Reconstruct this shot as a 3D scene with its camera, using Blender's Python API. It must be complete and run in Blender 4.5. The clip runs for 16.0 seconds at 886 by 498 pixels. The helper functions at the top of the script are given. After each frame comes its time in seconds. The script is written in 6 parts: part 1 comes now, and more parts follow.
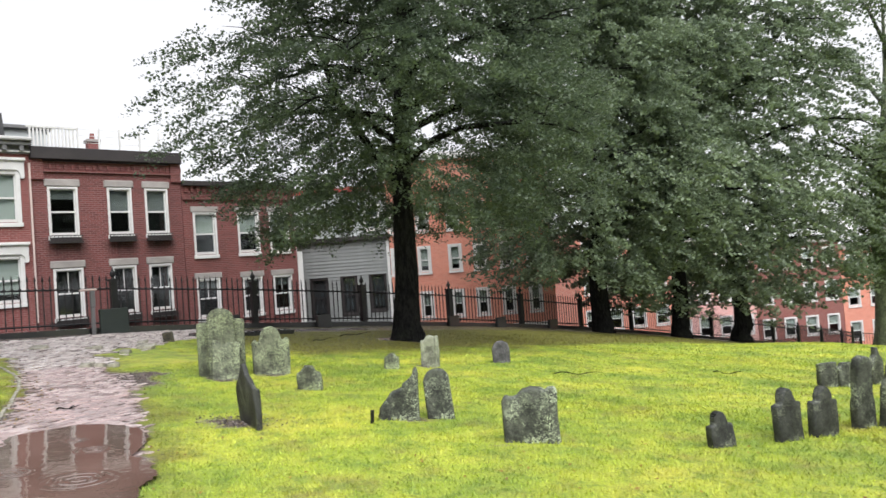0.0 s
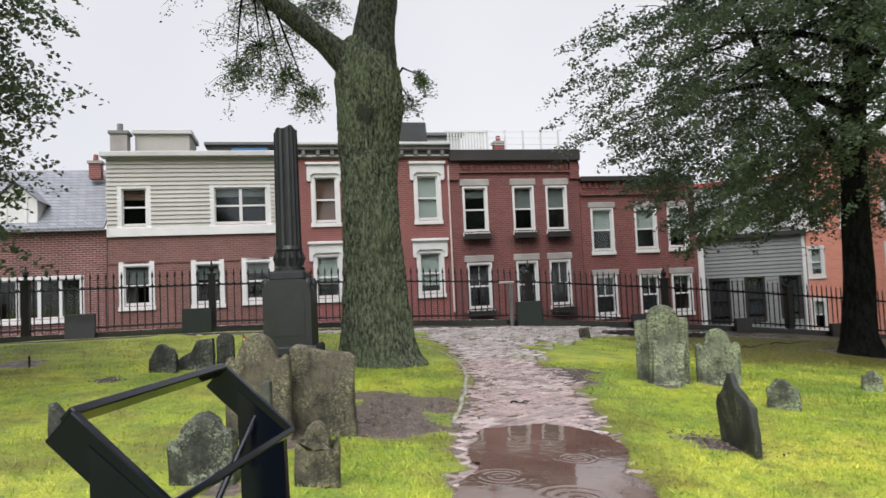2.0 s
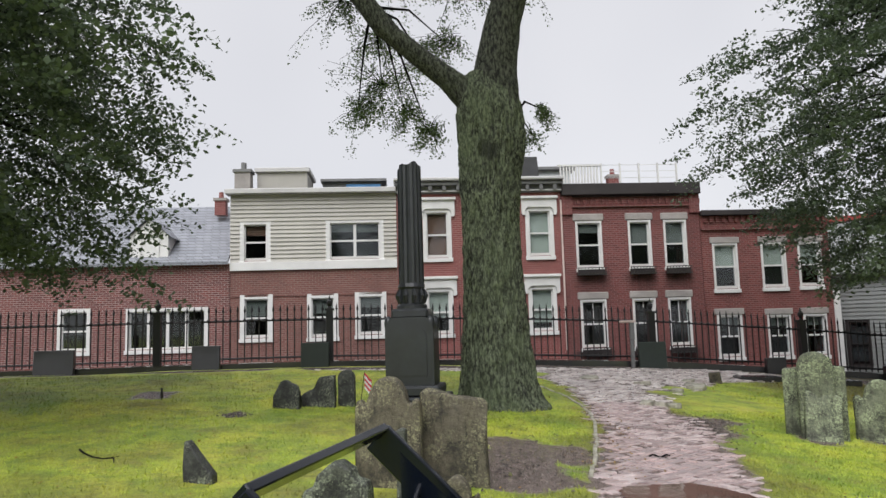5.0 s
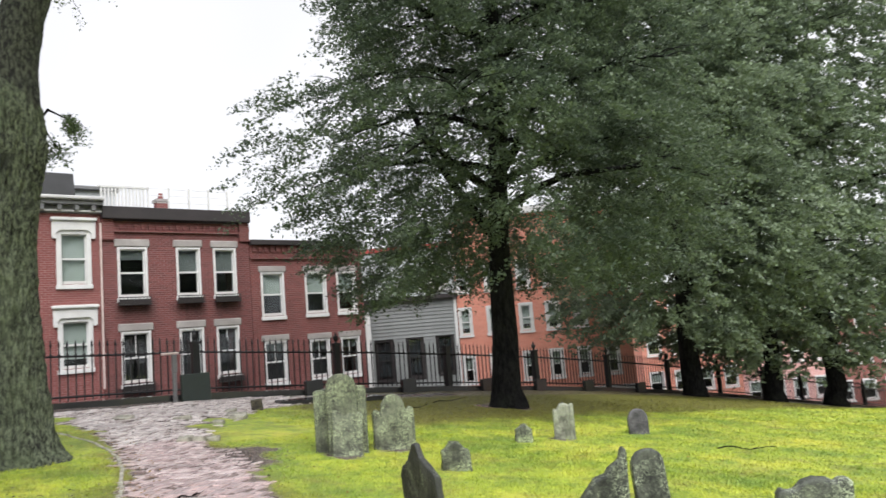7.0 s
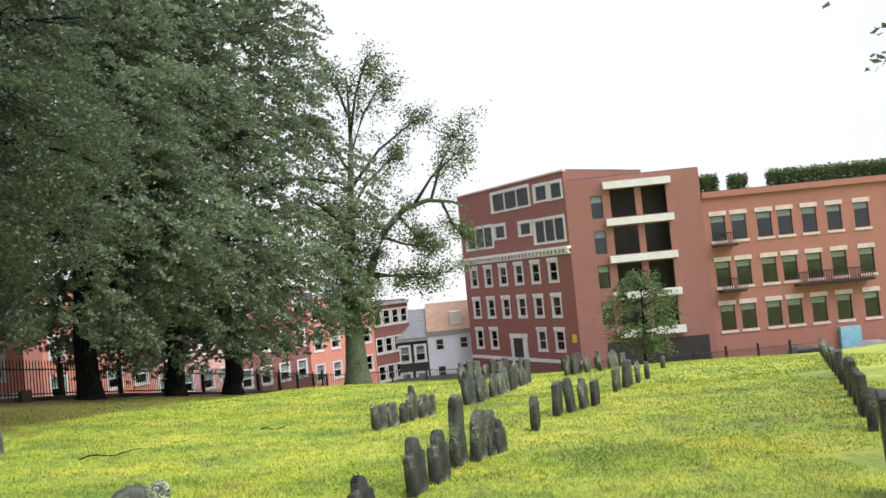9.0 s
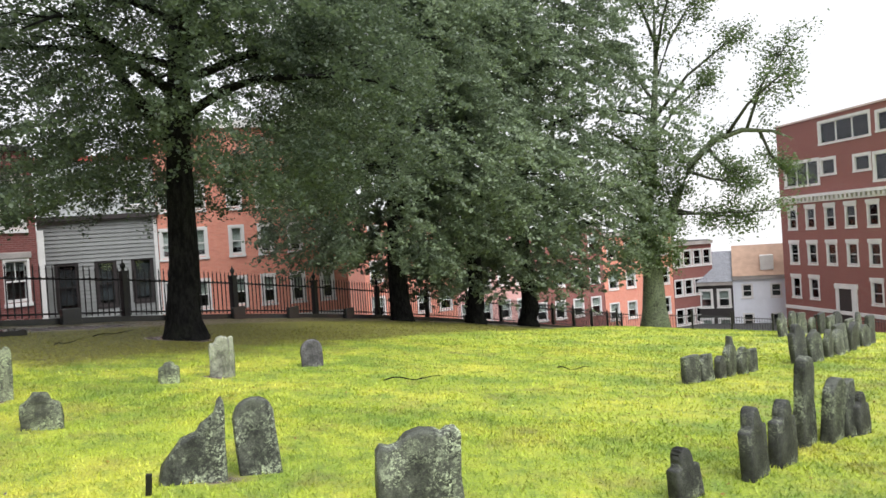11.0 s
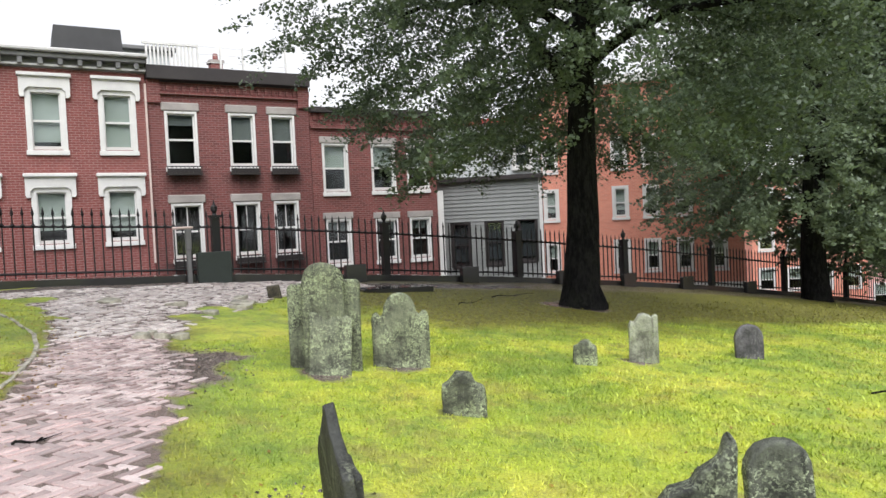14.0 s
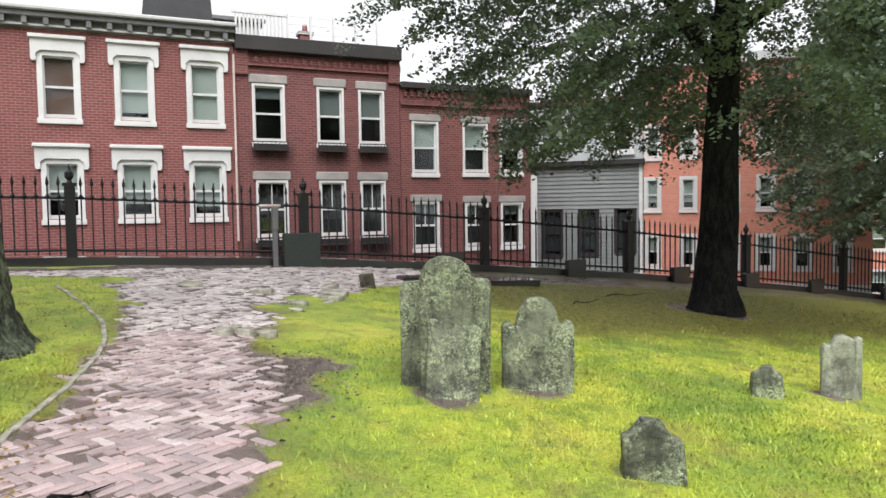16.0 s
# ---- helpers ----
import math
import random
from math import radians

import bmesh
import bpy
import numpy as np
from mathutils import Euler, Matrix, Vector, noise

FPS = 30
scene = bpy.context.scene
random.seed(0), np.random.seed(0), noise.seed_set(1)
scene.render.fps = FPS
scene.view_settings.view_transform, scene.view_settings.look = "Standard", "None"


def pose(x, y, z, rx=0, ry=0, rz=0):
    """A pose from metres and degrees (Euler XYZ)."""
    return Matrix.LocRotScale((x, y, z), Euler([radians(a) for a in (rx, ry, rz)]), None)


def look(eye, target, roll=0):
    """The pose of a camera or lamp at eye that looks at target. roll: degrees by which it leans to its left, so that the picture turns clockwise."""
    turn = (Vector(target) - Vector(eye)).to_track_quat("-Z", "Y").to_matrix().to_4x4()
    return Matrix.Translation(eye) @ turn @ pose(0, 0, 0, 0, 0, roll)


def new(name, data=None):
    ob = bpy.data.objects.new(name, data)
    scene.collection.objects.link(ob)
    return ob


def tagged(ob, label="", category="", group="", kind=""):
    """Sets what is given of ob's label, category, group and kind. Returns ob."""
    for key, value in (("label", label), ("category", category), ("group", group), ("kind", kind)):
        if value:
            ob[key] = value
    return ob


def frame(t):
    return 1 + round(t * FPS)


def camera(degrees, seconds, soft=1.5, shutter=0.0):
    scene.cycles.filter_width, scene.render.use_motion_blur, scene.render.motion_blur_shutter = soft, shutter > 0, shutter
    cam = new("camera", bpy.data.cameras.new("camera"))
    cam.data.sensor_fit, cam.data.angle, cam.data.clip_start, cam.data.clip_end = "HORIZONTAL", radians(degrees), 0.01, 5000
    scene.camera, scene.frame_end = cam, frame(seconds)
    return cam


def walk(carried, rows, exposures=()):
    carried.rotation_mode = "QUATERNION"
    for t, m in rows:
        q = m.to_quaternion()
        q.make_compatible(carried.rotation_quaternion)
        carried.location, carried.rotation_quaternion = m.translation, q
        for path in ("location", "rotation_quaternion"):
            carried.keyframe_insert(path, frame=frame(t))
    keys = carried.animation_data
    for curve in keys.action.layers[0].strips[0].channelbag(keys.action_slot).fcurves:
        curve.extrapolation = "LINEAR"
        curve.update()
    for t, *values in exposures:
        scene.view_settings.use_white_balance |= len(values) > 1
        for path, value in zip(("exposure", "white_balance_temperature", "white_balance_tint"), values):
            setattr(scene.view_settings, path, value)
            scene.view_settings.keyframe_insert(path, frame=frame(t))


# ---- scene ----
cam = camera(63.1, 16.0, shutter=0.12)
PATH = [
    (0, (0.0, 0.064, 1.706), (-1.313, 1.572, 1.761), -4.2),
    (0.5, (-0.307, -0.072, 1.767), (-1.796, 1.262, 1.83), -3.2),
    (0.7, (-0.5, -0.044, 1.763), (-2.087, 1.169, 1.861), -1.4),
    (1, (-0.792, 0.031, 1.714), (-2.529, 1.014, 1.853), -2.1),
    (1.5, (-1.198, -0.015, 1.681), (-3.001, 0.84, 1.81), -3.0),
    (2, (-1.595, -0.036, 1.675), (-3.47, 0.650, 1.792), -2.6),
    (2.5, (-1.909, -0.093, 1.673), (-3.837, 0.42, 1.814), -2.6),
    (3, (-2.006, -0.142, 1.686), (-3.938, 0.351, 1.838), -2.1),
    (3.2, (-2.035, -0.142, 1.689), (-3.971, 0.329, 1.863), -1.7),
    (5.3, (-1.956, -0.206, 1.758), (-3.901, 0.205, 1.98), -1.6),
    (5.5, (-1.987, -0.180, 1.752), (-3.916, 0.304, 1.966), -1.9),
    (6, (-1.971, -0.130, 1.759), (-3.802, 0.650, 1.959), -2.6),
    (6.4, (-2.011, -0.107, 1.754), (-3.714, 0.921, 1.964), -3.9),
    (6.5, (-2.017, -0.093, 1.747), (-3.677, 1.003, 1.951), -3.5),
    (7, (-2.002, 0.051, 1.779), (-3.37, 1.491, 2.01), -4.7),
    (7.4, (-1.959, 0.09, 1.786), (-3.053, 1.744, 2.044), -5.6),
    (7.5, (-1.945, 0.094, 1.787), (-2.967, 1.793, 2.05), -5.8),
    (7.6, (-1.945, 0.103, 1.791), (-2.894, 1.844, 2.051), -6.1),
    (7.8, (-1.934, 0.057, 1.787), (-2.731, 1.874, 2.032), -6.3),
    (7.9, (-1.912, 0.104, 1.784), (-2.632, 1.956, 2.011), -6.2),
    (8, (-1.877, 0.207, 1.773), (-2.506, 2.094, 1.987), -6.3),
    (8.5, (-1.704, 0.503, 1.728), (-1.915, 2.487, 1.862), -5.5),
    (8.7, (-1.63, 0.607, 1.732), (-1.602, 2.604, 1.836), -5.6),
    (10.8, (-1.871, 1.714, 1.675), (-2.612, 3.572, 1.663), -4.0),
    (11, (-1.958, 1.766, 1.663), (-2.756, 3.6, 1.636), -3.8),
    (11.5, (-2.171, 1.916, 1.687), (-3.118, 3.677, 1.644), -4.1),
    (12, (-2.366, 2.119, 1.661), (-3.569, 3.716, 1.613), -3.3),
    (12.5, (-2.647, 2.298, 1.664), (-4.022, 3.749, 1.6), -3.0),
    (13, (-2.983, 2.448, 1.682), (-4.434, 3.821, 1.596), -3.7),
    (13.5, (-3.33, 2.619, 1.677), (-4.864, 3.9, 1.601), -3.4),
    (14, (-3.664, 2.751, 1.672), (-5.239, 3.981, 1.602), -2.7),
    (14.5, (-4.053, 2.877, 1.694), (-5.672, 4.05, 1.635), -2.3),
    (15, (-4.461, 3.0, 1.696), (-6.229, 3.935, 1.659), -2.7),
    (15.5, (-4.856, 3.055, 1.685), (-6.62, 3.995, 1.608), -2.2),
    (16, (-5.213, 3.16, 1.698), (-6.904, 4.223, 1.592), -0.8),
]
EXPOSURES = [(0, 0.66), (1.5, 0.42), (3.2, 0.26), (5.5, 0.22), (6.5, 0.26), (7.0, 0.64), (8.0, 0.60), (8.7, 0.58), (11.0, 0.72), (12.5, 0.74), (14.5, 0.72), (16.0, 0.70)]
walk(cam, [(t, look(eye, target, roll)) for t, eye, target, roll in PATH], EXPOSURES)

# ---- world and light ----
world = bpy.data.worlds.new("overcast_sky")
scene.world = world
world.use_nodes = True
wt = world.node_tree
wt.nodes.clear()
w_out = wt.nodes.new("ShaderNodeOutputWorld")
w_bg = wt.nodes.new("ShaderNodeBackground")
w_sky = wt.nodes.new("ShaderNodeTexSky")
w_sky.sky_type, w_sky.sun_disc = "NISHITA", False
w_sky.sun_elevation, w_sky.sun_rotation = radians(55), radians(120)
w_scale = wt.nodes.new("ShaderNodeVectorMath")
w_scale.operation = "SCALE"
w_scale.inputs["Scale"].default_value = 0.10
w_mix = wt.nodes.new("ShaderNodeMix")
w_mix.data_type = "RGBA"
w_mix.inputs["Factor"].default_value = 0.88
w_noise = wt.nodes.new("ShaderNodeTexNoise")
w_noise.inputs["Scale"].default_value, w_noise.inputs["Detail"].default_value = 1.6, 3.0
w_ramp = wt.nodes.new("ShaderNodeValToRGB")
w_ramp.color_ramp.elements[0].position, w_ramp.color_ramp.elements[0].color = 0.3, (0.80, 0.80, 0.845, 1)
w_ramp.color_ramp.elements[1].position, w_ramp.color_ramp.elements[1].color = 0.7, (0.95, 0.945, 0.975, 1)
w_tc = wt.nodes.new("ShaderNodeTexCoord")
wt.links.new(w_tc.outputs["Generated"], w_noise.inputs["Vector"])
wt.links.new(w_noise.outputs["Fac"], w_ramp.inputs["Fac"])
wt.links.new(w_sky.outputs["Color"], w_scale.inputs[0])
wt.links.new(w_scale.outputs["Vector"], w_mix.inputs["A"])
wt.links.new(w_ramp.outputs["Color"], w_mix.inputs["B"])
wt.links.new(w_mix.outputs["Result"], w_bg.inputs["Color"])
w_bg.inputs["Strength"].default_value = 0.82
wt.links.new(w_bg.outputs["Background"], w_out.inputs["Surface"])

sun_data = bpy.data.lights.new("sun", "SUN")
sun_data.energy, sun_data.angle, sun_data.color = 3.1, radians(60), (0.98, 0.98, 1.0)
sun = new("sun", sun_data)
sun.matrix_basis = look((30, -18, 48), (0, 0, 0))
tagged(sun, kind="structure")


# ---- materials ----
def nodes_of(name):
    m = bpy.data.materials.new(name)
    m.use_nodes = True
    t = m.node_tree
    b = t.nodes["Principled BSDF"]
    return m, t, b


def add(t, kind, **values):
    n = t.nodes.new(kind)
    for k, v in values.items():
        n.inputs[k].default_value = v
    return n


def ramp(t, source, stops):
    r = t.nodes.new("ShaderNodeValToRGB")
    while len(r.color_ramp.elements) < len(stops):
        r.color_ramp.elements.new(0.5)
    for e, (p, c) in zip(r.color_ramp.elements, stops):
        e.position, e.color = p, (*c, 1)
    t.links.new(source, r.inputs["Fac"])
    return r.outputs["Color"]


def mixed(t, fac, a, b, mode="MIX"):
    m = t.nodes.new("ShaderNodeMix")
    m.data_type, m.blend_type = "RGBA", mode
    for key, v in (("Factor", fac), ("A", a), ("B", b)):
        if isinstance(v, (int, float)):
            m.inputs[key].default_value = v
        elif isinstance(v, tuple):
            m.inputs[key].default_value = (*v, 1)
        else:
            t.links.new(v, m.inputs[key])
    return m.outputs["Result"]


def bump(t, b, height, strength, distance):
    n = t.nodes.new("ShaderNodeBump")
    n.inputs["Strength"].default_value, n.inputs["Distance"].default_value = strength, distance
    t.links.new(height, n.inputs["Height"])
    t.links.new(n.outputs["Normal"], b.inputs["Normal"])


def noise_of(t, scale, detail=4.0, rough=0.55, stretch=None, coord="Object"):
    c = t.nodes.new("ShaderNodeTexCoord")
    out = c.outputs[coord]
    if stretch:
        mp = t.nodes.new("ShaderNodeMapping")
        mp.inputs["Scale"].default_value = stretch
        t.links.new(out, mp.inputs["Vector"])
        out = mp.outputs["Vector"]
    n = add(t, "ShaderNodeTexNoise", Scale=scale, Detail=detail, Roughness=rough)
    t.links.new(out, n.inputs["Vector"])
    return n.outputs["Fac"]


def plain(name, color, rough=0.6, metal=0.0, vary=0.25, scale=6.0, relief=0.15, random_tone=0.0):
    """Paint, metal or stone with two scales of variation."""
    m, t, b = nodes_of(name)
    dark = tuple(c * (1 - vary) for c in color)
    light = tuple(min(1, c * (1 + vary * 0.6)) for c in color)
    big = noise_of(t, scale * 0.25, 5)
    fine = noise_of(t, scale * 8, 4)
    col = ramp(t, big, [(0.3, dark), (0.7, light)])
    col = mixed(t, 0.3, col, ramp(t, fine, [(0.35, dark), (0.65, light)]))
    if random_tone:
        info = t.nodes.new("ShaderNodeObjectInfo")
        hsv = t.nodes.new("ShaderNodeHueSaturation")
        mr = add(t, "ShaderNodeMapRange", **{"To Min": 1 - random_tone, "To Max": 1 + random_tone})
        t.links.new(info.outputs["Random"], mr.inputs["Value"])
        t.links.new(mr.outputs["Result"], hsv.inputs["Value"])
        t.links.new(col, hsv.inputs["Color"])
        col = hsv.outputs["Color"]
    t.links.new(col, b.inputs["Base Color"])
    b.inputs["Roughness"].default_value, b.inputs["Metallic"].default_value = rough, metal
    if relief:
        bump(t, b, fine, relief, 0.01)
    return m


def brick_wall(name, a, c, mortar, stain=0.35, wet=0.75, soot=(), course=(0.21, 0.073)):
    """Running-bond brickwork in a facade's own plane (x along, z up)."""
    m, t, b = nodes_of(name)
    tc = t.nodes.new("ShaderNodeTexCoord")
    sep = t.nodes.new("ShaderNodeSeparateXYZ")
    com = t.nodes.new("ShaderNodeCombineXYZ")
    t.links.new(tc.outputs["Object"], sep.inputs[0])
    xy = t.nodes.new("ShaderNodeMath")
    t.links.new(sep.outputs["X"], xy.inputs[0])
    t.links.new(sep.outputs["Y"], xy.inputs[1])
    t.links.new(xy.outputs[0], com.inputs["X"])
    t.links.new(sep.outputs["Z"], com.inputs["Y"])
    br = add(t, "ShaderNodeTexBrick", Scale=1.0, **{"Mortar Size": 0.009, "Mortar Smooth": 0.3, "Bias": -0.1, "Brick Width": course[0], "Row Height": course[1]})
    br.inputs["Color1"].default_value, br.inputs["Color2"].default_value = (*a, 1), (*c, 1)
    br.inputs["Mortar"].default_value = (*mortar, 1)
    t.links.new(com.outputs[0], br.inputs["Vector"])
    grime = noise_of(t, 0.7, 6, 0.6, (1, 1, 0.35))
    col = mixed(t, ramp(t, grime, [(0.38, (0, 0, 0)), (0.72, (stain, stain, stain))]), br.outputs["Color"], tuple(v * 0.35 for v in a))
    for sx, half, z0, z1 in soot:
        dx = t.nodes.new("ShaderNodeMath")
        dx.operation = "SUBTRACT"
        t.links.new(sep.outputs["X"], dx.inputs[0])
        dx.inputs[1].default_value = sx
        ax = t.nodes.new("ShaderNodeMath")
        ax.operation = "ABSOLUTE"
        t.links.new(dx.outputs[0], ax.inputs[0])
        wide = add(t, "ShaderNodeMapRange", **{"From Min": half * 0.6, "From Max": half * 1.25, "To Min": 1.0, "To Max": 0.0})
        t.links.new(ax.outputs[0], wide.inputs["Value"])
        tall = add(t, "ShaderNodeMapRange", **{"From Min": z0, "From Max": z1, "To Min": 0.0, "To Max": 1.0})
        t.links.new(sep.outputs["Z"], tall.inputs["Value"])
        cut = add(t, "ShaderNodeMapRange", **{"From Min": z1, "From Max": z1 + 0.1, "To Min": 1.0, "To Max": 0.0})
        t.links.new(sep.outputs["Z"], cut.inputs["Value"])
        run = ramp(t, noise_of(t, 3.0, 6, 0.65, (1, 1, 0.3)), [(0.30, (0.2, 0.2, 0.2)), (0.6, (0.95, 0.95, 0.95))])
        fac = mixed(t, 1.0, mixed(t, 1.0, wide.outputs["Result"], tall.outputs["Result"], "MULTIPLY"), mixed(t, 1.0, cut.outputs["Result"], run, "MULTIPLY"), "MULTIPLY")
        col = mixed(t, fac, col, (0.012, 0.008, 0.008))
    fine = noise_of(t, 30, 4)
    col = mixed(t, 0.35, col, ramp(t, fine, [(0.3, (0.25, 0.25, 0.25)), (0.7, (0.75, 0.75, 0.75))]), "OVERLAY")
    t.links.new(col, b.inputs["Base Color"])
    b.inputs["Roughness"].default_value = wet
    bump(t, b, br.outputs["Fac"], -0.5, 0.006)
    return m


def stone_mat(name, a, lichen, dark, amount=0.5):
    """Weathered slate or marble, mottled with crusts of lichen, specks and streaks."""
    m, t, b = nodes_of(name)
    big = noise_of(t, 4.5, 9, 0.72)
    streak = noise_of(t, 9, 8, 0.72, (1, 1, 0.22))
    mid = noise_of(t, 34, 7, 0.75)
    fine = noise_of(t, 120, 5, 0.7)
    base = ramp(t, big, [(0.40, dark), (0.50, a), (0.60, tuple(min(1, v * 1.45) for v in a))])
    base = mixed(t, ramp(t, streak, [(0.52, (0, 0, 0)), (0.60, (0.8, 0.8, 0.8))]), base, dark)
    crust = noise_of(t, 24, 12, 0.76)
    hold = ramp(t, noise_of(t, 2.6, 5, 0.6), [(0.50 - 0.08 * amount, (0.06, 0.06, 0.06)), (0.62 - 0.06 * amount, (1, 1, 1))])
    spots = mixed(t, 1.0, ramp(t, crust, [(0.545 - 0.06 * amount, (0, 0, 0)), (0.58 - 0.05 * amount, (0.9, 0.9, 0.9))]), hold, "MULTIPLY")
    col = mixed(t, spots, base, lichen)
    speck = noise_of(t, 58, 6, 0.7)
    col = mixed(t, mixed(t, 1.0, ramp(t, speck, [(0.545, (0, 0, 0)), (0.58, (0.85, 0.85, 0.85))]), hold, "MULTIPLY"), col, tuple(min(1, v * 1.6) for v in lichen))
    col = mixed(t, ramp(t, mid, [(0.36, (0.8, 0.8, 0.8)), (0.42, (0, 0, 0))]), col, dark)
    col = mixed(t, 0.5, col, ramp(t, fine, [(0.3, (0.14, 0.14, 0.14)), (0.7, (0.86, 0.86, 0.86))]), "OVERLAY")
    info = t.nodes.new("ShaderNodeObjectInfo")
    hsv = t.nodes.new("ShaderNodeHueSaturation")
    mr = add(t, "ShaderNodeMapRange", **{"To Min": 0.78, "To Max": 1.22})
    t.links.new(info.outputs["Random"], mr.inputs["Value"])
    t.links.new(mr.outputs["Result"], hsv.inputs["Value"])
    t.links.new(col, hsv.inputs["Color"])
    t.links.new(hsv.outputs["Color"], b.inputs["Base Color"])
    b.inputs["Roughness"].default_value = 0.62
    bump(t, b, mid, 0.8, 0.012)
    return m


def grass_mat(name, blade=False):
    m, t, b = nodes_of(name)
    big = noise_of(t, 0.7, 6, 0.65, coord="Object")
    mid = noise_of(t, 2.2, 6, 0.65)
    fine = noise_of(t, 45, 5, 0.7)
    col = ramp(t, big, [(0.36, (0.19, 0.28, 0.036)), (0.5, (0.36, 0.43, 0.044)), (0.64, (0.51, 0.51, 0.066))])
    col = mixed(t, ramp(t, mid, [(0.48, (0, 0, 0)), (0.70, (0.6, 0.6, 0.6))]), col, (0.30, 0.285, 0.062))
    clump = noise_of(t, 4.0, 7, 0.75)
    col = mixed(t, ramp(t, clump, [(0.48, (0, 0, 0)), (0.62, (0.7, 0.7, 0.7))]), col, (0.14, 0.225, 0.034))
    col = mixed(t, 0.55, col, ramp(t, fine, [(0.3, (0.15, 0.15, 0.15)), (0.7, (0.85, 0.85, 0.85))]), "OVERLAY")
    soil = noise_of(t, 1.1, 7, 0.7)
    col = mixed(t, ramp(t, soil, [(0.56, (0, 0, 0)), (0.72, (0.7, 0.7, 0.7))]), col, (0.20, 0.17, 0.055))
    at = t.nodes.new("ShaderNodeAttribute")
    at.attribute_name = "wear_shade"
    sp = t.nodes.new("ShaderNodeSeparateColor")
    t.links.new(at.outputs["Color"], sp.inputs[0])
    speck = noise_of(t, 9, 6, 0.75)

    def threshold(value, spread):
        ad = t.nodes.new("ShaderNodeMath")
        ad.operation = "MULTIPLY_ADD"
        t.links.new(speck, ad.inputs[0])
        ad.inputs[1].default_value = spread
        t.links.new(value, ad.inputs[2])
        return ramp(t, ad.outputs[0], [(0.36 + spread / 2, (0, 0, 0)), (min(0.62 + spread / 2, 1.0), (1, 1, 1))])

    # dead grass colour, which also darkens the lawn for tree shade
    dead_shade = ramp(t, noise_of(t, 14, 8, 0.8), [(0.36, (0.05, 0.045, 0.015)), (0.47, (0.125, 0.12, 0.022)), (0.55, (0.205, 0.205, 0.028)), (0.66, (0.29, 0.23, 0.06))])
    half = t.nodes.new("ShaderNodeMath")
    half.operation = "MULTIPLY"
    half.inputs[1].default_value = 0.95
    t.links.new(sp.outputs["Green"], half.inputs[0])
    col = mixed(t, threshold(half.outputs[0], 0.35), col, dead_shade)
    if not blade:
        wet = threshold(sp.outputs["Red"], 0.35)
        mud = ramp(t, speck, [(0.3, (0.08, 0.06, 0.052)), (0.55, (0.18, 0.14, 0.122)), (0.7, (0.30, 0.245, 0.22))])
        col = mixed(t, wet, col, mud)
        col = mixed(t, sp.outputs["Blue"], col, (0.055, 0.055, 0.055))
        rr = ramp(t, wet, [(0, (0.65, 0.65, 0.65)), (1, (0.18, 0.18, 0.18))])
        t.links.new(rr, b.inputs["Roughness"])
    if blade:
        geo = t.nodes.new("ShaderNodeNewGeometry")
        hsv = t.nodes.new("ShaderNodeHueSaturation")
        mr = add(t, "ShaderNodeMapRange", **{"To Min": 0.78, "To Max": 1.3})
        t.links.new(geo.outputs["Random Per Island"], mr.inputs["Value"])
        t.links.new(mr.outputs["Result"], hsv.inputs["Value"])
        t.links.new(col, hsv.inputs["Color"])
        col = hsv.outputs["Color"]
    t.links.new(col, b.inputs["Base Color"])
    if blade:
        b.inputs["Roughness"].default_value = 0.6
    if not blade:
        bump(t, b, fine, 0.7, 0.03)
    return m


def leaf_mat(name, dark, light):
    m, t, b = nodes_of(name)
    geo = t.nodes.new("ShaderNodeNewGeometry")
    big = noise_of(t, 0.6, 4)
    col = ramp(t, geo.outputs["Random Per Island"], [(0.0, dark), (0.7, tuple((p + q) / 2 for p, q in zip(dark, light))), (1.0, light)])
    col = mixed(t, 0.5, col, ramp(t, big, [(0.35, dark), (0.7, light)]))
    t.links.new(col, b.inputs["Base Color"])
    b.inputs["Roughness"].default_value = 0.45
    tr = t.nodes.new("ShaderNodeBsdfTranslucent")
    t.links.new(col, tr.inputs["Color"])
    mx = t.nodes.new("ShaderNodeMixShader")
    mx.inputs["Fac"].default_value = 0.45
    t.links.new(b.outputs[0], mx.inputs[1])
    t.links.new(tr.outputs[0], mx.inputs[2])
    t.links.new(mx.outputs[0], t.nodes["Material Output"].inputs["Surface"])
    return m


def bark_mat(name, dark, light, moss, moss_amount, stretch=0.30, size=13, blotched=False):
    m, t, b = nodes_of(name)
    ridges = noise_of(t, size, 7, 0.72, (1, 1, stretch))
    fine = noise_of(t, 45, 4, 0.6, (1, 1, 0.4))
    patch = noise_of(t, 1.3, 6, 0.7)
    col = ramp(t, ridges, [(0.43, dark), (0.58, light)])
    col = mixed(t, ramp(t, patch, [(0.62 - 0.3 * moss_amount, (0, 0, 0)), (0.75, (0.8, 0.8, 0.8))]), col, moss)
    col = mixed(t, 0.5, col, ramp(t, fine, [(0.3, (0.2, 0.2, 0.2)), (0.7, (0.8, 0.8, 0.8))]), "OVERLAY")
    if blotched:
        wet = noise_of(t, 1.9, 7, 0.7, (1, 1, 0.8))
        col = mixed(t, ramp(t, wet, [(0.57, (0, 0, 0)), (0.65, (0.8, 0.8, 0.8))]), col, tuple(v * 1.3 for v in dark))
    t.links.new(col, b.inputs["Base Color"])
    b.inputs["Roughness"].default_value = 0.8
    bump(t, b, ridges, 1.0, 0.08)
    return m


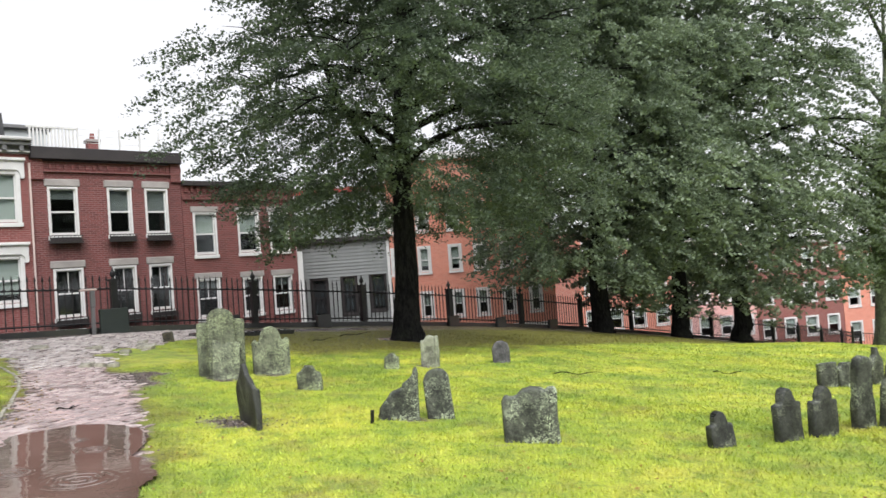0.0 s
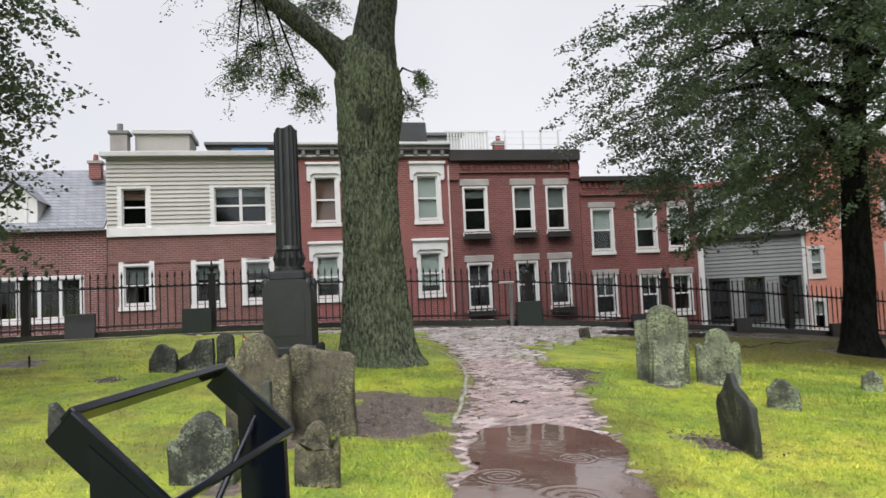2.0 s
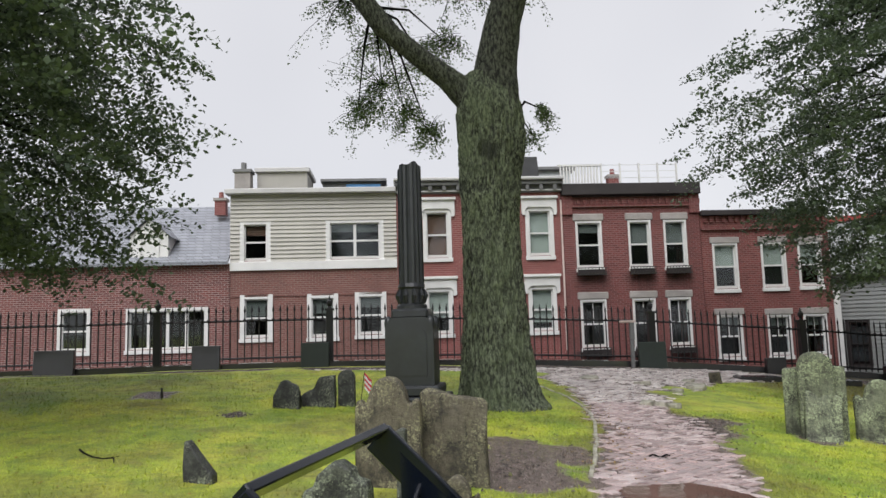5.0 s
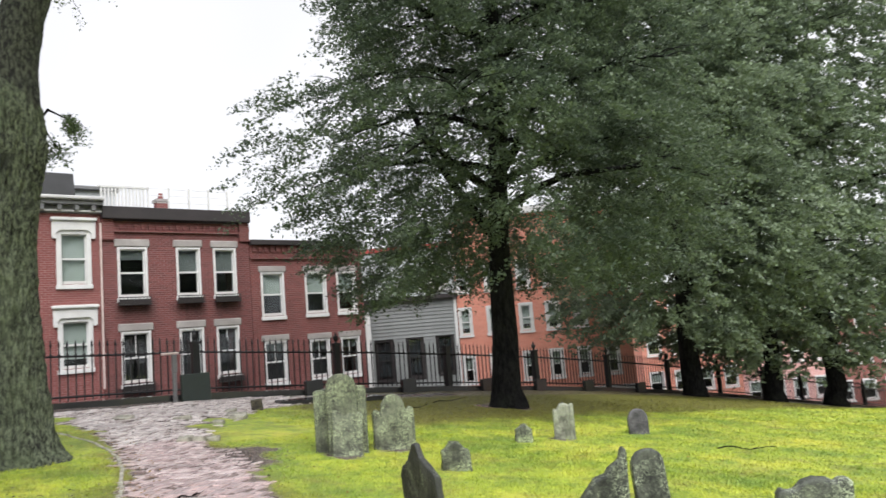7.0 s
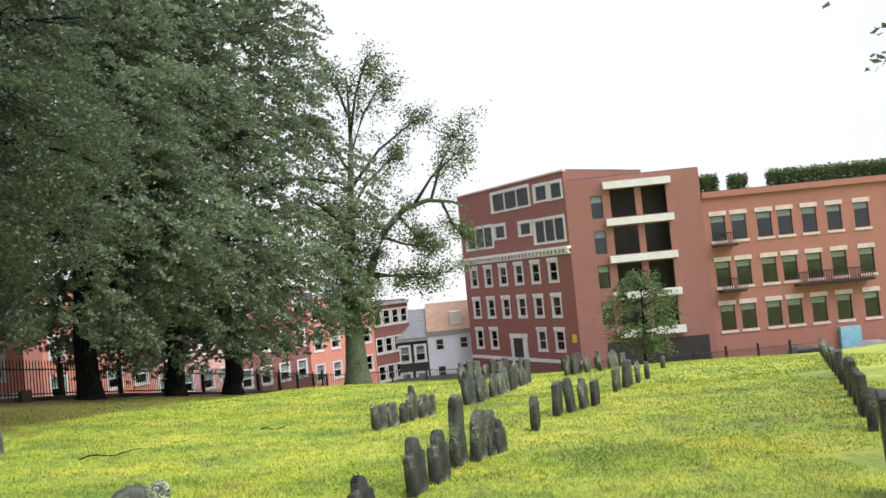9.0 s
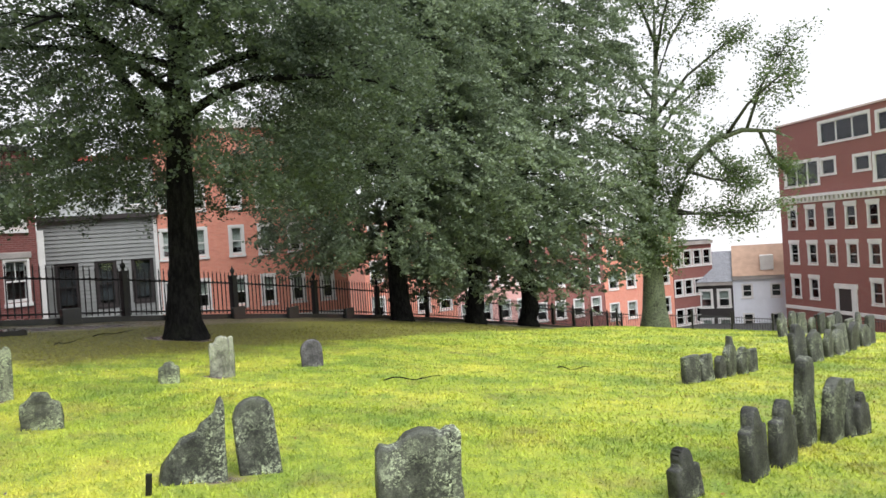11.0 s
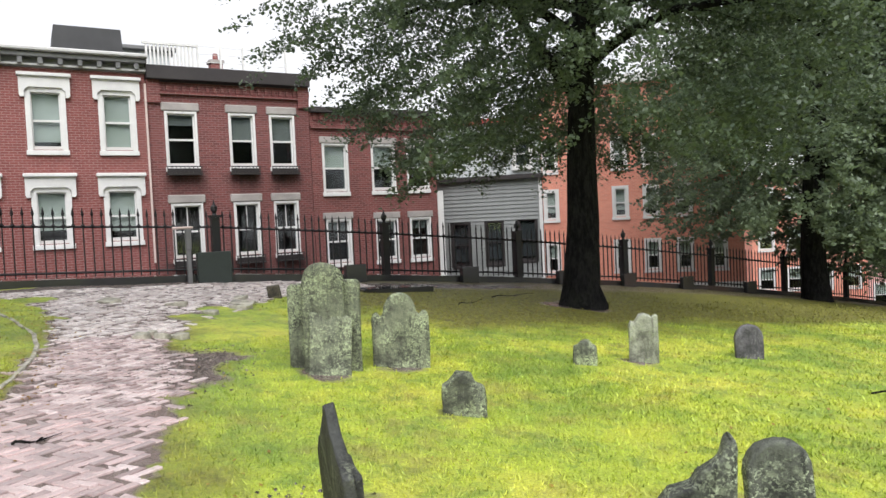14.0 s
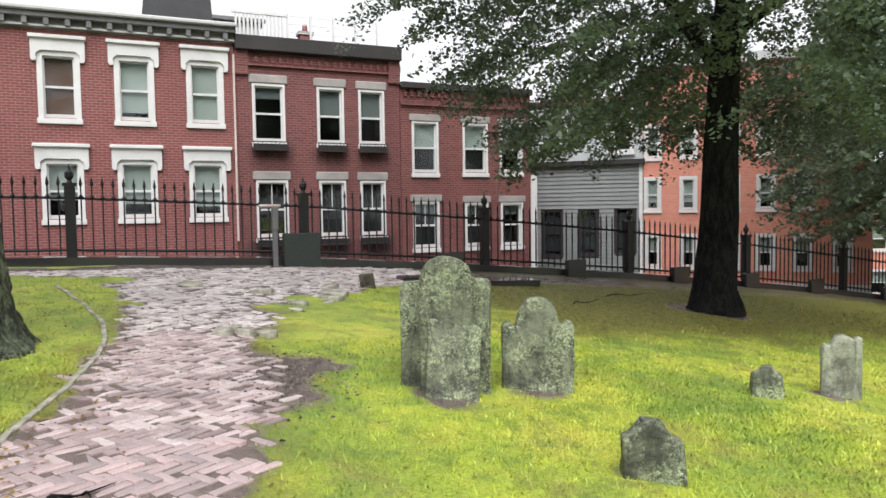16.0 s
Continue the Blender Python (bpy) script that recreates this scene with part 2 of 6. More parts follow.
def glass_mat(name, tint):
    """Window glass: a dark clear pane that mirrors the sky at a slant."""
    m, t, b = nodes_of(name)
    t.nodes.remove(b)
    tp = t.nodes.new("ShaderNodeBsdfTransparent")
    tp.inputs["Color"].default_value = (*tint, 1)
    gl = t.nodes.new("ShaderNodeBsdfGlossy")
    gl.inputs["Roughness"].default_value = 0.03
    gl.inputs["Color"].default_value = (0.9, 0.92, 0.95, 1)
    fr = add(t, "ShaderNodeFresnel", IOR=1.5)
    mx = t.nodes.new("ShaderNodeMixShader")
    t.links.new(fr.outputs[0], mx.inputs["Fac"])
    t.links.new(tp.outputs[0], mx.inputs[1])
    t.links.new(gl.outputs[0], mx.inputs[2])
    t.links.new(mx.outputs[0], t.nodes["Material Output"].inputs["Surface"])
    return m


def island_paver(name, tones=((0.15, 0.085, 0.08), (0.48, 0.325, 0.31), (0.80, 0.68, 0.655))):
    m, t, b = nodes_of(name)
    geo = t.nodes.new("ShaderNodeNewGeometry")
    fine = noise_of(t, 60, 4)
    col = ramp(t, geo.outputs["Random Per Island"], [(0.0, tones[0]), (0.5, tones[1]), (1.0, tones[2])])
    col = mixed(t, 0.4, col, ramp(t, fine, [(0.3, (0.2, 0.2, 0.2)), (0.7, (0.8, 0.8, 0.8))]), "OVERLAY")
    t.links.new(col, b.inputs["Base Color"])
    worn = noise_of(t, 3.2, 6, 0.7)
    col = mixed(t, ramp(t, worn, [(0.50, (0, 0, 0)), (0.66, (0.75, 0.75, 0.75))]), col, tuple(v * 0.55 for v in tones[0]))
    t.links.new(col, b.inputs["Base Color"])
    t.links.new(ramp(t, worn, [(0.35, (0.10, 0.10, 0.10)), (0.65, (0.32, 0.32, 0.32))]), b.inputs["Roughness"])
    bump(t, b, noise_of(t, 16, 5, 0.6), 0.6, 0.02)
    return m


def water_mat(name, drops):
    """Shallow muddy water, calm but for rings where drops fell."""
    m, t, b = nodes_of(name)
    col = ramp(t, noise_of(t, 1.5, 4), [(0.3, (0.10, 0.062, 0.048)), (0.7, (0.17, 0.112, 0.092))])
    t.links.new(col, b.inputs["Base Color"])
    b.inputs["Roughness"].default_value = 0.03
    b.inputs["IOR"].default_value = 1.4
    tc = t.nodes.new("ShaderNodeTexCoord")
    total = None
    for x, y, r in drops:
        far = t.nodes.new("ShaderNodeVectorMath")
        far.operation = "DISTANCE"
        flat = t.nodes.new("ShaderNodeVectorMath")
        flat.operation = "MULTIPLY"
        flat.inputs[1].default_value = (1, 1, 0)
        t.links.new(tc.outputs["Object"], flat.inputs[0])
        t.links.new(flat.outputs[0], far.inputs[0])
        far.inputs[1].default_value = (x, y, 0)
        turns = t.nodes.new("ShaderNodeMath")
        turns.operation = "MULTIPLY"
        turns.inputs[1].default_value = 2 * math.pi * 3.5 / r
        t.links.new(far.outputs["Value"], turns.inputs[0])
        wave = t.nodes.new("ShaderNodeMath")
        wave.operation = "SINE"
        t.links.new(turns.outputs[0], wave.inputs[0])
        fade = add(t, "ShaderNodeMapRange", **{"From Min": 0.0, "From Max": r, "To Min": 1.0, "To Max": 0.0})
        t.links.new(far.outputs["Value"], fade.inputs["Value"])
        ring = t.nodes.new("ShaderNodeMath")
        ring.operation = "MULTIPLY"
        t.links.new(wave.outputs[0], ring.inputs[0])
        t.links.new(fade.outputs["Result"], ring.inputs[1])
        if total is None:
            total = ring.outputs[0]
        else:
            plus = t.nodes.new("ShaderNodeMath")
            t.links.new(total, plus.inputs[0])
            t.links.new(ring.outputs[0], plus.inputs[1])
            total = plus.outputs[0]
    calm = t.nodes.new("ShaderNodeMath")
    calm.operation = "MULTIPLY_ADD"
    t.links.new(noise_of(t, 7, 3, 0.5), calm.inputs[0])
    calm.inputs[1].default_value = 0.8
    t.links.new(total, calm.inputs[2])
    bump(t, b, calm.outputs[0], 0.35, 0.004)
    return m


M_GRASS, M_BLADE = grass_mat("lawn"), grass_mat("grass_blade", True)
M_BRICK_DARK = brick_wall("dark_red_brick", (0.19, 0.052, 0.047), (0.12, 0.034, 0.032), (0.25, 0.14, 0.125))
M_BRICK_SOOTY = brick_wall("sooty_dark_red_brick", (0.18, 0.05, 0.046), (0.115, 0.033, 0.031), (0.23, 0.13, 0.12), soot=((1.01, 0.62, 4.75, 5.65), (2.83, 0.55, 4.75, 5.62), (4.18, 0.55, 4.75, 5.6), (1.0, 0.75, 1.9, 2.8), (2.83, 0.6, 1.9, 2.8), (4.18, 0.6, 1.9, 2.8)))
M_BRICK_RED = brick_wall("red_brick", (0.225, 0.06, 0.053), (0.175, 0.045, 0.041), (0.31, 0.18, 0.165), 0.25)
M_BRICK_BROWN = brick_wall("brown_brick", (0.19, 0.075, 0.06), (0.13, 0.052, 0.043), (0.25, 0.17, 0.15), 0.3)
M_BRICK_OLD = brick_wall("old_brick", (0.18, 0.055, 0.048), (0.10, 0.033, 0.031), (0.36, 0.27, 0.25), 0.35)
M_BRICK_SALMON = brick_wall("salmon_brick", (0.72, 0.265, 0.185), (0.61, 0.205, 0.145), (0.7, 0.4, 0.3), 0.12)
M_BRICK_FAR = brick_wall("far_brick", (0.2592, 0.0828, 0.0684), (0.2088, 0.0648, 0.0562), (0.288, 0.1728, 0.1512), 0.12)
M_WHITE = plain("white_trim_paint", (0.68, 0.67, 0.655), 0.5, vary=0.16)
M_LINTEL = plain("grey_sandstone", (0.36, 0.33, 0.31), 0.8, vary=0.35)
M_CORNICE = plain("grey_cornice_paint", (0.17, 0.17, 0.17), 0.6, vary=0.3)
M_DARKTRIM = plain("dark_brown_trim", (0.03, 0.024, 0.024), 0.6, vary=0.4)
M_SIDING = plain("beige_clapboard", (0.42, 0.40, 0.36), 0.6, vary=0.12, random_tone=0.05)
M_GREYSIDE = plain("grey_clapboard", (0.235, 0.245, 0.24), 0.6, vary=0.15, random_tone=0.05)
M_SLATE = brick_wall("slate_roof", (0.27, 0.28, 0.31), (0.20, 0.21, 0.235), (0.07, 0.07, 0.08), 0.15, 0.5, course=(0.28, 0.13))
M_TAR = plain("dark_roofing", (0.06, 0.06, 0.062), 0.8)
M_IRON = plain("black_iron", (0.005, 0.005, 0.006), 0.5, 0.0, vary=0.4)
M_GRANITE = plain("dark_granite", (0.014, 0.0165, 0.020), 0.45, vary=0.6, scale=20)
M_CURB = plain("dark_wet_coping", (0.016, 0.016, 0.017), 0.35, vary=0.5, scale=10)
M_KERB = plain("pale_kerb_stone", (0.38, 0.36, 0.29), 0.6, vary=0.85, scale=30)
# room shade put into the colour, so openings look deep
M_ROOM = plain("room_painted_dark", (0.05, 0.048, 0.046), 0.9)
M_BLIND = plain("pale_blind", (0.50, 0.53, 0.47), 0.8, vary=0.1)
M_SHADE = plain("grey_shade", (0.22, 0.23, 0.215), 0.8, vary=0.15)
# warm room light is put into this curtain colour, no lamp behind
M_WARMROOM = plain("curtain_painted_warm_light", (0.20, 0.105, 0.07), 0.8, vary=0.3)
M_EAVE = plain("pale_grey_eave_paint", (0.50, 0.49, 0.48), 0.6, vary=0.15)
M_DARKBACK = plain("dark_window_backing", (0.05, 0.055, 0.06), 0.8)
M_GLASS = glass_mat("window_glass", (0.80, 0.84, 0.84))
M_SLATESTONE = stone_mat("slate_gravestone", (0.055, 0.059, 0.048), (0.34, 0.385, 0.265), (0.010, 0.011, 0.010), 0.5)
M_GREENSTONE = stone_mat("mossy_gravestone", (0.12, 0.13, 0.088), (0.31, 0.36, 0.21), (0.035, 0.037, 0.027), 0.8)
M_PALESTONE = stone_mat("pale_gravestone", (0.27, 0.28, 0.22), (0.22, 0.26, 0.14), (0.10, 0.10, 0.08), 0.5)
M_BROWNSTONE = stone_mat("brown_gravestone", (0.075, 0.064, 0.044), (0.20, 0.19, 0.11), (0.018, 0.015, 0.011), 0.5)
M_DARKSTONE = stone_mat("dark_gravestone", (0.036, 0.038, 0.034), (0.165, 0.18, 0.125), (0.008, 0.008, 0.008), 0.4)
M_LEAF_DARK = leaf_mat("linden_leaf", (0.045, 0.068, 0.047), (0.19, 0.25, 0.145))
# linden leaf for the farther trees, haze and backlight lightened into its colour
M_LEAF_HAZE = leaf_mat("linden_leaf_hazed", (0.090, 0.123, 0.086), (0.31, 0.39, 0.235))
M_LEAF_LIGHT = leaf_mat("locust_leaf", (0.07, 0.11, 0.05), (0.19, 0.26, 0.10))
M_LEAF_FALLEN = leaf_mat("fallen_leaf", (0.16, 0.075, 0.03), (0.48, 0.34, 0.08))
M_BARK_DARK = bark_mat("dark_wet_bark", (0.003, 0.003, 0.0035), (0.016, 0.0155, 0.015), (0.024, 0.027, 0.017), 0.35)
M_BARK_GREEN = bark_mat("mossy_ridged_bark", (0.015, 0.017, 0.012), (0.215, 0.25, 0.158), (0.145, 0.185, 0.09), 0.6, 0.42, 26, True)
M_BARK_MID = bark_mat("dark_locust_bark", (0.008, 0.008, 0.007), (0.115, 0.125, 0.09), (0.09, 0.11, 0.06), 0.4, 0.40, 26)
M_PAVER = plain("wet_path_brick", (0.47, 0.325, 0.31), 0.16, vary=0.5, scale=9, random_tone=0.4, relief=0.5)
M_BRICK_PINK = brick_wall("pinkish_brick", (0.696, 0.3625, 0.325), (0.6, 0.3, 0.275), (0.696, 0.5, 0.4625), 0.12)
M_BRICK_BROWN2 = brick_wall("brown_block_brick", (0.30, 0.112, 0.092), (0.235, 0.088, 0.072), (0.33, 0.2, 0.175), 0.12)
M_BRICK_ORANGE = brick_wall("orange_brick", (0.375, 0.1425, 0.105), (0.315, 0.1162, 0.0863), (0.36, 0.21, 0.1725), 0.12)
M_PALETRIM = plain("pale_pink_stone", (0.62, 0.50, 0.46), 0.7)
M_PALEHOUSE = plain("white_house_paint", (0.72, 0.74, 0.80), 0.6, vary=0.08)
M_TANROOF = plain("tan_shingle", (0.42, 0.28, 0.2), 0.8)
M_MANSARD = plain("pale_mansard", (0.50, 0.53, 0.53), 0.6)
M_REDROOF = plain("red_roofing", (0.42, 0.07, 0.06), 0.7)
M_YELLOW = plain("yellow_sign", (0.75, 0.5, 0.03), 0.5)
M_BLUE = plain("blue_paint", (0.25, 0.5, 0.62), 0.5)
M_GREYSTONE = stone_mat("purple_grey_slate", (0.085, 0.08, 0.088), (0.14, 0.14, 0.13), (0.03, 0.028, 0.03), 0.3)
M_FLAGRED = plain("flag_red", (0.55, 0.06, 0.08), 0.8)
M_STEEL = plain("wet_black_steel", (0.004, 0.006, 0.011), 0.12, 0.0, vary=0.2, relief=0)
M_TARP = plain("blue_tarpaulin", (0.1, 0.3, 0.6), 0.5)
M_CARGREY = plain("silver_car_paint", (0.45, 0.46, 0.48), 0.3, 0.5)
M_PAVER2 = island_paver("wet_path_brick_field", ((0.20, 0.115, 0.105), (0.46, 0.315, 0.30), (0.70, 0.57, 0.55)))
# pale slabs, lightened further to carry the sky's glare in their colour
M_PAVER3 = island_paver("pale_paving_sky_glare", ((0.34, 0.265, 0.24), (0.62, 0.53, 0.50), (0.82, 0.75, 0.71)))
M_GRAVEL = island_paver("wet_gravel", ((0.03, 0.024, 0.02), (0.09, 0.072, 0.06), (0.24, 0.2, 0.175)))
M_WATER = water_mat("puddle_water", ((-5.6, 2.25, 0.32), (-6.2, 2.0, 0.22), (-6.5, 2.75, 0.2), (-5.2, 1.7, 0.28), (-7.0, 2.8, 0.15)))
M_PLATE = plain("green_painted_plate", (0.02, 0.03, 0.024), 0.5, vary=0.3)


for wet_m, coat in ((M_PAVER, 1.0), (M_PAVER2, 1.0), (M_PAVER3, 1.0), (M_CURB, 0.9), (M_GRANITE, 0.2)):
    wet_b = wet_m.node_tree.nodes["Principled BSDF"]
    wet_b.inputs["Coat Weight"].default_value, wet_b.inputs["Coat Roughness"].default_value, wet_b.inputs["Coat IOR"].default_value = coat, 0.48 if coat == 1.0 else 0.08, 2.8 if coat == 1.0 else 1.5
M_STEEL.node_tree.nodes["Principled BSDF"].inputs["Specular IOR Level"].default_value = 0.28
M_BARK_DARK.node_tree.nodes["Principled BSDF"].inputs["Specular IOR Level"].default_value = 0.12


# ---- mesh helpers ----
def box(bm, x0, y0, z0, x1, y1, z1, bevel=0.0):
    vs = [bm.verts.new((x, y, z)) for z in (z0, z1) for y in (y0, y1) for x in (x0, x1)]
    fs = [bm.faces.new([vs[i] for i in q]) for q in ((0, 2, 3, 1), (4, 5, 7, 6), (0, 1, 5, 4), (2, 6, 7, 3), (0, 4, 6, 2), (1, 3, 7, 5))]
    if bevel:
        bmesh.ops.bevel(bm, geom=list({e for f in fs for e in f.edges}), offset=bevel, segments=1, affect="EDGES", profile=0.5)


def boxed(*dims, bevel=0.0):
    bm = bmesh.new()
    box(bm, *dims, bevel=bevel)
    return bm


def mesh_of(name, bm, material, smooth=False):
    me = bpy.data.meshes.new(name)
    bm.normal_update()
    bm.to_mesh(me)
    bm.free()
    me.materials.append(material)
    if smooth:
        me.polygons.foreach_set("use_smooth", [True] * len(me.polygons))
    return me


def part(name, bm, material, parent, label="", m=None, smooth=False):
    ob = new(name, mesh_of(name, bm, material, smooth))
    ob.parent = parent
    if m is not None:
        ob.matrix_basis = m
    return tagged(ob, label) if label else ob


def shared(name, me, parent, m):
    ob = new(name, me)
    ob.parent, ob.matrix_basis = parent, m
    return ob


def thing(name, m, label, category, group="", kind=""):
    ob = new(name)
    ob.empty_display_size = 0.2
    ob.matrix_basis = m
    return tagged(ob, label, category, group, kind)


def tube(bm, points, radii, sides=8, wobble=0.0, cap=True):
    """A tapered tube along a line of points."""
    rings = []
    up = Vector((0, 0, 1))
    for i, (p, r) in enumerate(zip(points, radii)):
        a, c = points[max(i - 1, 0)], points[min(i + 1, len(points) - 1)]
        d = (Vector(c) - Vector(a)).normalized()
        side = d.cross(up if abs(d.z) < 0.9 else Vector((1, 0, 0))).normalized()
        other = d.cross(side).normalized()
        ring = []
        for k in range(sides):
            w = 2 * math.pi * k / sides
            v = side * math.cos(w) + other * math.sin(w)
            q = Vector(p) + v * r
            if wobble:
                q += v * r * wobble * (noise.noise(q * 2.2) + 0.5 * noise.noise(q * 6.0))
            ring.append(bm.verts.new(q))
        rings.append(ring)
    for a, c in zip(rings, rings[1:]):
        for k in range(sides):
            bm.faces.new((a[k], a[(k + 1) % sides], c[(k + 1) % sides], c[k]))
    if cap:
        bm.faces.new(rings[-1])
        bm.faces.new(rings[0][::-1])


# ---- ground ----
def poly(x, y):
    return 0.330 - 0.0041 * x - 0.0492 * y + 0.00262 * x * x - 0.000835 * x * y - 0.001848 * y * y


FENCE_A = Vector((-17.26, 7.85))
FENCE_U = Vector((math.cos(radians(84)), math.sin(radians(84))))
SPAN = 3.64


def fence_side(x, y):
    """Metres behind the fence (towards the street)."""
    d = Vector((x, y)) - FENCE_A
    return d.y * FENCE_U.x - d.x * FENCE_U.y


def ground_z(x, y):
    xc = min(max(x, -19.0), 14.0)
    yc = min(max(y, -5.0), 30.0)
    z = poly(xc, yc)
    if y > 30.0:
        z += (-0.0492 - 0.000835 * xc - 2 * 0.001848 * 30.0) * (y - 30.0)
    brow = min(max((y - 16.0) / 10.0, 0.0), 1.0) * min(max((x + 10.0) / 4.0, 0.0), 1.0) * min(max((14.0 - x) / 9.0, 0.25), 1.0)
    z += 0.30 * brow * brow * (3 - 2 * brow)
    behind = fence_side(x, y)
    if xc < -13 and y < 8:
        z -= 0.004 * (xc + 13) ** 2 * min(max((8 - y) / 12, 0), 1) * 3.2
    if behind > 0.15:
        z -= 1.6 * min((behind - 0.15) / 0.3, 1.0)
    if y > 85.0:
        return max(z, -8.6) - 0.05 * (y - 85.0)
    return max(z, -8.6)


PATH_LINE = [(3.0, -2.2, 0.6), (-4.5, 1.55, 0.6), (-7.9, 3.1, 0.72), (-10.2, 4.2, 0.72), (-12.4, 4.75, 0.62), (-14.2, 5.6, 1.2), (-15.9, 6.3, 2.1)]
STRIPS = [[(-16.2, 7.6, 1.4), (-16.0, 10.5, 0.45), (-15.6, 14.0, 0.25)], [(-16.7, 4.5, 0.6), (-17.25, 0.0, 0.3), (-17.75, -6.0, 0.3)]]
ISLANDS = [(-13.52, 5.98, 0.22), (-14.05, 6.6, 0.26), (-12.67, 6.0, 0.30), (-12.5, 6.5, 0.4), (-13.3, 6.7, 0.2)]
PATCHES = [(-9.2, 2.15, 0.75), (-8.5, 1.75, 0.7), (-6.75, 4.35, 0.33), (-10.98, 5.32, 0.42), (-10.3, 4.95, 0.40), (-11.6, -0.9, 0.15), (-13.3, -2.2, 0.35), (-12.9, 13.0, 0.7),
           # dark soil at the stones' feet, also painting their contact shade
           (-9.66, 6.02, 0.22), (-9.62, 6.84, 0.20), (-7.86, 6.2, 0.12), (-5.45, 5.68, 0.20), (-3.8, 5.46, 0.16), (-8.66, 9.46, 0.12), (-8.3, 11.04, 0.10), (-7.85, 0.8, 0.25), (-6.7, 0.1, 0.14)]


def chain(x, y, line):
    """Distance to a line of round joints, negative inside."""
    best = 9.0
    for (ax, ay, ar), (bx, by, br) in zip(line, line[1:]):
        dx, dy = bx - ax, by - ay
        f = min(max(((x - ax) * dx + (y - ay) * dy) / (dx * dx + dy * dy), 0), 1)
        best = min(best, math.hypot(x - ax - f * dx, y - ay - f * dy) - (ar + f * (br - ar)))
    return best


def path_edge(x, y):
    d = min(chain(x, y, PATH_LINE), *(chain(x, y, s) for s in STRIPS))
    if x < -11.0:
        for px, py, r in ISLANDS:
            d = max(d, r - math.hypot((x - px) * 0.8, y - py))
        d += 0.9 * max(noise.noise(Vector((x * 1.6, y * 1.6, 12))) - 0.22, 0) * min((-11.0 - x) / 1.5, 1)
    return d + 0.16 * noise.noise(Vector((x * 1.7, y * 1.7, 3))) + 0.17 * noise.noise(Vector((x * 6, y * 6, 8)))


def bare(x, y):
    """How bare of grass the soil is, 0 to 1, with contact darkening at stone feet."""
    worn = min(max(0.5 - path_edge(x, y) / 0.30, 0), 1)
    for px, py, r in PATCHES:
        d = math.hypot(x - px, (y - py) * 1.3) - r + 0.45 * noise.noise(Vector((x * 2.1, y * 2.1, 5))) + 0.2 * noise.noise(Vector((x * 6, y * 6, 9)))
        worn = max(worn, min(max(0.46 - d / 0.7, 0), 0.82))
    if y > 8 and fence_side(x, y) < 0:
        worn = max(worn, 0.5 * min(max((2.8 + fence_side(x, y)) / 1.6, 0), 1))
    return worn


def litter_shade(x, y):
    """Fallen leaves, thin grass and painted tree shade, by the railing and on the left lawn."""
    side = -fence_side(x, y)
    # litter by the railing, its dark colour also painting shade under the lindens
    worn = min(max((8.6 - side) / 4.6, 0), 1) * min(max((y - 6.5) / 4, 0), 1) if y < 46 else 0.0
    # tree shade on the left lawn, put into the grass colour
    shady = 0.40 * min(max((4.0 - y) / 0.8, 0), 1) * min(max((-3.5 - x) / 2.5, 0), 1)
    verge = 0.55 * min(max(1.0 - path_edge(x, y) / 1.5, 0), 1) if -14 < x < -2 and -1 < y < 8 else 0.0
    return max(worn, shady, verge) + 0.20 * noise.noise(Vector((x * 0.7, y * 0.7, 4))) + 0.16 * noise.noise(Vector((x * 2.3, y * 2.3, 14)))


def surface(x, y):
    return ground_z(x, y) + 0.02 * noise.noise(Vector((x * 0.9, y * 0.9, 0)))


def ground_sheet():
    near = np.arange(-19.2, 3.01, 0.12).round(3).tolist()
    xs = sorted({*near, *np.arange(-30, -19.3, 0.6).round(2).tolist(), *np.arange(3.3, 24, 0.6).round(2).tolist(), *np.arange(-100, -30, 5.0).tolist(), *np.arange(24, 160, 5.0).tolist(), -2500, -700, -250, 300, 800, 2500})
    ys = sorted({*np.arange(-3, 14.01, 0.12).round(3).tolist(), *np.arange(-10, -3.1, 0.6).round(2).tolist(), *np.arange(14.4, 46, 0.6).round(2).tolist(), *np.arange(-80, -10, 5.0).tolist(), *np.arange(46, 160, 3.0).tolist(), -2500, -700, -250, 300, 800, 2500})
    verts = [(x, y, surface(x, y)) for y in ys for x in xs]
    n = len(xs)
    faces = [(j * n + i, j * n + i + 1, (j + 1) * n + i + 1, (j + 1) * n + i) for j in range(len(ys) - 1) for i in range(n - 1)]
    me = bpy.data.meshes.new("ground")
    me.from_pydata(verts, [], faces)
    me.polygons.foreach_set("use_smooth", [True] * len(me.polygons))
    wear_shade = me.attributes.new("wear_shade", "FLOAT_COLOR", "POINT")
    vals = []
    for x, y, z in verts:
        close = -19.5 < x < 4 and -8 < y < 40
        vals += [bare(x, y) if close else 0.0, litter_shade(x, y), 1.0 if y > 57 or fence_side(x, y) > 0.3 else 0.0, 1.0]
    wear_shade.data.foreach_set("color", vals)
    me.materials.append(M_GRASS)
    return tagged(new("ground", me), "sloping burial ground lawn, wet green grass worn to mud", "ground", kind="structure")


ground_sheet()

# ---- houses along the street: s runs along the facades, y goes into the house ----
ROW = pose(-26.26, 9.95, 0, 0, 0, 82)


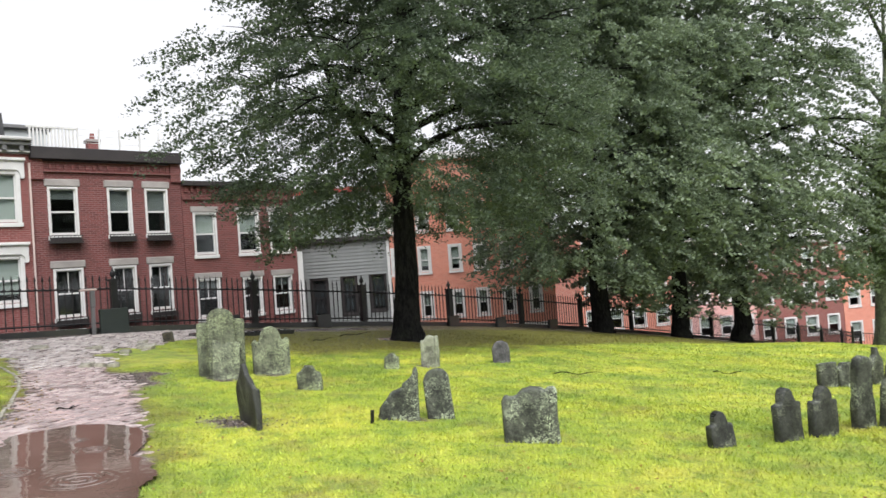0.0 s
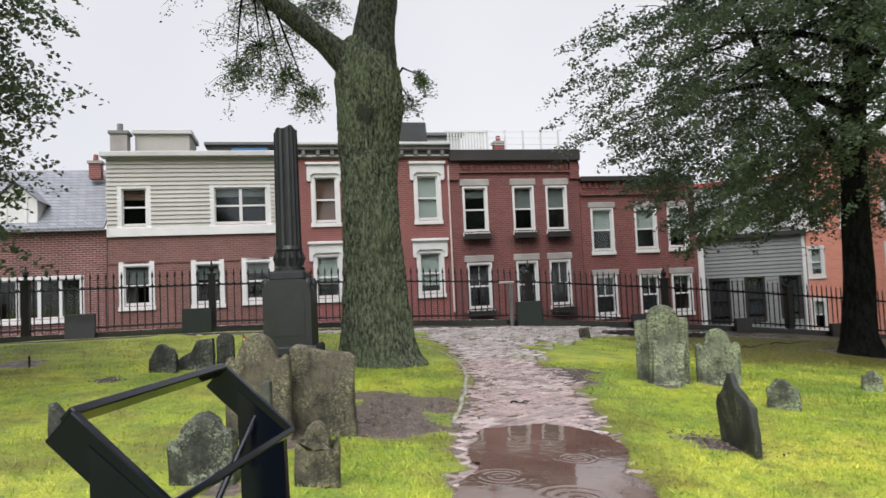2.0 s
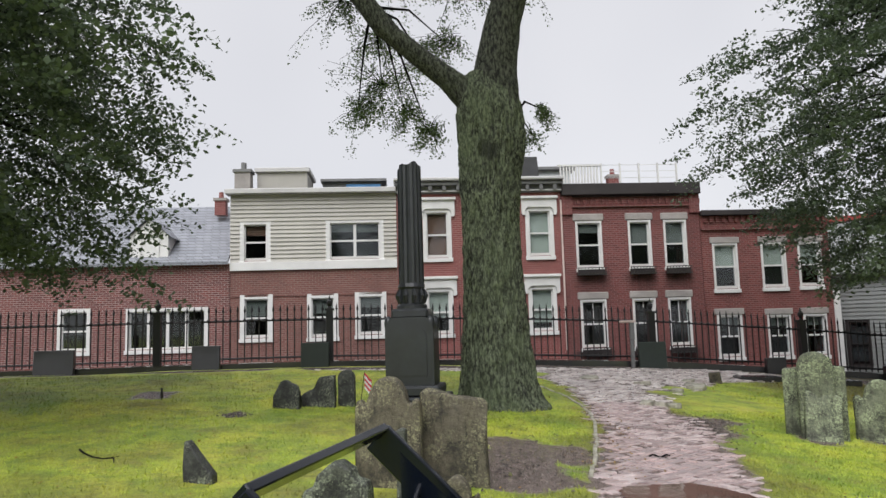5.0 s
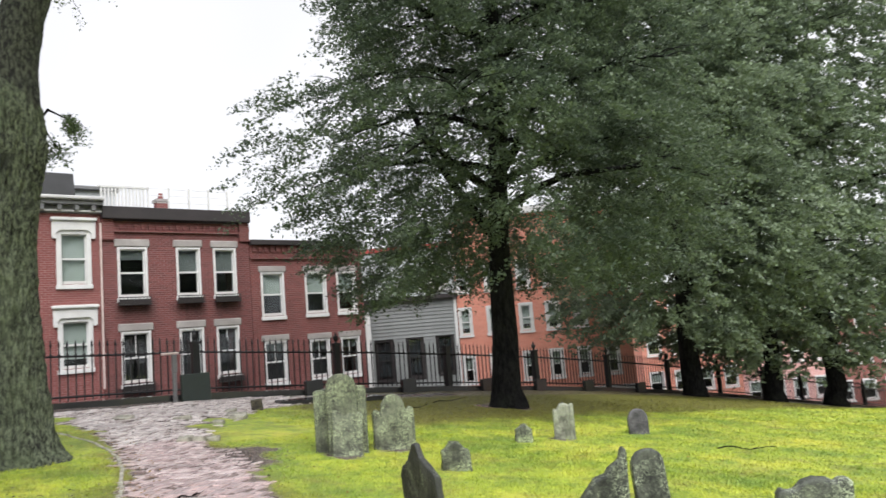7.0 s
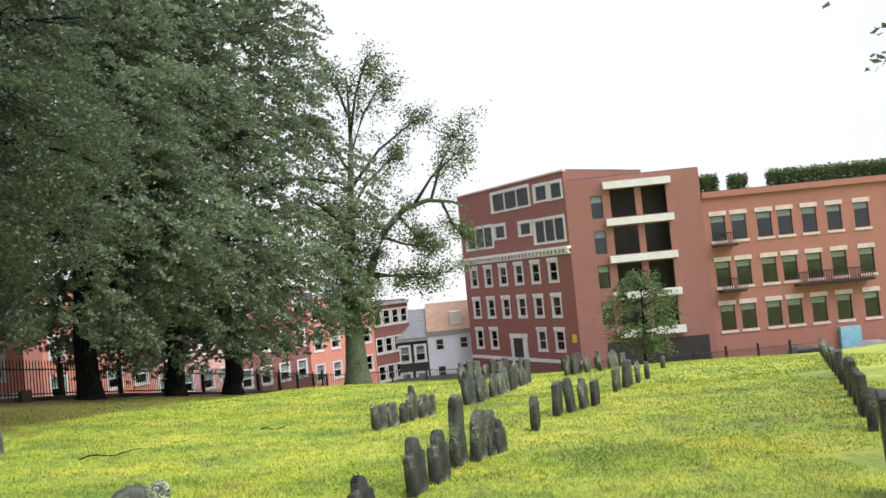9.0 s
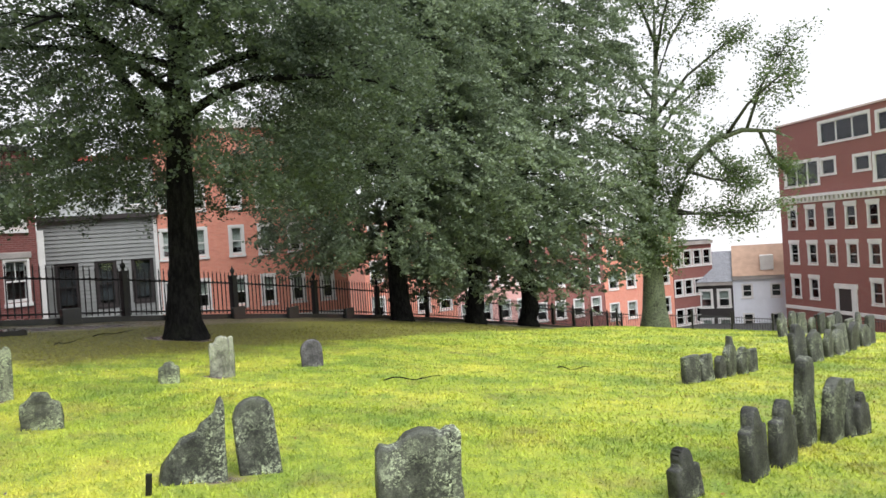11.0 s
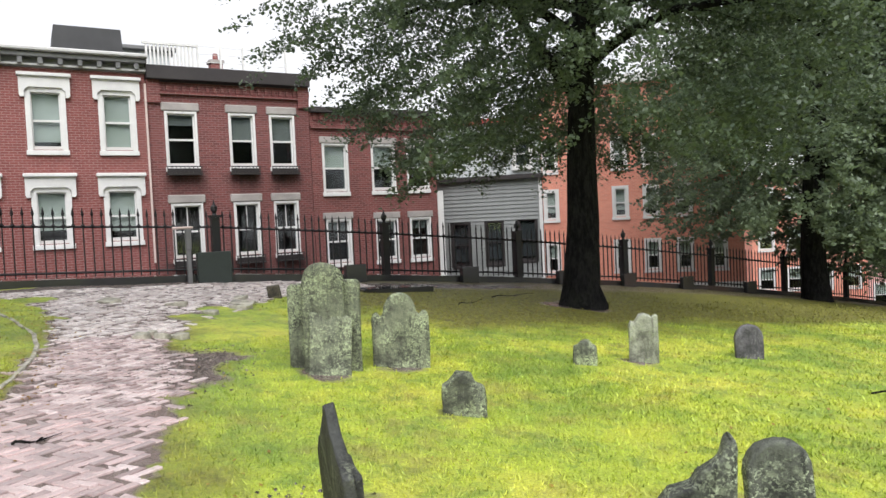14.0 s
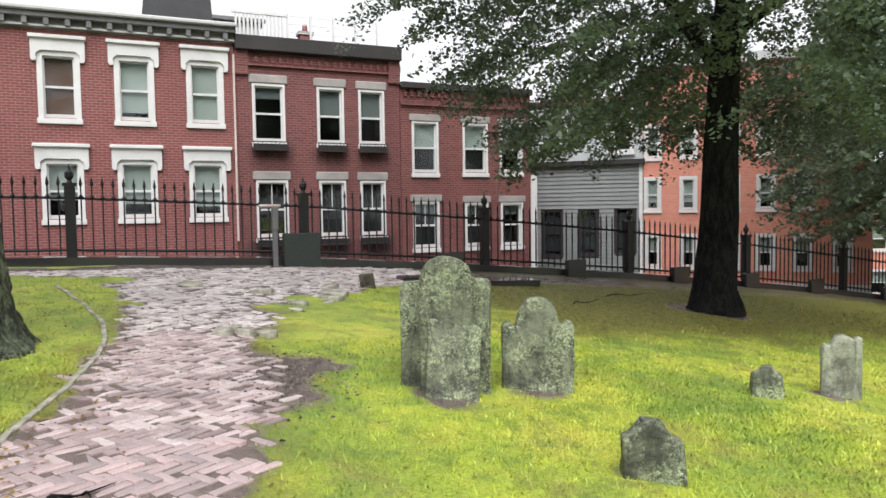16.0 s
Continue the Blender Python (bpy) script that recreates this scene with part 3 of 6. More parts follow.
def facade(bm, x0, x1, z0, z1, holes, thick=0.28):
    """A wall with openings right through it: front at y = 0."""
    xs = sorted({x0, x1, *[v for h in holes for v in (h[0], h[1])]})
    zs = sorted({z0, z1, *[v for h in holes for v in (h[2], h[3])]})
    cache = {}

    def v(x, y, z):
        k = (round(x, 4), y, round(z, 4))
        if k not in cache:
            cache[k] = bm.verts.new((x, y, z))
        return cache[k]

    for a, c in zip(xs, xs[1:]):
        for d, e in zip(zs, zs[1:]):
            mx, mz = (a + c) / 2, (d + e) / 2
            if any(h[0] < mx < h[1] and h[2] < mz < h[3] for h in holes):
                continue
            bm.faces.new((v(a, 0, d), v(c, 0, d), v(c, 0, e), v(a, 0, e)))
            bm.faces.new((v(a, thick, d), v(a, thick, e), v(c, thick, e), v(c, thick, d)))
    for a, c, d, e in [*holes, (x0, x1, z0, z1)]:
        loop = [(a, d), (c, d), (c, e), (a, e)]
        inside = (a, c, d, e) != (x0, x1, z0, z1)
        for (p, q), (r, s) in zip(loop, loop[1:] + loop[:1]):
            f = [bm.verts.new(w) for w in ((p, 0, q), (r, 0, s), (r, thick, s), (p, thick, q))]
            bm.faces.new(f if inside else f[::-1])
    bmesh.ops.remove_doubles(bm, verts=bm.verts, dist=0.0005)


def shell(x0, x1, z0, z1, depth, thick=0.28):
    """Side walls, back wall and floors of a house behind its facade."""
    bm = bmesh.new()
    box(bm, x0, thick, z0, x0 + 0.2, depth, z1)
    box(bm, x1 - 0.2, thick, z0, x1, depth, z1)
    box(bm, x0 + 0.2, depth - 0.2, z0, x1 - 0.2, depth, z1)
    return bm


def window(parent, x0, x1, z0, z1, casing=0.1, blind=0.0, sash=True, mullions=0, sill=True, blind_mat=None, frame_mat=None, muntin=False):
    """A sash window set into an opening, with casing round it and a blind behind."""
    w = new("window")
    w.parent = parent
    w.matrix_basis = pose((x0 + x1) / 2, 0, z0)
    W, H = (x1 - x0) / 2, z1 - z0
    fm = frame_mat or M_WHITE
    bm = bmesh.new()
    if casing:
        box(bm, -W - casing, -0.035, -0.02, -W + 0.015, 0.1, H + casing)
        box(bm, W - 0.015, -0.035, -0.02, W + casing, 0.1, H + casing)
        box(bm, -W + 0.015, -0.03, H - 0.015, W - 0.015, 0.1, H + casing)
    f = 0.055
    box(bm, -W, 0.06, 0, -W + f, 0.16, H)
    box(bm, W - f, 0.06, 0, W, 0.16, H)
    box(bm, -W + f, 0.062, H - f, W - f, 0.16, H)
    box(bm, -W + f, 0.062, 0, W - f, 0.16, f)
    part("window_frame", bm, fm, w)
    if muntin:
        part("muntin", boxed(-0.014, 0.078, H * 0.5 + 0.03, 0.014, 0.094, H - f), fm, w)
    if sash:
        part("lower_sash", boxed(-W + f, 0.055, f, W - f, 0.12, f + 0.045), fm, w)
        part("meeting_rail", boxed(-W + f, 0.05, H * 0.5 - 0.03, W - f, 0.13, H * 0.5 + 0.03), fm, w)
    for k in range(mullions):
        x = -W + 2 * W * (k + 1) / (mullions + 1)
        part("mullion", boxed(x - 0.05, 0.045, f, x + 0.05, 0.15, H - f), fm, w)
    part("pane", boxed(-W + f, 0.095, f, W - f, 0.103, H - f), M_GLASS, w).visible_shadow = False
    if sill:
        part("window_sill", boxed(-W - casing - 0.03, -0.07, -0.16, W + casing + 0.03, 0.1, -0.022, bevel=0.008), fm, w)
    if blind:
        part("blind", boxed(-W + 0.02, 0.17, H * (1 - blind), W - 0.02, 0.185, H - 0.02), blind_mat or M_BLIND, w)
    return w


def house(name, s0, s1, z0, z1, brick, label, wins, depth=9.0, out=0.0, roof=True, row=None):
    """One house of the row; wins are (s0, s1, z0, z1)."""
    h = thing(name, (row or ROW) @ pose(s0, -out, z0), label, "house")
    bm = bmesh.new()
    holes = [(a - s0, c - s0, d - z0, e - z0) for a, c, d, e in wins]
    facade(bm, 0, s1 - s0, 0, z1 - z0, holes)
    part("front_wall", bm, brick, h)
    part("side_wall", shell(0, s1 - s0, 0, z1 - z0, depth), brick, h)
    # dark sheet and floor stand in for the unlit depth of the rooms
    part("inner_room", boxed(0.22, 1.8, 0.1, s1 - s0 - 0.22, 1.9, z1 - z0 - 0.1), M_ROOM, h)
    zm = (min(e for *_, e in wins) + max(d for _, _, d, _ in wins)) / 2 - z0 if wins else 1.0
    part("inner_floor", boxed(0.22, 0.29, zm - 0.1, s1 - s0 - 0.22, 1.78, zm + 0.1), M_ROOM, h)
    if roof:
        part("roof", boxed(0.0, 0.29, z1 - z0 - 0.02, s1 - s0, depth, z1 - z0 + 0.08), M_TAR, h)
    return h


# terrace of red brick with white hooded windows
W3U = [(-5.50, -4.72, 4.30, 5.93), (-3.66, -2.88, 4.30, 5.93), (-1.80, -1.02, 4.30, 5.93)]
W3L = [(-5.50, -4.72, 1.62, 3.10), (-3.66, -2.88, 1.62, 3.10), (-1.80, -1.02, 1.62, 3.10)]
h3 = house("row_house", -6.55, -0.60, -1.6, 6.7, M_BRICK_RED, "red brick row house with white hooded windows and grey cornice", W3U + W3L)
for k, (a, c, d, e) in enumerate(W3U + W3L):
    o = (-6.55, -1.6)
    window(h3, a - o[0], c - o[0], d - o[1], e - o[1], 0.12, (0.98, 0.86, 0.98, 0.66, 0.74, 0.80)[k], blind_mat=M_WARMROOM if k == 0 else M_BLIND)
    hood = bmesh.new()
    x0, x1, z = a - o[0], c - o[0], e - o[1]
    left, right, mid = x0 - 0.25, x1 + 0.25, (x0 + x1) / 2
    rim = [(left, z - 0.10), (left + 0.03, z - 0.16), (x0 - 0.125, z - 0.16), (x0 - 0.125, z + 0.02), (x0 - 0.02, z + 0.12), (x1 + 0.02, z + 0.12), (x1 + 0.125, z + 0.02), (x1 + 0.125, z - 0.16), (right - 0.03, z - 0.16), (right, z - 0.10), (right, z + 0.42), (left, z + 0.42)]
    face = hood.faces.new([hood.verts.new((px, -0.10, pz)) for px, pz in rim])
    got = bmesh.ops.extrude_face_region(hood, geom=[face])
    bmesh.ops.translate(hood, vec=(0, 0.12, 0), verts=[v for v in got["geom"] if isinstance(v, bmesh.types.BMVert)])
    bmesh.ops.recalc_face_normals(hood, faces=hood.faces)
    hood_ob = part("window_hood", hood, M_WHITE, h3, "white painted shouldered window hood")
    part("hood_cap", boxed(left - 0.04, -0.18, z + 0.42, right + 0.04, 0.02, z + 0.52, bevel=0.015), M_WHITE, hood_ob)
cor = part("cornice", boxed(-0.02, -0.10, 8.20, 5.97, 0.28, 8.45), M_CORNICE, h3, "grey painted wooden cornice")
part("soffit", boxed(-0.06, -0.30, 8.45, 6.0, 0.28, 8.60, bevel=0.02), M_CORNICE, cor)
part("crown_moulding", boxed(-0.08, -0.42, 8.60, 6.02, 0.28, 8.72, bevel=0.03), M_EAVE, cor)
part("dentil_band", boxed(-0.02, -0.16, 8.24, 5.97, -0.102, 8.29), M_EAVE, cor)
for k in range(12):
    part("bracket", boxed(0.15 + k * 0.5, -0.27, 8.28, 0.27 + k * 0.5, -0.10, 8.45), M_CORNICE, h3)

# dark red brick house with roof deck
W2U = [(-0.05, 0.80, 3.82, 5.46), (1.88, 2.62, 3.82, 5.46), (3.20, 3.94, 3.82, 5.45)]
W2L = [(0.0, 0.84, 0.98, 2.62), (1.90, 2.64, 0.97, 2.62), (3.21, 3.94, 0.97, 2.62)]
h2 = house("row_house", -0.58, 4.52, -2.0, 6.3, M_BRICK_SOOTY, "dark red brick house with window boxes and a roof deck", W2U + W2L)
for k, (a, c, d, e) in enumerate(W2U + W2L):
    x0, x1, zz0, zz1 = a + 0.58, c + 0.58, d + 2.0, e + 2.0
    window(h2, x0, x1, zz0, zz1, 0.055, (0.22, 0.5, 0.48, 0.0, 0.0, 0.0)[k], blind_mat=M_SHADE, muntin=k > 2)
    part("lintel", boxed(x0 - 0.14, -0.06, zz1 + 0.06, x1 + 0.14, 0.05, zz1 + 0.32, bevel=0.03), M_LINTEL, h2, "rough grey sandstone lintel")
    bx = bmesh.new()
    for i in range(9):
        xx = x0 - 0.08 + (x1 - x0 + 0.16) * i / 8
        box(bx, xx - 0.01, -0.26, zz0 - 0.26, xx + 0.01, -0.24, zz0 - 0.02)
    box(bx, x0 - 0.1, -0.27, zz0 - 0.04, x1 + 0.1, -0.235, zz0 - 0.01)
    box(bx, x0 - 0.1, -0.27, zz0 - 0.28, x1 + 0.1, -0.075, zz0 - 0.245)
    box(bx, x0 - 0.06, -0.22, zz0 - 0.24, x1 + 0.06, -0.08, zz0 - 0.08)
    part("window_box", bx, M_DARKTRIM, h2, "dark iron window box")
cor = part("cornice", boxed(0.0, -0.24, 8.44, 5.12, 0.28, 8.86, bevel=0.02), M_DARKTRIM, h2, "dark stone cornice")
part("string_course", boxed(0.0, -0.10, 8.02, 5.1, 0.02, 8.09), M_BRICK_DARK, cor)
for px in (0.0, 4.72):
    part("end_pier", boxed(px, -0.09, 7.75, px + 0.38, 0.0, 8.44), M_BRICK_DARK, h2)
for k in range(22):
    part("corbel", boxed(0.1 + k * 0.235, -0.06, 8.12, 0.2 + k * 0.235, 0.0, 8.30), M_BRICK_DARK, h2)
part("parapet", boxed(0, 0.0, 8.30, 5.1, 0.28, 8.40), M_BRICK_DARK, h2)

part("downpipe", boxed(-0.06, -0.09, 2.9, -0.005, -0.03, 8.3), M_PALETRIM, h2, "pale downpipe")

# lower red brick house
W1U = [(4.98, 5.80, 2.95, 4.55), (6.80, 7.62, 2.97, 4.55), (8.20, 8.98, 2.99, 4.55)]
W1L = [(4.98, 5.80, 0.50, 1.95), (6.86, 7.62, 0.50, 1.90), (8.22, 8.98, 0.48, 1.90)]
h1 = house("row_house", 4.54, 9.36, -2.4, 5.72, M_BRICK_DARK, "low dark red brick row house with white sash windows", W1U + W1L, out=0.0)
for k, (a, c, d, e) in enumerate(W1U + W1L):
    x0, x1, zz0, zz1 = a - 4.54, c - 4.54, d + 2.4, e + 2.4
    window(h1, x0, x1, zz0, zz1, 0.06, 0.5 if k < 3 else 0.25, blind_mat=M_BLIND if k < 3 else M_SHADE, muntin=k > 2)
    part("lintel", boxed(x0 - 0.14, -0.06, zz1 + 0.06, x1 + 0.14, 0.05, zz1 + 0.28, bevel=0.015), M_LINTEL, h1, "rough grey sandstone lintel")
part("cornice", boxed(0.0, -0.2, 8.02, 4.82, 0.28, 8.22, bevel=0.02), M_DARKTRIM, h1, "dark stone coping")
part("string_course", boxed(0.0, -0.1, 7.5, 4.82, 0.02, 7.58), M_BRICK_DARK, h1)
for k in range(20):
    part("corbel", boxed(0.1 + k * 0.238, -0.07, 7.78, 0.22 + k * 0.238, 0.0, 8.02), M_BRICK_DARK, h1)
part("corner_board", boxed(4.82, -0.05, 0, 5.05, 0.3, 5.3), M_WHITE, h1, "white corner board")

# house with beige clapboard over brown brick
W4U = [(-11.9, -11.1, 4.32, 5.62), (-8.92, -7.15, 4.32, 5.62)]
W4L = [(-11.88, -11.04, 1.65, 3.0), (-9.58, -8.78, 1.62, 2.98), (-7.92, -7.1, 1.66, 3.0)]
h4 = house("row_house", -12.36, -6.56, -1.4, 6.7, M_BRICK_BROWN, "brown brick house with beige clapboard upper storey and white trim", W4U + W4L)
for k, (a, c, d, e) in enumerate(W4U + W4L):
    window(h4, a + 12.36, c + 12.36, d + 1.4, e + 1.4, 0.14, (0.3, 0.25, 0.45, 0.4, 0.3)[k], mullions=1 if k == 1 else 0, blind_mat=M_WARMROOM if k == 0 else M_SHADE)
part("band", boxed(0.0, -0.10, 5.38, 5.8, 0.02, 5.66), M_WHITE, h4, "white painted band")
part("eave", boxed(-0.15, -0.30, 8.06, 5.8, 0.28, 8.24, bevel=0.02), M_EAVE, h4, "pale grey eave with gutter")
part("brick_band", boxed(0.0, -0.03, 4.46, 5.8, 0.02, 4.56), M_BRICK_BROWN, h4)


def boards(parent, x0, x1, z0, z1, holes, step, material, name="board"):
    """Lapped clapboards round the openings; alike boards share a mesh."""
    cache = {}
    z = z0
    while z < z1 - 0.02:
        cuts = sorted([(h[0] - 0.13, h[1] + 0.13) for h in holes if h[2] - 0.12 < z + step / 2 < h[3] + 0.12])
        x = x0
        for a, c in [*cuts, (x1, x1)]:
            if a - x > 0.05:
                L = round(a - x, 3)
                if L not in cache:
                    bm = bmesh.new()
                    vs = [bm.verts.new(p) for p in ((0, -0.055, 0), (L, -0.055, 0), (L, -0.012, step), (0, -0.012, step), (0, 0.0, 0), (L, 0.0, 0))]
                    bm.faces.new((vs[0], vs[1], vs[2], vs[3]))
                    bm.faces.new((vs[4], vs[5], vs[1], vs[0]))
                    cache[L] = mesh_of(name, bm, material)
                shared(name, cache[L], parent, pose(x, 0, z))
            x = c
        z += step


boards(h4, 0, 5.8, 5.66, 8.06, [(a + 12.36, c + 12.36, d + 1.4, e + 1.4) for a, c, d, e in W4U], 0.145, M_SIDING)

# low brick house with slate roof and dormer
W5 = [(-18.02, -17.14, 1.36, 2.70), (-15.76, -13.2, 1.36, 2.66)]
h5 = house("row_house", -24.0, -12.38, -1.2, 4.25, M_BRICK_OLD, "low old brick house with slate roof, dormer and casement windows", W5, roof=False)
for k, (a, c, d, e) in enumerate(W5):
    window(h5, a + 24.0, c + 24.0, d + 1.2, e + 1.2, 0.1, mullions=3 if k else 0, sash=not k)
rf = bmesh.new()
vs = [rf.verts.new(p) for p in ((-0.1, -0.25, 5.40), (11.6, -0.25, 5.40), (11.6, 3.2, 7.9), (-0.1, 3.2, 7.9), (-0.1, -0.25, 5.52), (11.6, -0.25, 5.52), (11.6, 3.2, 8.02), (-0.1, 3.2, 8.02))]
for q in ((4, 5, 6, 7), (0, 3, 2, 1), (0, 1, 5, 4), (1, 2, 6, 5), (2, 3, 7, 6), (3, 0, 4, 7)):
    rf.faces.new([vs[i] for i in q])
part("roof", rf, M_SLATE, h5, "grey slate roof")

# grey clapboard house and the salmon terrace, round the bend of the street
ROW2 = pose(-24.32, 24.36, 0.338, 0, 0, 38) @ Matrix.Scale(0.8, 4)
WG = [(-4.97, -4.12, -0.62, 1.58), (-3.14, -2.36, -0.52, 1.63), (-1.42, -0.61, -0.42, 1.66)]
hg = house("row_house", -5.75, -0.2, -6.0, 3.8, M_DARKTRIM, "grey clapboard house with black windows under a white mansard", WG, row=ROW2)
OG = (5.75, 6.0)
# a dark sheet behind the glass makes these panes look black
for a, c, d, e in WG:
    window(hg, a + OG[0], c + OG[0], d + OG[1], e + OG[1], 0.05, 0.9, frame_mat=M_DARKTRIM, blind_mat=M_DARKBACK)
boards(hg, 0, 5.55, 3.5, 9.8, [(a + OG[0], c + OG[0], d + OG[1], e + OG[1]) for a, c, d, e in WG], 0.2, M_GREYSIDE)
part("eave", boxed(-0.1, -0.3, 9.8, 5.65, 0.28, 10.02), M_DARKTRIM, hg, "dark eave gutter")
part("corner_board", boxed(5.38, -0.075, 3.0, 5.55, -0.04, 9.8), M_WHITE, hg)
man = bmesh.new()
facade(man, 0.0, 5.55, 10.02, 12.75, [(4.22, 5.0, 10.4, 11.75)], 0.2)
part("mansard", man, M_MANSARD, hg, "pale weathered mansard storey", m=pose(0, 0.12, 0))
window(hg, 4.22, 5.0, 10.4, 11.75, 0.14, 0.9, frame_mat=M_WHITE, blind_mat=M_DARKBACK)
part("roof", boxed(-0.1, 0.0, 12.75, 5.55, 6.0, 13.0), M_REDROOF, hg, "red roof")

SX = [(0.0, 0.5), (1.6, 2.1), (3.42, 3.94), (4.9, 5.42), (6.43, 6.95), (8.0, 8.5)]
WS = [(a, c, d, d + 1.4) for a, c in SX for d in (-1.08, 1.6, 4.05)]
hs = house("row_house", -0.18, 9.4, -6.5, 8.4, M_BRICK_SALMON, "salmon brick terrace house with white window surrounds", WS, row=ROW2)
for k, (a, c, d, e) in enumerate(WS):
    window(hs, a + 0.18, c + 0.18, d + 6.5, e + 6.5, 0.15, 0.75 if k % 3 else 0.5, sill=True)
part("white_band", boxed(0.0, -0.06, 4.35, 9.58, 0.02, 4.72), M_WHITE, hs, "white painted basement band")
part("cornice", boxed(0.0, -0.3, 14.7, 9.58, 0.28, 15.1), M_WHITE, hs)


def terrace(row, s0, width, z0, z1, brick, label, cols, rows, w=0.95, h=1.5, storey=2.9, top=None, name="terrace_house", casing=0.12, blind=0.5):
    """A plain terrace house with an even grid of sash windows."""
    step = width / cols
    top = z1 - 0.9 if top is None else top
    wins = [(s0 + step * (i + 0.5) - w / 2, s0 + step * (i + 0.5) + w / 2, top - h - j * storey, top - j * storey) for j in range(rows) for i in range(cols)]
    t = house(name, s0, s0 + width, z0, z1, brick, label, wins, row=row, depth=8.0)
    for a, c, d, e in wins:
        window(t, a - s0, c - s0, d - z0, e - z0, casing, blind)
    part("cornice", boxed(0.0, -0.25, z1 - z0 - 0.35, width, 0.28, z1 - z0), M_LINTEL, t)
    return t


ROW3 = pose(-30.8, 52.1, 0, 0, 0, 48.7)
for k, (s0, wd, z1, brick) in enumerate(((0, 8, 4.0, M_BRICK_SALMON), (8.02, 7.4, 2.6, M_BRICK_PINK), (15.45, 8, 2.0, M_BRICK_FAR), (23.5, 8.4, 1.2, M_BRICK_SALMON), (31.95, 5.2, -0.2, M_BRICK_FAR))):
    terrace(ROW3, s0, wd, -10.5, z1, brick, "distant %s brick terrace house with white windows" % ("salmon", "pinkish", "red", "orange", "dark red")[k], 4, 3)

# brick apartment house with a modern top, at the far side of the hill
ROW4 = pose(0.2, 75.6, 0, 0, 0, -55.8)
ZB = -9.0
wa = [(1.12 + 2.36 * i, 2.12 + 2.36 * i, z, z + 1.7) for i in range(6) for z in (0.5, -2.6)]
wa += [(1.12 + 2.36 * i, 2.12 + 2.36 * i, -5.65, -3.95) for i in (0, 1, 4, 5)] + [(1.0, 5.2, 4.3, 6.3), (5.7, 7.2, 5.0, 6.2), (9.45, 10.95, 4.95, 6.05), (11.5, 15.3, 4.0, 6.0), (5.7, 11.1, 7.6, 9.3), (12.0, 13.5, 7.75, 9.1), (14.0, 15.4, 7.7, 9.05)]
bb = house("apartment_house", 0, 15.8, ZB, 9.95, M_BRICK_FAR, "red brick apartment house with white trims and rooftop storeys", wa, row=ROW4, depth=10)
for k, (a, c, d, e) in enumerate(wa):
    window(bb, a, c, d - ZB, e - ZB, 0.22 if k > 15 else 0.14, 0.85 if k < 16 else 0.0, mullions=2 if c - a > 2.5 else 0, sash=k < 16)
    if k < 16:
        part("lintel", boxed(a - 0.2, -0.08, e - ZB + 0.08, c + 0.2, 0.05, e - ZB + 0.38), M_WHITE, bb)
cor = part("cornice", boxed(-0.1, -0.5, 3.2 - ZB, 15.9, 0.02, 3.45 - ZB), M_WHITE, bb, "white dentilled cornice")
part("frieze", boxed(0, -0.2, 2.75 - ZB, 15.8, 0.02, 2.9 - ZB), M_WHITE, cor)
for k in range(32):
    part("dentil", boxed(0.1 + k * 0.495, -0.38, 2.9 - ZB, 0.35 + k * 0.495, 0.02, 3.2 - ZB), M_WHITE, cor)
part("coping", boxed(-0.1, -0.12, 18.85, 15.9, 0.3, 19.0), M_PALETRIM, bb)
part("water_table", boxed(0, -0.1, -6.75 - ZB, 15.8, 0.02, -6.45 - ZB), M_WHITE, bb)
dr = bmesh.new()
box(dr, 6.6, -0.12, -7.6 - ZB, 6.95, 0.02, -4.6 - ZB)
box(dr, 8.4, -0.12, -7.6 - ZB, 8.95, 0.02, -4.6 - ZB)
box(dr, 6.5, -0.14, -4.6 - ZB, 9.05, 0.02, -4.2 - ZB)
part("door_surround", dr, M_WHITE, bb)
part("door", boxed(6.95, -0.05, -7.6 - ZB, 8.4, 0.0, -4.6 - ZB), M_DARKTRIM, bb)
part("sign_plate", boxed(15.0, -0.08, -4.9 - ZB, 15.5, -0.01, -4.2 - ZB), M_YELLOW, bb, "small yellow sign plate")

# block with balconies
ROW5 = pose(9.1, 62.5, 0, 0, 0, -2.5)
wc = [(2.12, 3.1, z, z + 1.95) for z in (-3.6, -0.5, 2.45, 5.48)]
bays = [(a, a + 2.1, z, z + 2.4) for a in (3.78, 6.43) for z in (-4.1, -0.95, 2.25, 5.45)]
bc = house("apartment_block", 0, 11.4, ZB, 9.0, M_BRICK_BROWN2, "brown brick apartment block with recessed white balconies", wc + bays, row=ROW5, depth=10)
for a, c, d, e in wc:
    window(bc, a, c, d - ZB, e - ZB, 0.0, 0.3, frame_mat=M_DARKTRIM, sill=False)
for z in (-4.75, -1.55, 1.58, 4.75, 7.9):
    part("balcony", boxed(3.2, -0.5, z - ZB, 8.88, 0.02, z + 0.6 - ZB), M_WHITE, bc, "white balcony parapet")
part("garage_door", boxed(2.3, -0.06, 0.0, 10.8, 0.0, 3.85), M_DARKTRIM, bc, "dark garage doors")

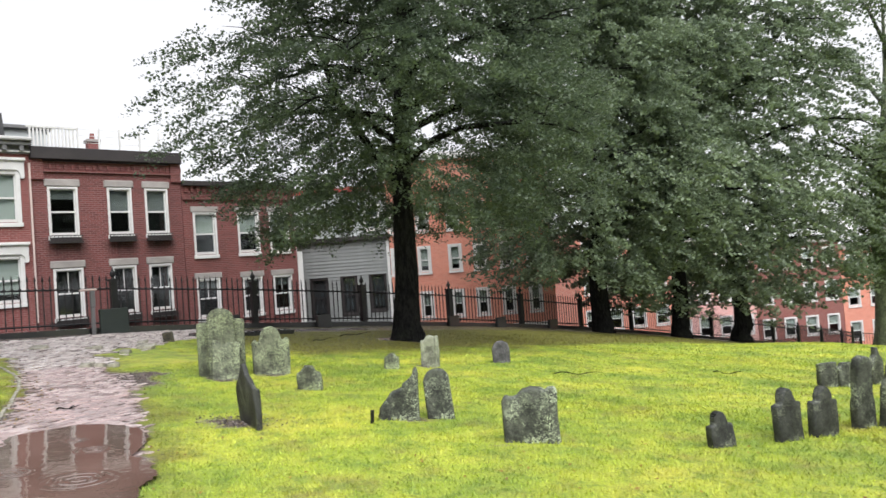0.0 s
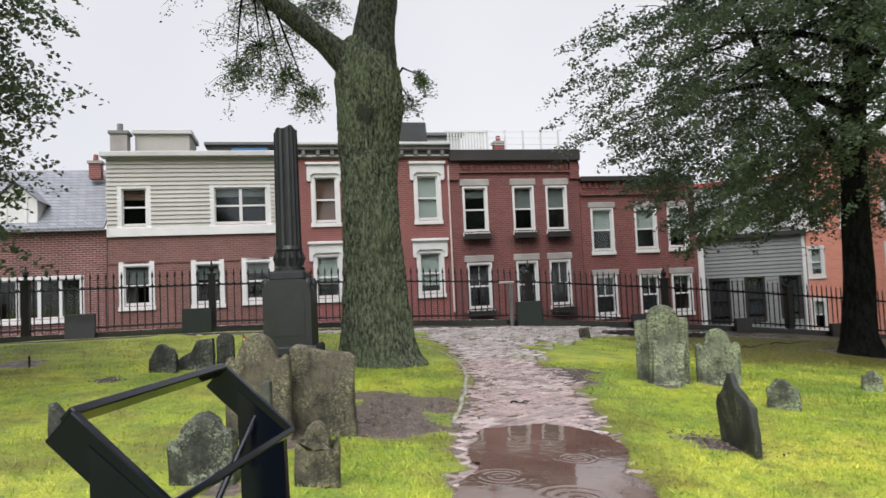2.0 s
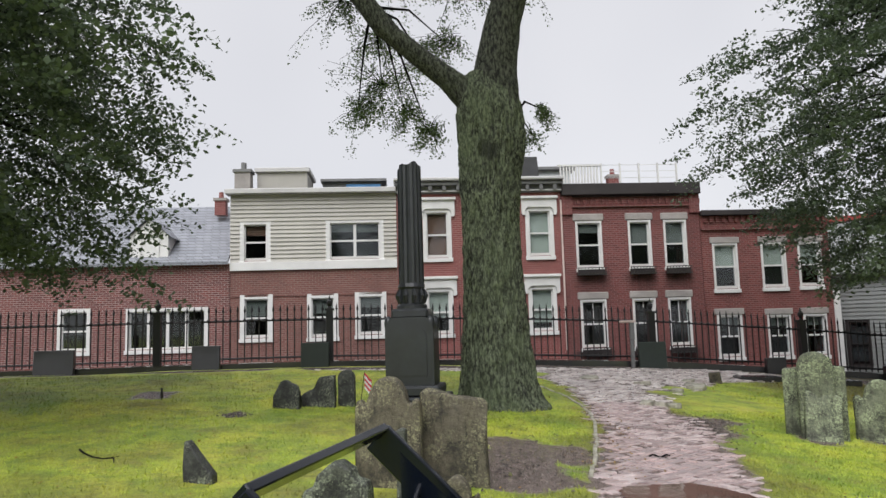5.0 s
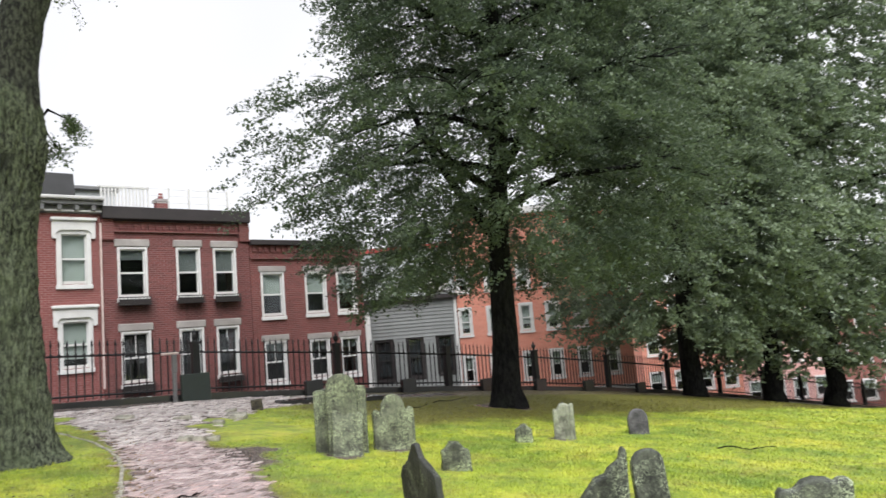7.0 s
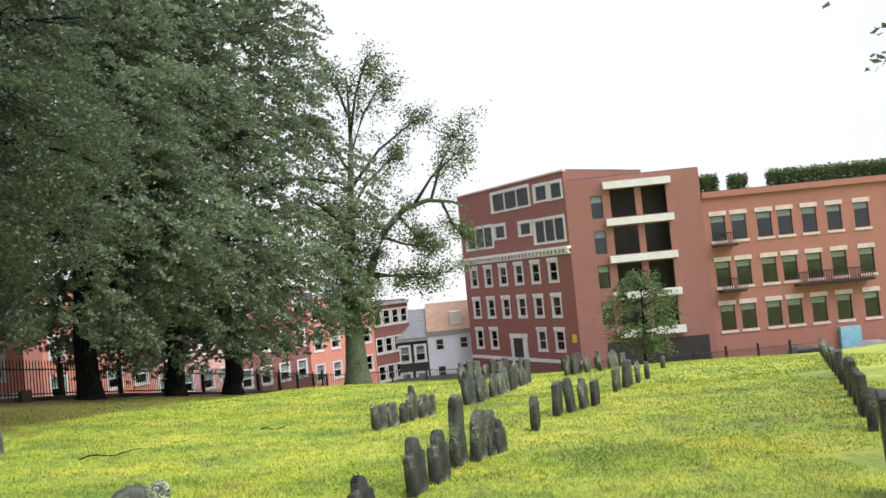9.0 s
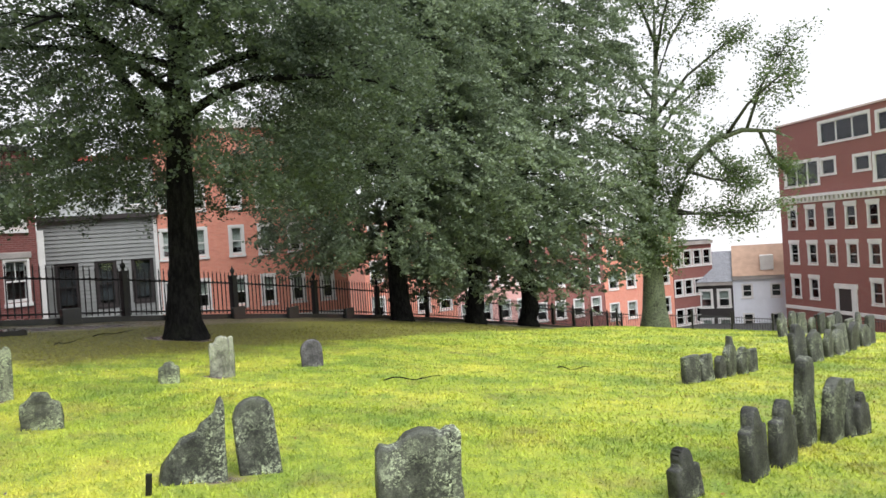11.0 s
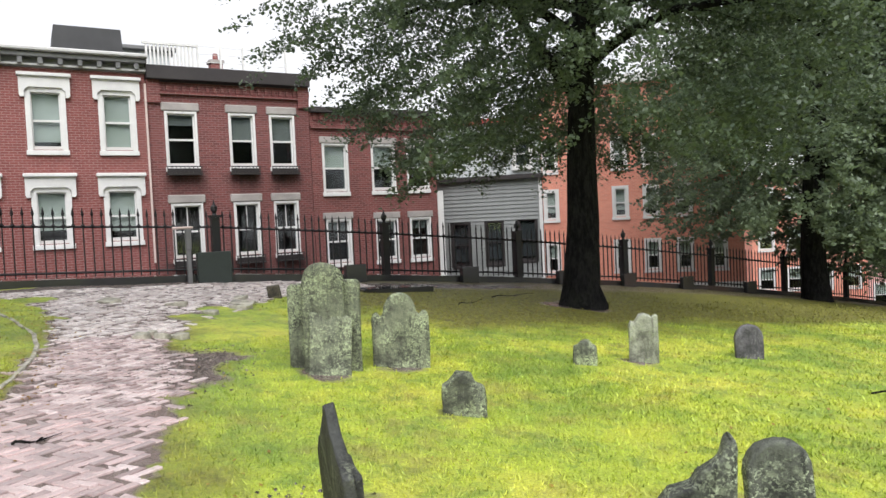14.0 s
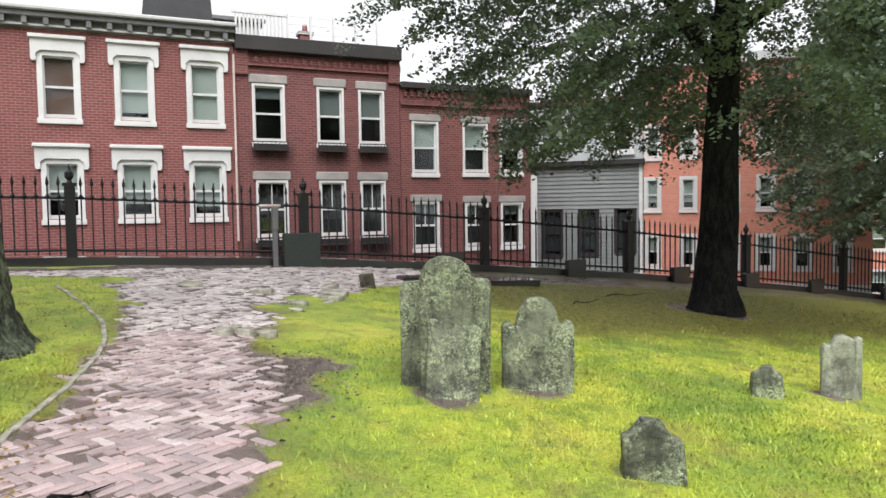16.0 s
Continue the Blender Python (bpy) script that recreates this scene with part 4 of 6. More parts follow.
# long red brick block with roof garden
ROW6 = pose(20.55, 62.2, 0, 0, 0, -1)
xs6 = [1.2, 2.95, 5.1, 6.85, 8.9, 11.0, 13.3, 16.2, 18.6, 21.0, 23.6]
wd6 = [(x - 0.62, x + 0.62, z, z + 2.1) for x in xs6 for z in (2.6, -1.3, -5.0)]
bd = house("apartment_block", 0, 27, ZB, 6.8, M_BRICK_ORANGE, "long orange brick block with pale lintels and roof garden", wd6, row=ROW6, depth=10)
for a, c, d, e in wd6:
    window(bd, a, c, d - ZB, e - ZB, 0.0, 0.25, frame_mat=M_DARKTRIM, sill=False)
    part("lintel", boxed(a - 0.12, -0.08, e - ZB + 0.02, c + 0.12, 0.05, e - ZB + 0.4), M_PALETRIM, bd)
    part("sill", boxed(a - 0.12, -0.1, d - ZB - 0.25, c + 0.12, 0.05, d - ZB - 0.03), M_PALETRIM, bd)
part("cornice", boxed(0, -0.3, 15.3, 27, 0.02, 15.8), M_BRICK_ORANGE, bd)
for x0, x1, z in ((0.6, 2.6, -1.55), (7.0, 13.2, -1.6), (0.5, 2.3, 2.3)):
    bm = bmesh.new()
    box(bm, x0, -1.1, z - 0.25 - ZB, x1, -0.02, z - 0.1 - ZB)
    for i in range(int((x1 - x0) / 0.2) + 1):
        box(bm, x0 + i * 0.2, -1.1, z - 0.1 - ZB, x0 + i * 0.2 + 0.05, -1.05, z + 0.85 - ZB)
    box(bm, x0, -1.12, z + 0.85 - ZB, x1, -1.04, z + 0.93 - ZB)
    part("fire_balcony", bm, M_IRON, bd, "dark iron fire-escape balcony")
part("entrance", boxed(10.2, -0.4, 0.0, 11.9, -0.02, 3.4), M_BLUE, bd, "blue painted entrance")

# small white and black clapboard houses
ROW7 = pose(-9.6, 78.6, 0, 0, 0, 1)
wh = terrace(ROW7, 5.2, 5.2, -10.5, -3.9, M_PALEHOUSE, "small white clapboard house with brown roof", 2, 2, w=0.8, h=1.2, name="cottage", blind=0.0)
bk = terrace(ROW7, 1.8, 3.38, -10.5, -4.4, M_DARKTRIM, "small black clapboard house with white window", 2, 2, w=0.95, h=1.6, name="cottage", casing=0.2)
for par, w, z, mt in ((wh, 5.2, 6.6, M_TANROOF), (bk, 3.38, 6.1, M_SLATE)):
    bm = bmesh.new()
    vs = [bm.verts.new(p) for p in ((0, -0.3, z), (w, -0.3, z), (w, 3.4, z + 2.9), (0, 3.4, z + 2.9), (0, 7.8, z), (w, 7.8, z))]
    for q in ((0, 1, 2, 3), (3, 2, 5, 4), (0, 3, 4), (1, 5, 2)):
        bm.faces.new([vs[i] for i in q])
    part("pitched_roof", bm, mt, par)
part("dormer", boxed(2.6, 0.2, 7.1, 3.8, 2.4, 8.5), M_WHITE, wh)

# ---- fence ----
fence = thing("fence", pose(FENCE_A.x, FENCE_A.y, 0, 0, 0, 84), "black wrought-iron railing with spear pickets on a dark stone coping", "fence")


def fence_base(k):
    x, y = FENCE_A + FENCE_U * (SPAN * (k - 1))
    return ground_z(x, y) + 0.12


for k in range(-4, 16):
    zb = fence_base(k)
    bm = bmesh.new()
    box(bm, -0.075, -0.075, -0.2, 0.075, 0.075, 1.08)
    box(bm, -0.10, -0.10, 1.08, 0.10, 0.10, 1.13)
    tube(bm, [(0, 0, 1.13), (0, 0, 1.17), (0, 0, 1.23), (0, 0, 1.29), (0, 0, 1.33), (0, 0, 1.42)], [0.05, 0.03, 0.065, 0.065, 0.03, 0.005], 8)
    part("post", bm, M_IRON, fence, m=pose(SPAN * (k - 1), 0, zb))
pk = bmesh.new()
box(pk, -0.011, -0.011, 0, 0.011, 0.011, 1.08)
tube(pk, [(0, 0, 1.06), (0, 0, 1.10), (0, 0, 1.22)], [0.011, 0.026, 0.002], 4)
tube(pk, [(0, 0, 0.86), (0, 0, 0.90), (0, 0, 0.94)], [0.012, 0.04, 0.012], 6)
pk_me = mesh_of("picket", pk, M_IRON)
far_v, far_f = [], []
for k in range(-4, 15):
    z0, z1 = fence_base(k), fence_base(k + 1)
    n = 24
    for i in range(1, n):
        f = i / n
        m = pose(SPAN * (k - 1 + f), 0, z0 + (z1 - z0) * f + 0.02)
        if -3 <= k < 10:
            shared("picket", pk_me, fence, m)
        else:
            o = len(far_v)
            far_v += [tuple(m @ v.co) for v in pk_me.vertices]
            far_f += [tuple(o + q for q in p.vertices) for p in pk_me.polygons]
    for dz in (0.1, 0.9):
        bm = bmesh.new()
        tube(bm, [(SPAN * (k - 1), 0, z0 + dz), (SPAN * k, 0, z1 + dz)], [0.02, 0.02], 4)
        part("rail", bm, M_IRON, fence)
    bm = bmesh.new()
    vs = [bm.verts.new((SPAN * (k - 1 + e), y, z + dz)) for e, z in ((0, z0), (1, z1)) for y in (-0.2, 0.2) for dz in (-0.6, 0.0)]
    for q in ((0, 1, 3, 2), (4, 6, 7, 5), (0, 4, 5, 1), (2, 3, 7, 6), (1, 5, 7, 3)):
        bm.faces.new([vs[i] for i in q])
    part("coping", bm, M_CURB, fence, "dark wet stone coping")
me = bpy.data.meshes.new("far_picketing")
me.from_pydata(far_v, [], far_f)
me.materials.append(M_IRON)
ob = new("far_picketing", me)
ob.parent = fence
tagged(ob, "iron pickets further down the slope", kind="stuff")


# low railing at the foot of the hill
LOW_A, LOW_B = Vector((-11.5, 54.2)), Vector((25.0, 57.0))
low_turn = math.degrees(math.atan2(LOW_B.y - LOW_A.y, LOW_B.x - LOW_A.x))
low_fence = thing("fence", pose(LOW_A.x, LOW_A.y, 0, 0, 0, low_turn), "black iron street railing at the foot of the slope", "fence")
low_long = (LOW_B - LOW_A).length
lv, lf = [], []
for i in range(int(low_long / 0.16)):
    x, y = LOW_A.lerp(LOW_B, i * 0.16 / low_long)
    m = pose(i * 0.16, 0, ground_z(x, y) + 0.15)
    if i % 16 == 0:
        part("post", boxed(-0.07, -0.07, -0.3, 0.07, 0.07, 1.5, bevel=0.01), M_IRON, low_fence, m=m)
        nx, ny = LOW_A.lerp(LOW_B, (i + 16) * 0.16 / low_long)
        for dz in (0.15, 1.1):
            bm = bmesh.new()
            tube(bm, [(0, 0, dz), (2.56, 0, dz + ground_z(nx, ny) - ground_z(x, y))], [0.022, 0.022], 4)
            part("rail", bm, M_IRON, low_fence, m=m)
    else:
        o = len(lv)
        lv += [tuple(m @ v.co) for v in pk_me.vertices]
        lf += [tuple(o + q for q in p.vertices) for p in pk_me.polygons]
me = bpy.data.meshes.new("picketing")
me.from_pydata(lv, [], lf)
me.materials.append(M_IRON)
ob = new("picketing", me)
ob.parent = low_fence
tagged(ob, "thin iron pickets", kind="stuff")


# ---- gravestones ----
def outline(kind, w, h):
    """Half-turned outline of a gravestone's face, foot at 0."""
    pts = [(-w / 2, -0.25), (w / 2, -0.25)]
    if kind == "arch":
        pts += [(w / 2 * math.cos(a), h - w / 2 + w / 2 * math.sin(a)) for a in np.linspace(0, math.pi, 11)]
    elif kind == "shoulder":
        sh, r = h - 0.34 * w - 0.07, 0.30 * w
        pts += [(w / 2, sh), (w * 0.47, sh + 0.05), (w * 0.40, sh + 0.07), (w * 0.34, sh + 0.02)]
        pts += [(r * math.cos(a), sh + 0.02 + (h - sh - 0.02) * math.sin(a)) for a in np.linspace(0.12, math.pi - 0.12, 9)]
        pts += [(-w * 0.34, sh + 0.02), (-w * 0.40, sh + 0.07), (-w * 0.47, sh + 0.05), (-w / 2, sh)]
    elif kind == "flat":
        pts += [(w / 2, h * 0.97), (w * 0.46, h), (0, h * 1.01), (-w * 0.46, h * 0.985), (-w / 2, h * 0.95)]
    elif kind == "broken":
        pts += [(w / 2, h * 0.90), (w * 0.44, h), (w * 0.38, h * 0.97), (w * 0.30, h * 0.82), (w * 0.10, h * 0.70), (w * 0.04, h * 0.58), (-w * 0.22, h * 0.52), (-w * 0.38, h * 0.34), (-w * 0.49, h * 0.2), (-w * 0.55, h * 0.05)]
    elif kind == "lump":
        pts += [(w * 0.48, h * 0.55), (w * 0.36, h * 0.8), (w * 0.1, h * 0.9), (-w * 0.02, h), (-w * 0.2, h * 0.93), (-w * 0.38, h * 0.66), (-w * 0.5, h * 0.45)]
    elif kind == "point":
        pts += [(w * 0.5, h * 0.55), (w * 0.42, h * 0.68), (w * 0.2, h * 0.78), (w * 0.06, h), (-w * 0.06, h * 0.99), (-w * 0.12, h * 0.82), (-w * 0.35, h * 0.72), (-w * 0.5, h * 0.62)]
    elif kind == "slant":
        pts += [(w * 0.5, h * 0.84), (w * 0.42, h * 0.88), (0.05 * w, h * 0.90), (-w * 0.25, h * 0.98), (-w * 0.38, h), (-w * 0.5, h * 0.93)]
    elif kind == "brokenl":
        pts += [(w / 2, h), (w * 0.1, h * 0.97), (-w * 0.05, h * 0.6), (-w * 0.35, h * 0.42), (-w * 0.5, h * 0.25)]
    elif kind == "stump":
        pts += [(w * 0.51, h * 0.25), (w * 0.49, h * 0.62), (w * 0.42, h * 0.74), (w * 0.29, h * 0.78), (w * 0.19, h * 0.95), (w * 0.02, h), (-w * 0.16, h * 0.97), (-w * 0.27, h * 0.84), (-w * 0.36, h * 0.77), (-w * 0.48, h * 0.72), (-w * 0.51, h * 0.2)]
    elif kind == "worn":
        pts += [(w * 0.5, h * 0.92), (w * 0.45, h * 0.97), (w * 0.34, h * 0.96), (w * 0.28, h * 0.92), (w * 0.2, h * 0.97), (w * 0.03, h), (-w * 0.14, h * 0.97), (-w * 0.25, h * 0.86), (-w * 0.34, h * 0.83), (-w * 0.44, h * 0.86), (-w * 0.5, h * 0.77)]
    elif kind == "halved":
        pts += [(w * 0.50, h * 0.62), (w * 0.46, h * 0.74), (w * 0.30, h * 0.78), (w * 0.24, h * 0.90), (w * 0.05, h), (-w * 0.12, h * 0.98), (-w * 0.28, h * 0.84), (-w * 0.36, h * 0.66), (-w * 0.50, h * 0.62), (-w * 0.54, h * 0.55)]
    elif kind == "taper":
        pts += [(w * 0.44, h * 0.3), (w * 0.34, h * 0.85), (w * 0.26, h * 0.97), (0, h), (-w * 0.26, h * 0.97), (-w * 0.34, h * 0.85), (-w * 0.44, h * 0.3)]
    elif kind == "head":
        sh, r = h - 0.30 * w - 0.04, 0.27 * w
        pts += [(w / 2, sh), (r, sh + 0.01), *[(r * math.cos(a), sh + 0.02 + (h - sh - 0.02) * math.sin(a)) for a in np.linspace(0.1, math.pi - 0.1, 9)], (-r, sh + 0.01), (-w / 2, sh)]
    elif kind == "wedge":
        pts += [(w * 0.45, h * 0.2), (w * 0.1, h * 0.55), (-w * 0.38, h), (-w * 0.5, h * 0.97)]
    return pts


def gravestone(x, y, kind, w, h, thick, turn, material, label, lean=(0, 0), group="gravestones", seed=0, name="gravestone"):
    """A slab standing in the lawn; turn is the way its face runs."""
    bm = bmesh.new()
    pts = outline(kind, w, h)
    f = bm.faces.new([bm.verts.new((px, -thick / 2, pz)) for px, pz in pts])
    got = bmesh.ops.extrude_face_region(bm, geom=[f])
    bmesh.ops.translate(bm, vec=(0, thick, 0), verts=[v for v in got["geom"] if isinstance(v, bmesh.types.BMVert)])
    bmesh.ops.recalc_face_normals(bm, faces=bm.faces)
    bmesh.ops.bevel(bm, geom=[e for e in bm.edges], offset=min(0.018, thick * 0.2), segments=2, affect="EDGES", profile=0.6)
    bmesh.ops.triangulate(bm, faces=[q for q in bm.faces if len(q.verts) > 4])
    bmesh.ops.subdivide_edges(bm, edges=[e for e in bm.edges if e.calc_length() > 0.12], cuts=2, use_grid_fill=True)
    rough = 0.03 if kind in ("lump", "stump") else 0.02 if kind in ("broken", "point", "worn", "slant") else 0.012
    off = Vector((seed * 3.7, seed * 1.3, 0))
    for v in bm.verts:
        n = noise.noise_vector(v.co * 5 + off) * rough + noise.noise_vector(v.co * 16 + off) * rough * 0.4
        v.co += n
    me = mesh_of(name, bm, material, smooth=True)
    ob = new(name, me)
    ob.matrix_basis = pose(x, y, ground_z(x, y), lean[0], lean[1], turn)
    return tagged(ob, label, "gravestone", group)


G, D, P, B, S = M_GREENSTONE, M_DARKSTONE, M_PALESTONE, M_BROWNSTONE, M_SLATESTONE
gravestone(-9.93, 6.14, "flat", 0.70, 0.86, 0.10, 54, G, "wide mossy gravestone standing behind an arched one", seed=1)
gravestone(-9.80, 6.06, "arch", 0.40, 1.06, 0.09, 56, G, "tall arched gravestone covered with pale green lichen", seed=2)
gravestone(-9.70, 6.05, "slant", 0.40, 0.62, 0.08, 60, G, "small lichened stone leaning on a taller one", (-9, 2), seed=3)
gravestone(-9.70, 6.87, "shoulder", 0.58, 0.76, 0.10, 56, G, "grey-green shouldered gravestone with rounded top", seed=4)
gravestone(-7.93, 6.22, "stump", 0.35, 0.34, 0.16, 52, G, "low broken stump of a gravestone, pale lichen", seed=5)
gravestone(-8.70, 9.50, "worn", 0.33, 0.55, 0.10, 40, P, "pale upright gravestone with greenish stains", seed=6)
gravestone(-8.93, 8.76, "stump", 0.26, 0.27, 0.14, 42, G, "small mottled stump beside a pale stone", seed=7)
gravestone(-8.33, 11.08, "arch", 0.33, 0.42, 0.09, 40, M_GREYSTONE, "small purplish grey slate gravestone", seed=8)
gravestone(-5.55, 5.53, "broken", 0.42, 0.565, 0.12, 44, S, "broken slate gravestone with a slanting edge", (0, 3), seed=9)
gravestone(-5.28, 5.90, "arch", 0.29, 0.54, 0.10, 44, S, "rounded slate gravestone tilted beside a broken one", (0, -4), seed=10)
gravestone(-3.83, 5.50, "worn", 0.50, 0.50, 0.12, 36, S, "low wide gravestone with a curved shouldered top", seed=11)
gravestone(-6.52, 4.33, "point", 0.72, 0.64, 0.05, 160, D, "thin split slab with a pointed finial, in mud", (-3, 2), seed=12)
gravestone(-6.48, 4.36, "flat", 0.48, 0.40, 0.035, 160, D, "split-off sheet of a thin dark slab", (-1, 0), seed=13)
# the row on the far lawn
ROWED = [(-2.44, 6.40, "head", 0.24, 0.30, D), (-2.05, 6.97, "head", 0.32, 0.48, D), (-1.87, 7.40, "head", 0.33, 0.47, D), (-1.69, 8.17, "taper", 0.30, 0.72, S),
         (-1.48, 8.40, "arch", 0.30, 0.52, S), (-1.33, 8.66, "flat", 0.26, 0.46, S), (-1.24, 8.76, "head", 0.22, 0.36, D), (-0.66, 10.35, "arch", 0.24, 0.44, D),
         (-0.17, 11.76, "flat", 0.38, 0.50, D), (0.09, 12.08, "arch", 0.32, 0.54, D), (0.37, 12.50, "shoulder", 0.36, 0.50, S), (0.60, 12.75, "flat", 0.3, 0.42, D),
         (1.55, 15.42, "flat", 0.36, 0.48, S), (1.90, 16.1, "arch", 0.36, 0.6, D), (2.25, 17.1, "flat", 0.4, 0.55, D), (2.55, 17.64, "arch", 0.34, 0.5, S), (3.02, 18.62, "arch", 0.3, 0.42, D), (4.33, 21.8, "flat", 0.34, 0.34, D),
         (-2.84, 11.66, "flat", 0.34, 0.36, S), (-2.68, 11.97, "worn", 0.28, 0.36, S), (-2.52, 12.33, "arch", 0.24, 0.32, D), (-2.41, 12.66, "point", 0.30, 0.58, S), (-2.26, 13.06, "lump", 0.34, 0.42, S), (-2.14, 13.42, "flat", 0.30, 0.34, S),
         (1.22, 5.66, "flat", 0.30, 0.70, D)]
for k, (x, y, kind, w, h, mt) in enumerate(ROWED):
    gravestone(x, y, kind, w, h, 0.09, 66 + (k * 37 % 13) - 6, mt, "weathered dark slate gravestone in a row" if mt is D else "lichened grey slate gravestone in a row", ((k * 29 % 9) - 4, (k * 17 % 7) - 3), "row of gravestones", k + 20)
rnd = random.Random(5)
for k in range(17):
    f = k / 16
    gravestone(2.5 + 6.6 * f, 8.15 + 14 * f, rnd.choice(("flat", "arch", "shoulder")), 0.34, 0.38 + 0.16 * rnd.random(), 0.09, 64 + rnd.uniform(-6, 6), rnd.choice((D, S)), "slate gravestone in a long straight row", (rnd.uniform(-5, 5), rnd.uniform(-4, 4)), "long row of gravestones", k + 50)
for k in range(30):
    line, f = k % 3, (k // 3) / 9
    x, y = ((-1.45 + 1.7 * f, 15.1 + 5.3 * f), (-1.6 + 2.2 * f, 22.6 + 3.2 * f), (1.6 + 2.6 * f, 22.0 + 4.0 * f))[line]
    gravestone(x + rnd.uniform(-0.15, 0.15), y + rnd.uniform(-0.2, 0.2), rnd.choice(("flat", "arch", "shoulder", "arch")), 0.40, 0.42 + 0.25 * rnd.random(), 0.1, 66 + rnd.uniform(-10, 10), rnd.choice((D, S, S)), "dark gravestone in a crowded far group", (rnd.uniform(-6, 6), rnd.uniform(-5, 5)), "far gravestones", k + 80)
# stones round the monument
gravestone(-7.94, 0.57, "shoulder", 0.55, 0.89, 0.11, 68, B, "tall brown shouldered gravestone, lichen spotted", seed=120)
gravestone(-7.95, 1.12, "slant", 0.55, 0.80, 0.10, 70, B, "brown gravestone with a worn slanting top", seed=121)
gravestone(-6.75, 0.09, "halved", 0.43, 0.46, 0.14, 68, S, "mossy rough gravestone half broken away", seed=122)
gravestone(-6.44, 0.79, "shoulder", 0.30, 0.43, 0.08, 68, B, "small brown shouldered gravestone", seed=123)
gravestone(-6.98, 0.53, "flat", 0.07, 0.62, 0.07, 68, S, "narrow grey stone stake", seed=128)
gravestone(-12.03, -0.27, "lump", 0.38, 0.37, 0.12, 75, D, "small blocky dark gravestone", seed=124)
gravestone(-12.15, 0.13, "brokenl", 0.52, 0.41, 0.12, 75, D, "dark gravestone with a broken sloping side", seed=125)
gravestone(-12.15, 0.54, "arch", 0.24, 0.50, 0.08, 75, D, "narrow rounded black slate gravestone", seed=126)
gravestone(-8.25, -0.93, "wedge", 0.27, 0.34, 0.10, 68, D, "dark wedge-shaped fragment in the lawn", seed=127)

# stone slabs leaning on the coping
for k, (x, y, w, h, mt) in enumerate(((-16.98, 7.70, 0.64, 0.58, M_PLATE), (-17.76, 0.28, 0.60, 0.52, M_PLATE), (-17.98, -1.97, 0.58, 0.50, M_CURB), (-18.30, -5.0, 0.80, 0.50, M_CURB))):
    ob = new("leaning_slab", mesh_of("leaning_slab", boxed(-w / 2, -0.05, -0.15, w / 2, 0.05, h, bevel=0.012), mt))
    ob.matrix_basis = pose(x, y, ground_z(x, y), -4, 0, 84)
    tagged(ob, "dark greenish slab leaning against the railing's coping", "stone slab", "leaning slabs")
for k in (1.76, 2.55, 3.34, 3.96, 4.6, 5.4):
    x, y = FENCE_A + FENCE_U * (SPAN * (k - 1)) + Vector((0.28, -0.03))
    ob = new("stone_block", mesh_of("stone_block", boxed(-0.23, -0.07, -0.1, 0.23, 0.07, 0.36, bevel=0.012), M_CURB))
    ob.matrix_basis = pose(x, y, ground_z(x, y), 0, 0, 84)
    tagged(ob, "dark low stone block against the coping", "stone block", "blocks by the coping")
for k, (x, y, r, L, w) in enumerate(((-15.3, 10.6, 82, 1.5, 0.45), (-15.55, 9.3, 80, 0.9, 0.4))):
    ob = new("lying_slab", mesh_of("lying_slab", boxed(-L / 2, -w / 2, -0.05, L / 2, w / 2, 0.08, bevel=0.015), M_CURB))
    ob.matrix_basis = pose(x, y, ground_z(x, y), 2, 2, r)
    tagged(ob, "dark fallen slab lying in the thin grass", "stone slab")

# short iron stubs in the lawn
for x, y, h in ((-5.58, 5.16, 0.15), (-12.9, -2.0, 0.16)):
    ob = new("iron_stub", mesh_of("iron_stub", boxed(-0.018, -0.012, -0.05, 0.018, 0.012, h, bevel=0.003), M_IRON))
    ob.matrix_basis = pose(x, y, ground_z(x, y), 3, 5, 30)
    tagged(ob, "short black iron stub in the lawn", "stub")

# ---- broken-column monument ----
mx, my = -11.2, 1.32
mon = thing("monument", pose(mx, my, ground_z(mx, my) - 0.05, 0, 0, 72), "dark granite monument with a broken fluted column", "monument")
z0 = ground_z(mx, my) - 0.05
part("foot_course", boxed(-0.46, -0.46, 0, 0.46, 0.46, 0.94 - z0, bevel=0.02), M_GRANITE, mon)
part("plinth", boxed(-0.38, -0.38, 0.94 - z0, 0.38, 0.38, 1.07 - z0, bevel=0.025), M_GRANITE, mon)


def arched_block(half, deep, low, shoulder, high):
    """A block whose front has a flat-topped arch with rounded shoulders."""
    bm = bmesh.new()
    rise = high - shoulder
    rim = [(-half, low), (half, low), (half, shoulder), *[(half * (0.62 + 0.38 * math.cos(a)), shoulder + rise * math.sin(a)) for a in np.linspace(0.3, math.pi / 2, 5)]]
    rim += [(-px, pz) for px, pz in rim[:1:-1]]
    face = bm.faces.new([bm.verts.new((px, -deep, pz)) for px, pz in rim])
    got = bmesh.ops.extrude_face_region(bm, geom=[face])
    bmesh.ops.translate(bm, vec=(0, 2 * deep, 0), verts=[v for v in got["geom"] if isinstance(v, bmesh.types.BMVert)])
    bmesh.ops.recalc_face_normals(bm, faces=bm.faces)
    return bm


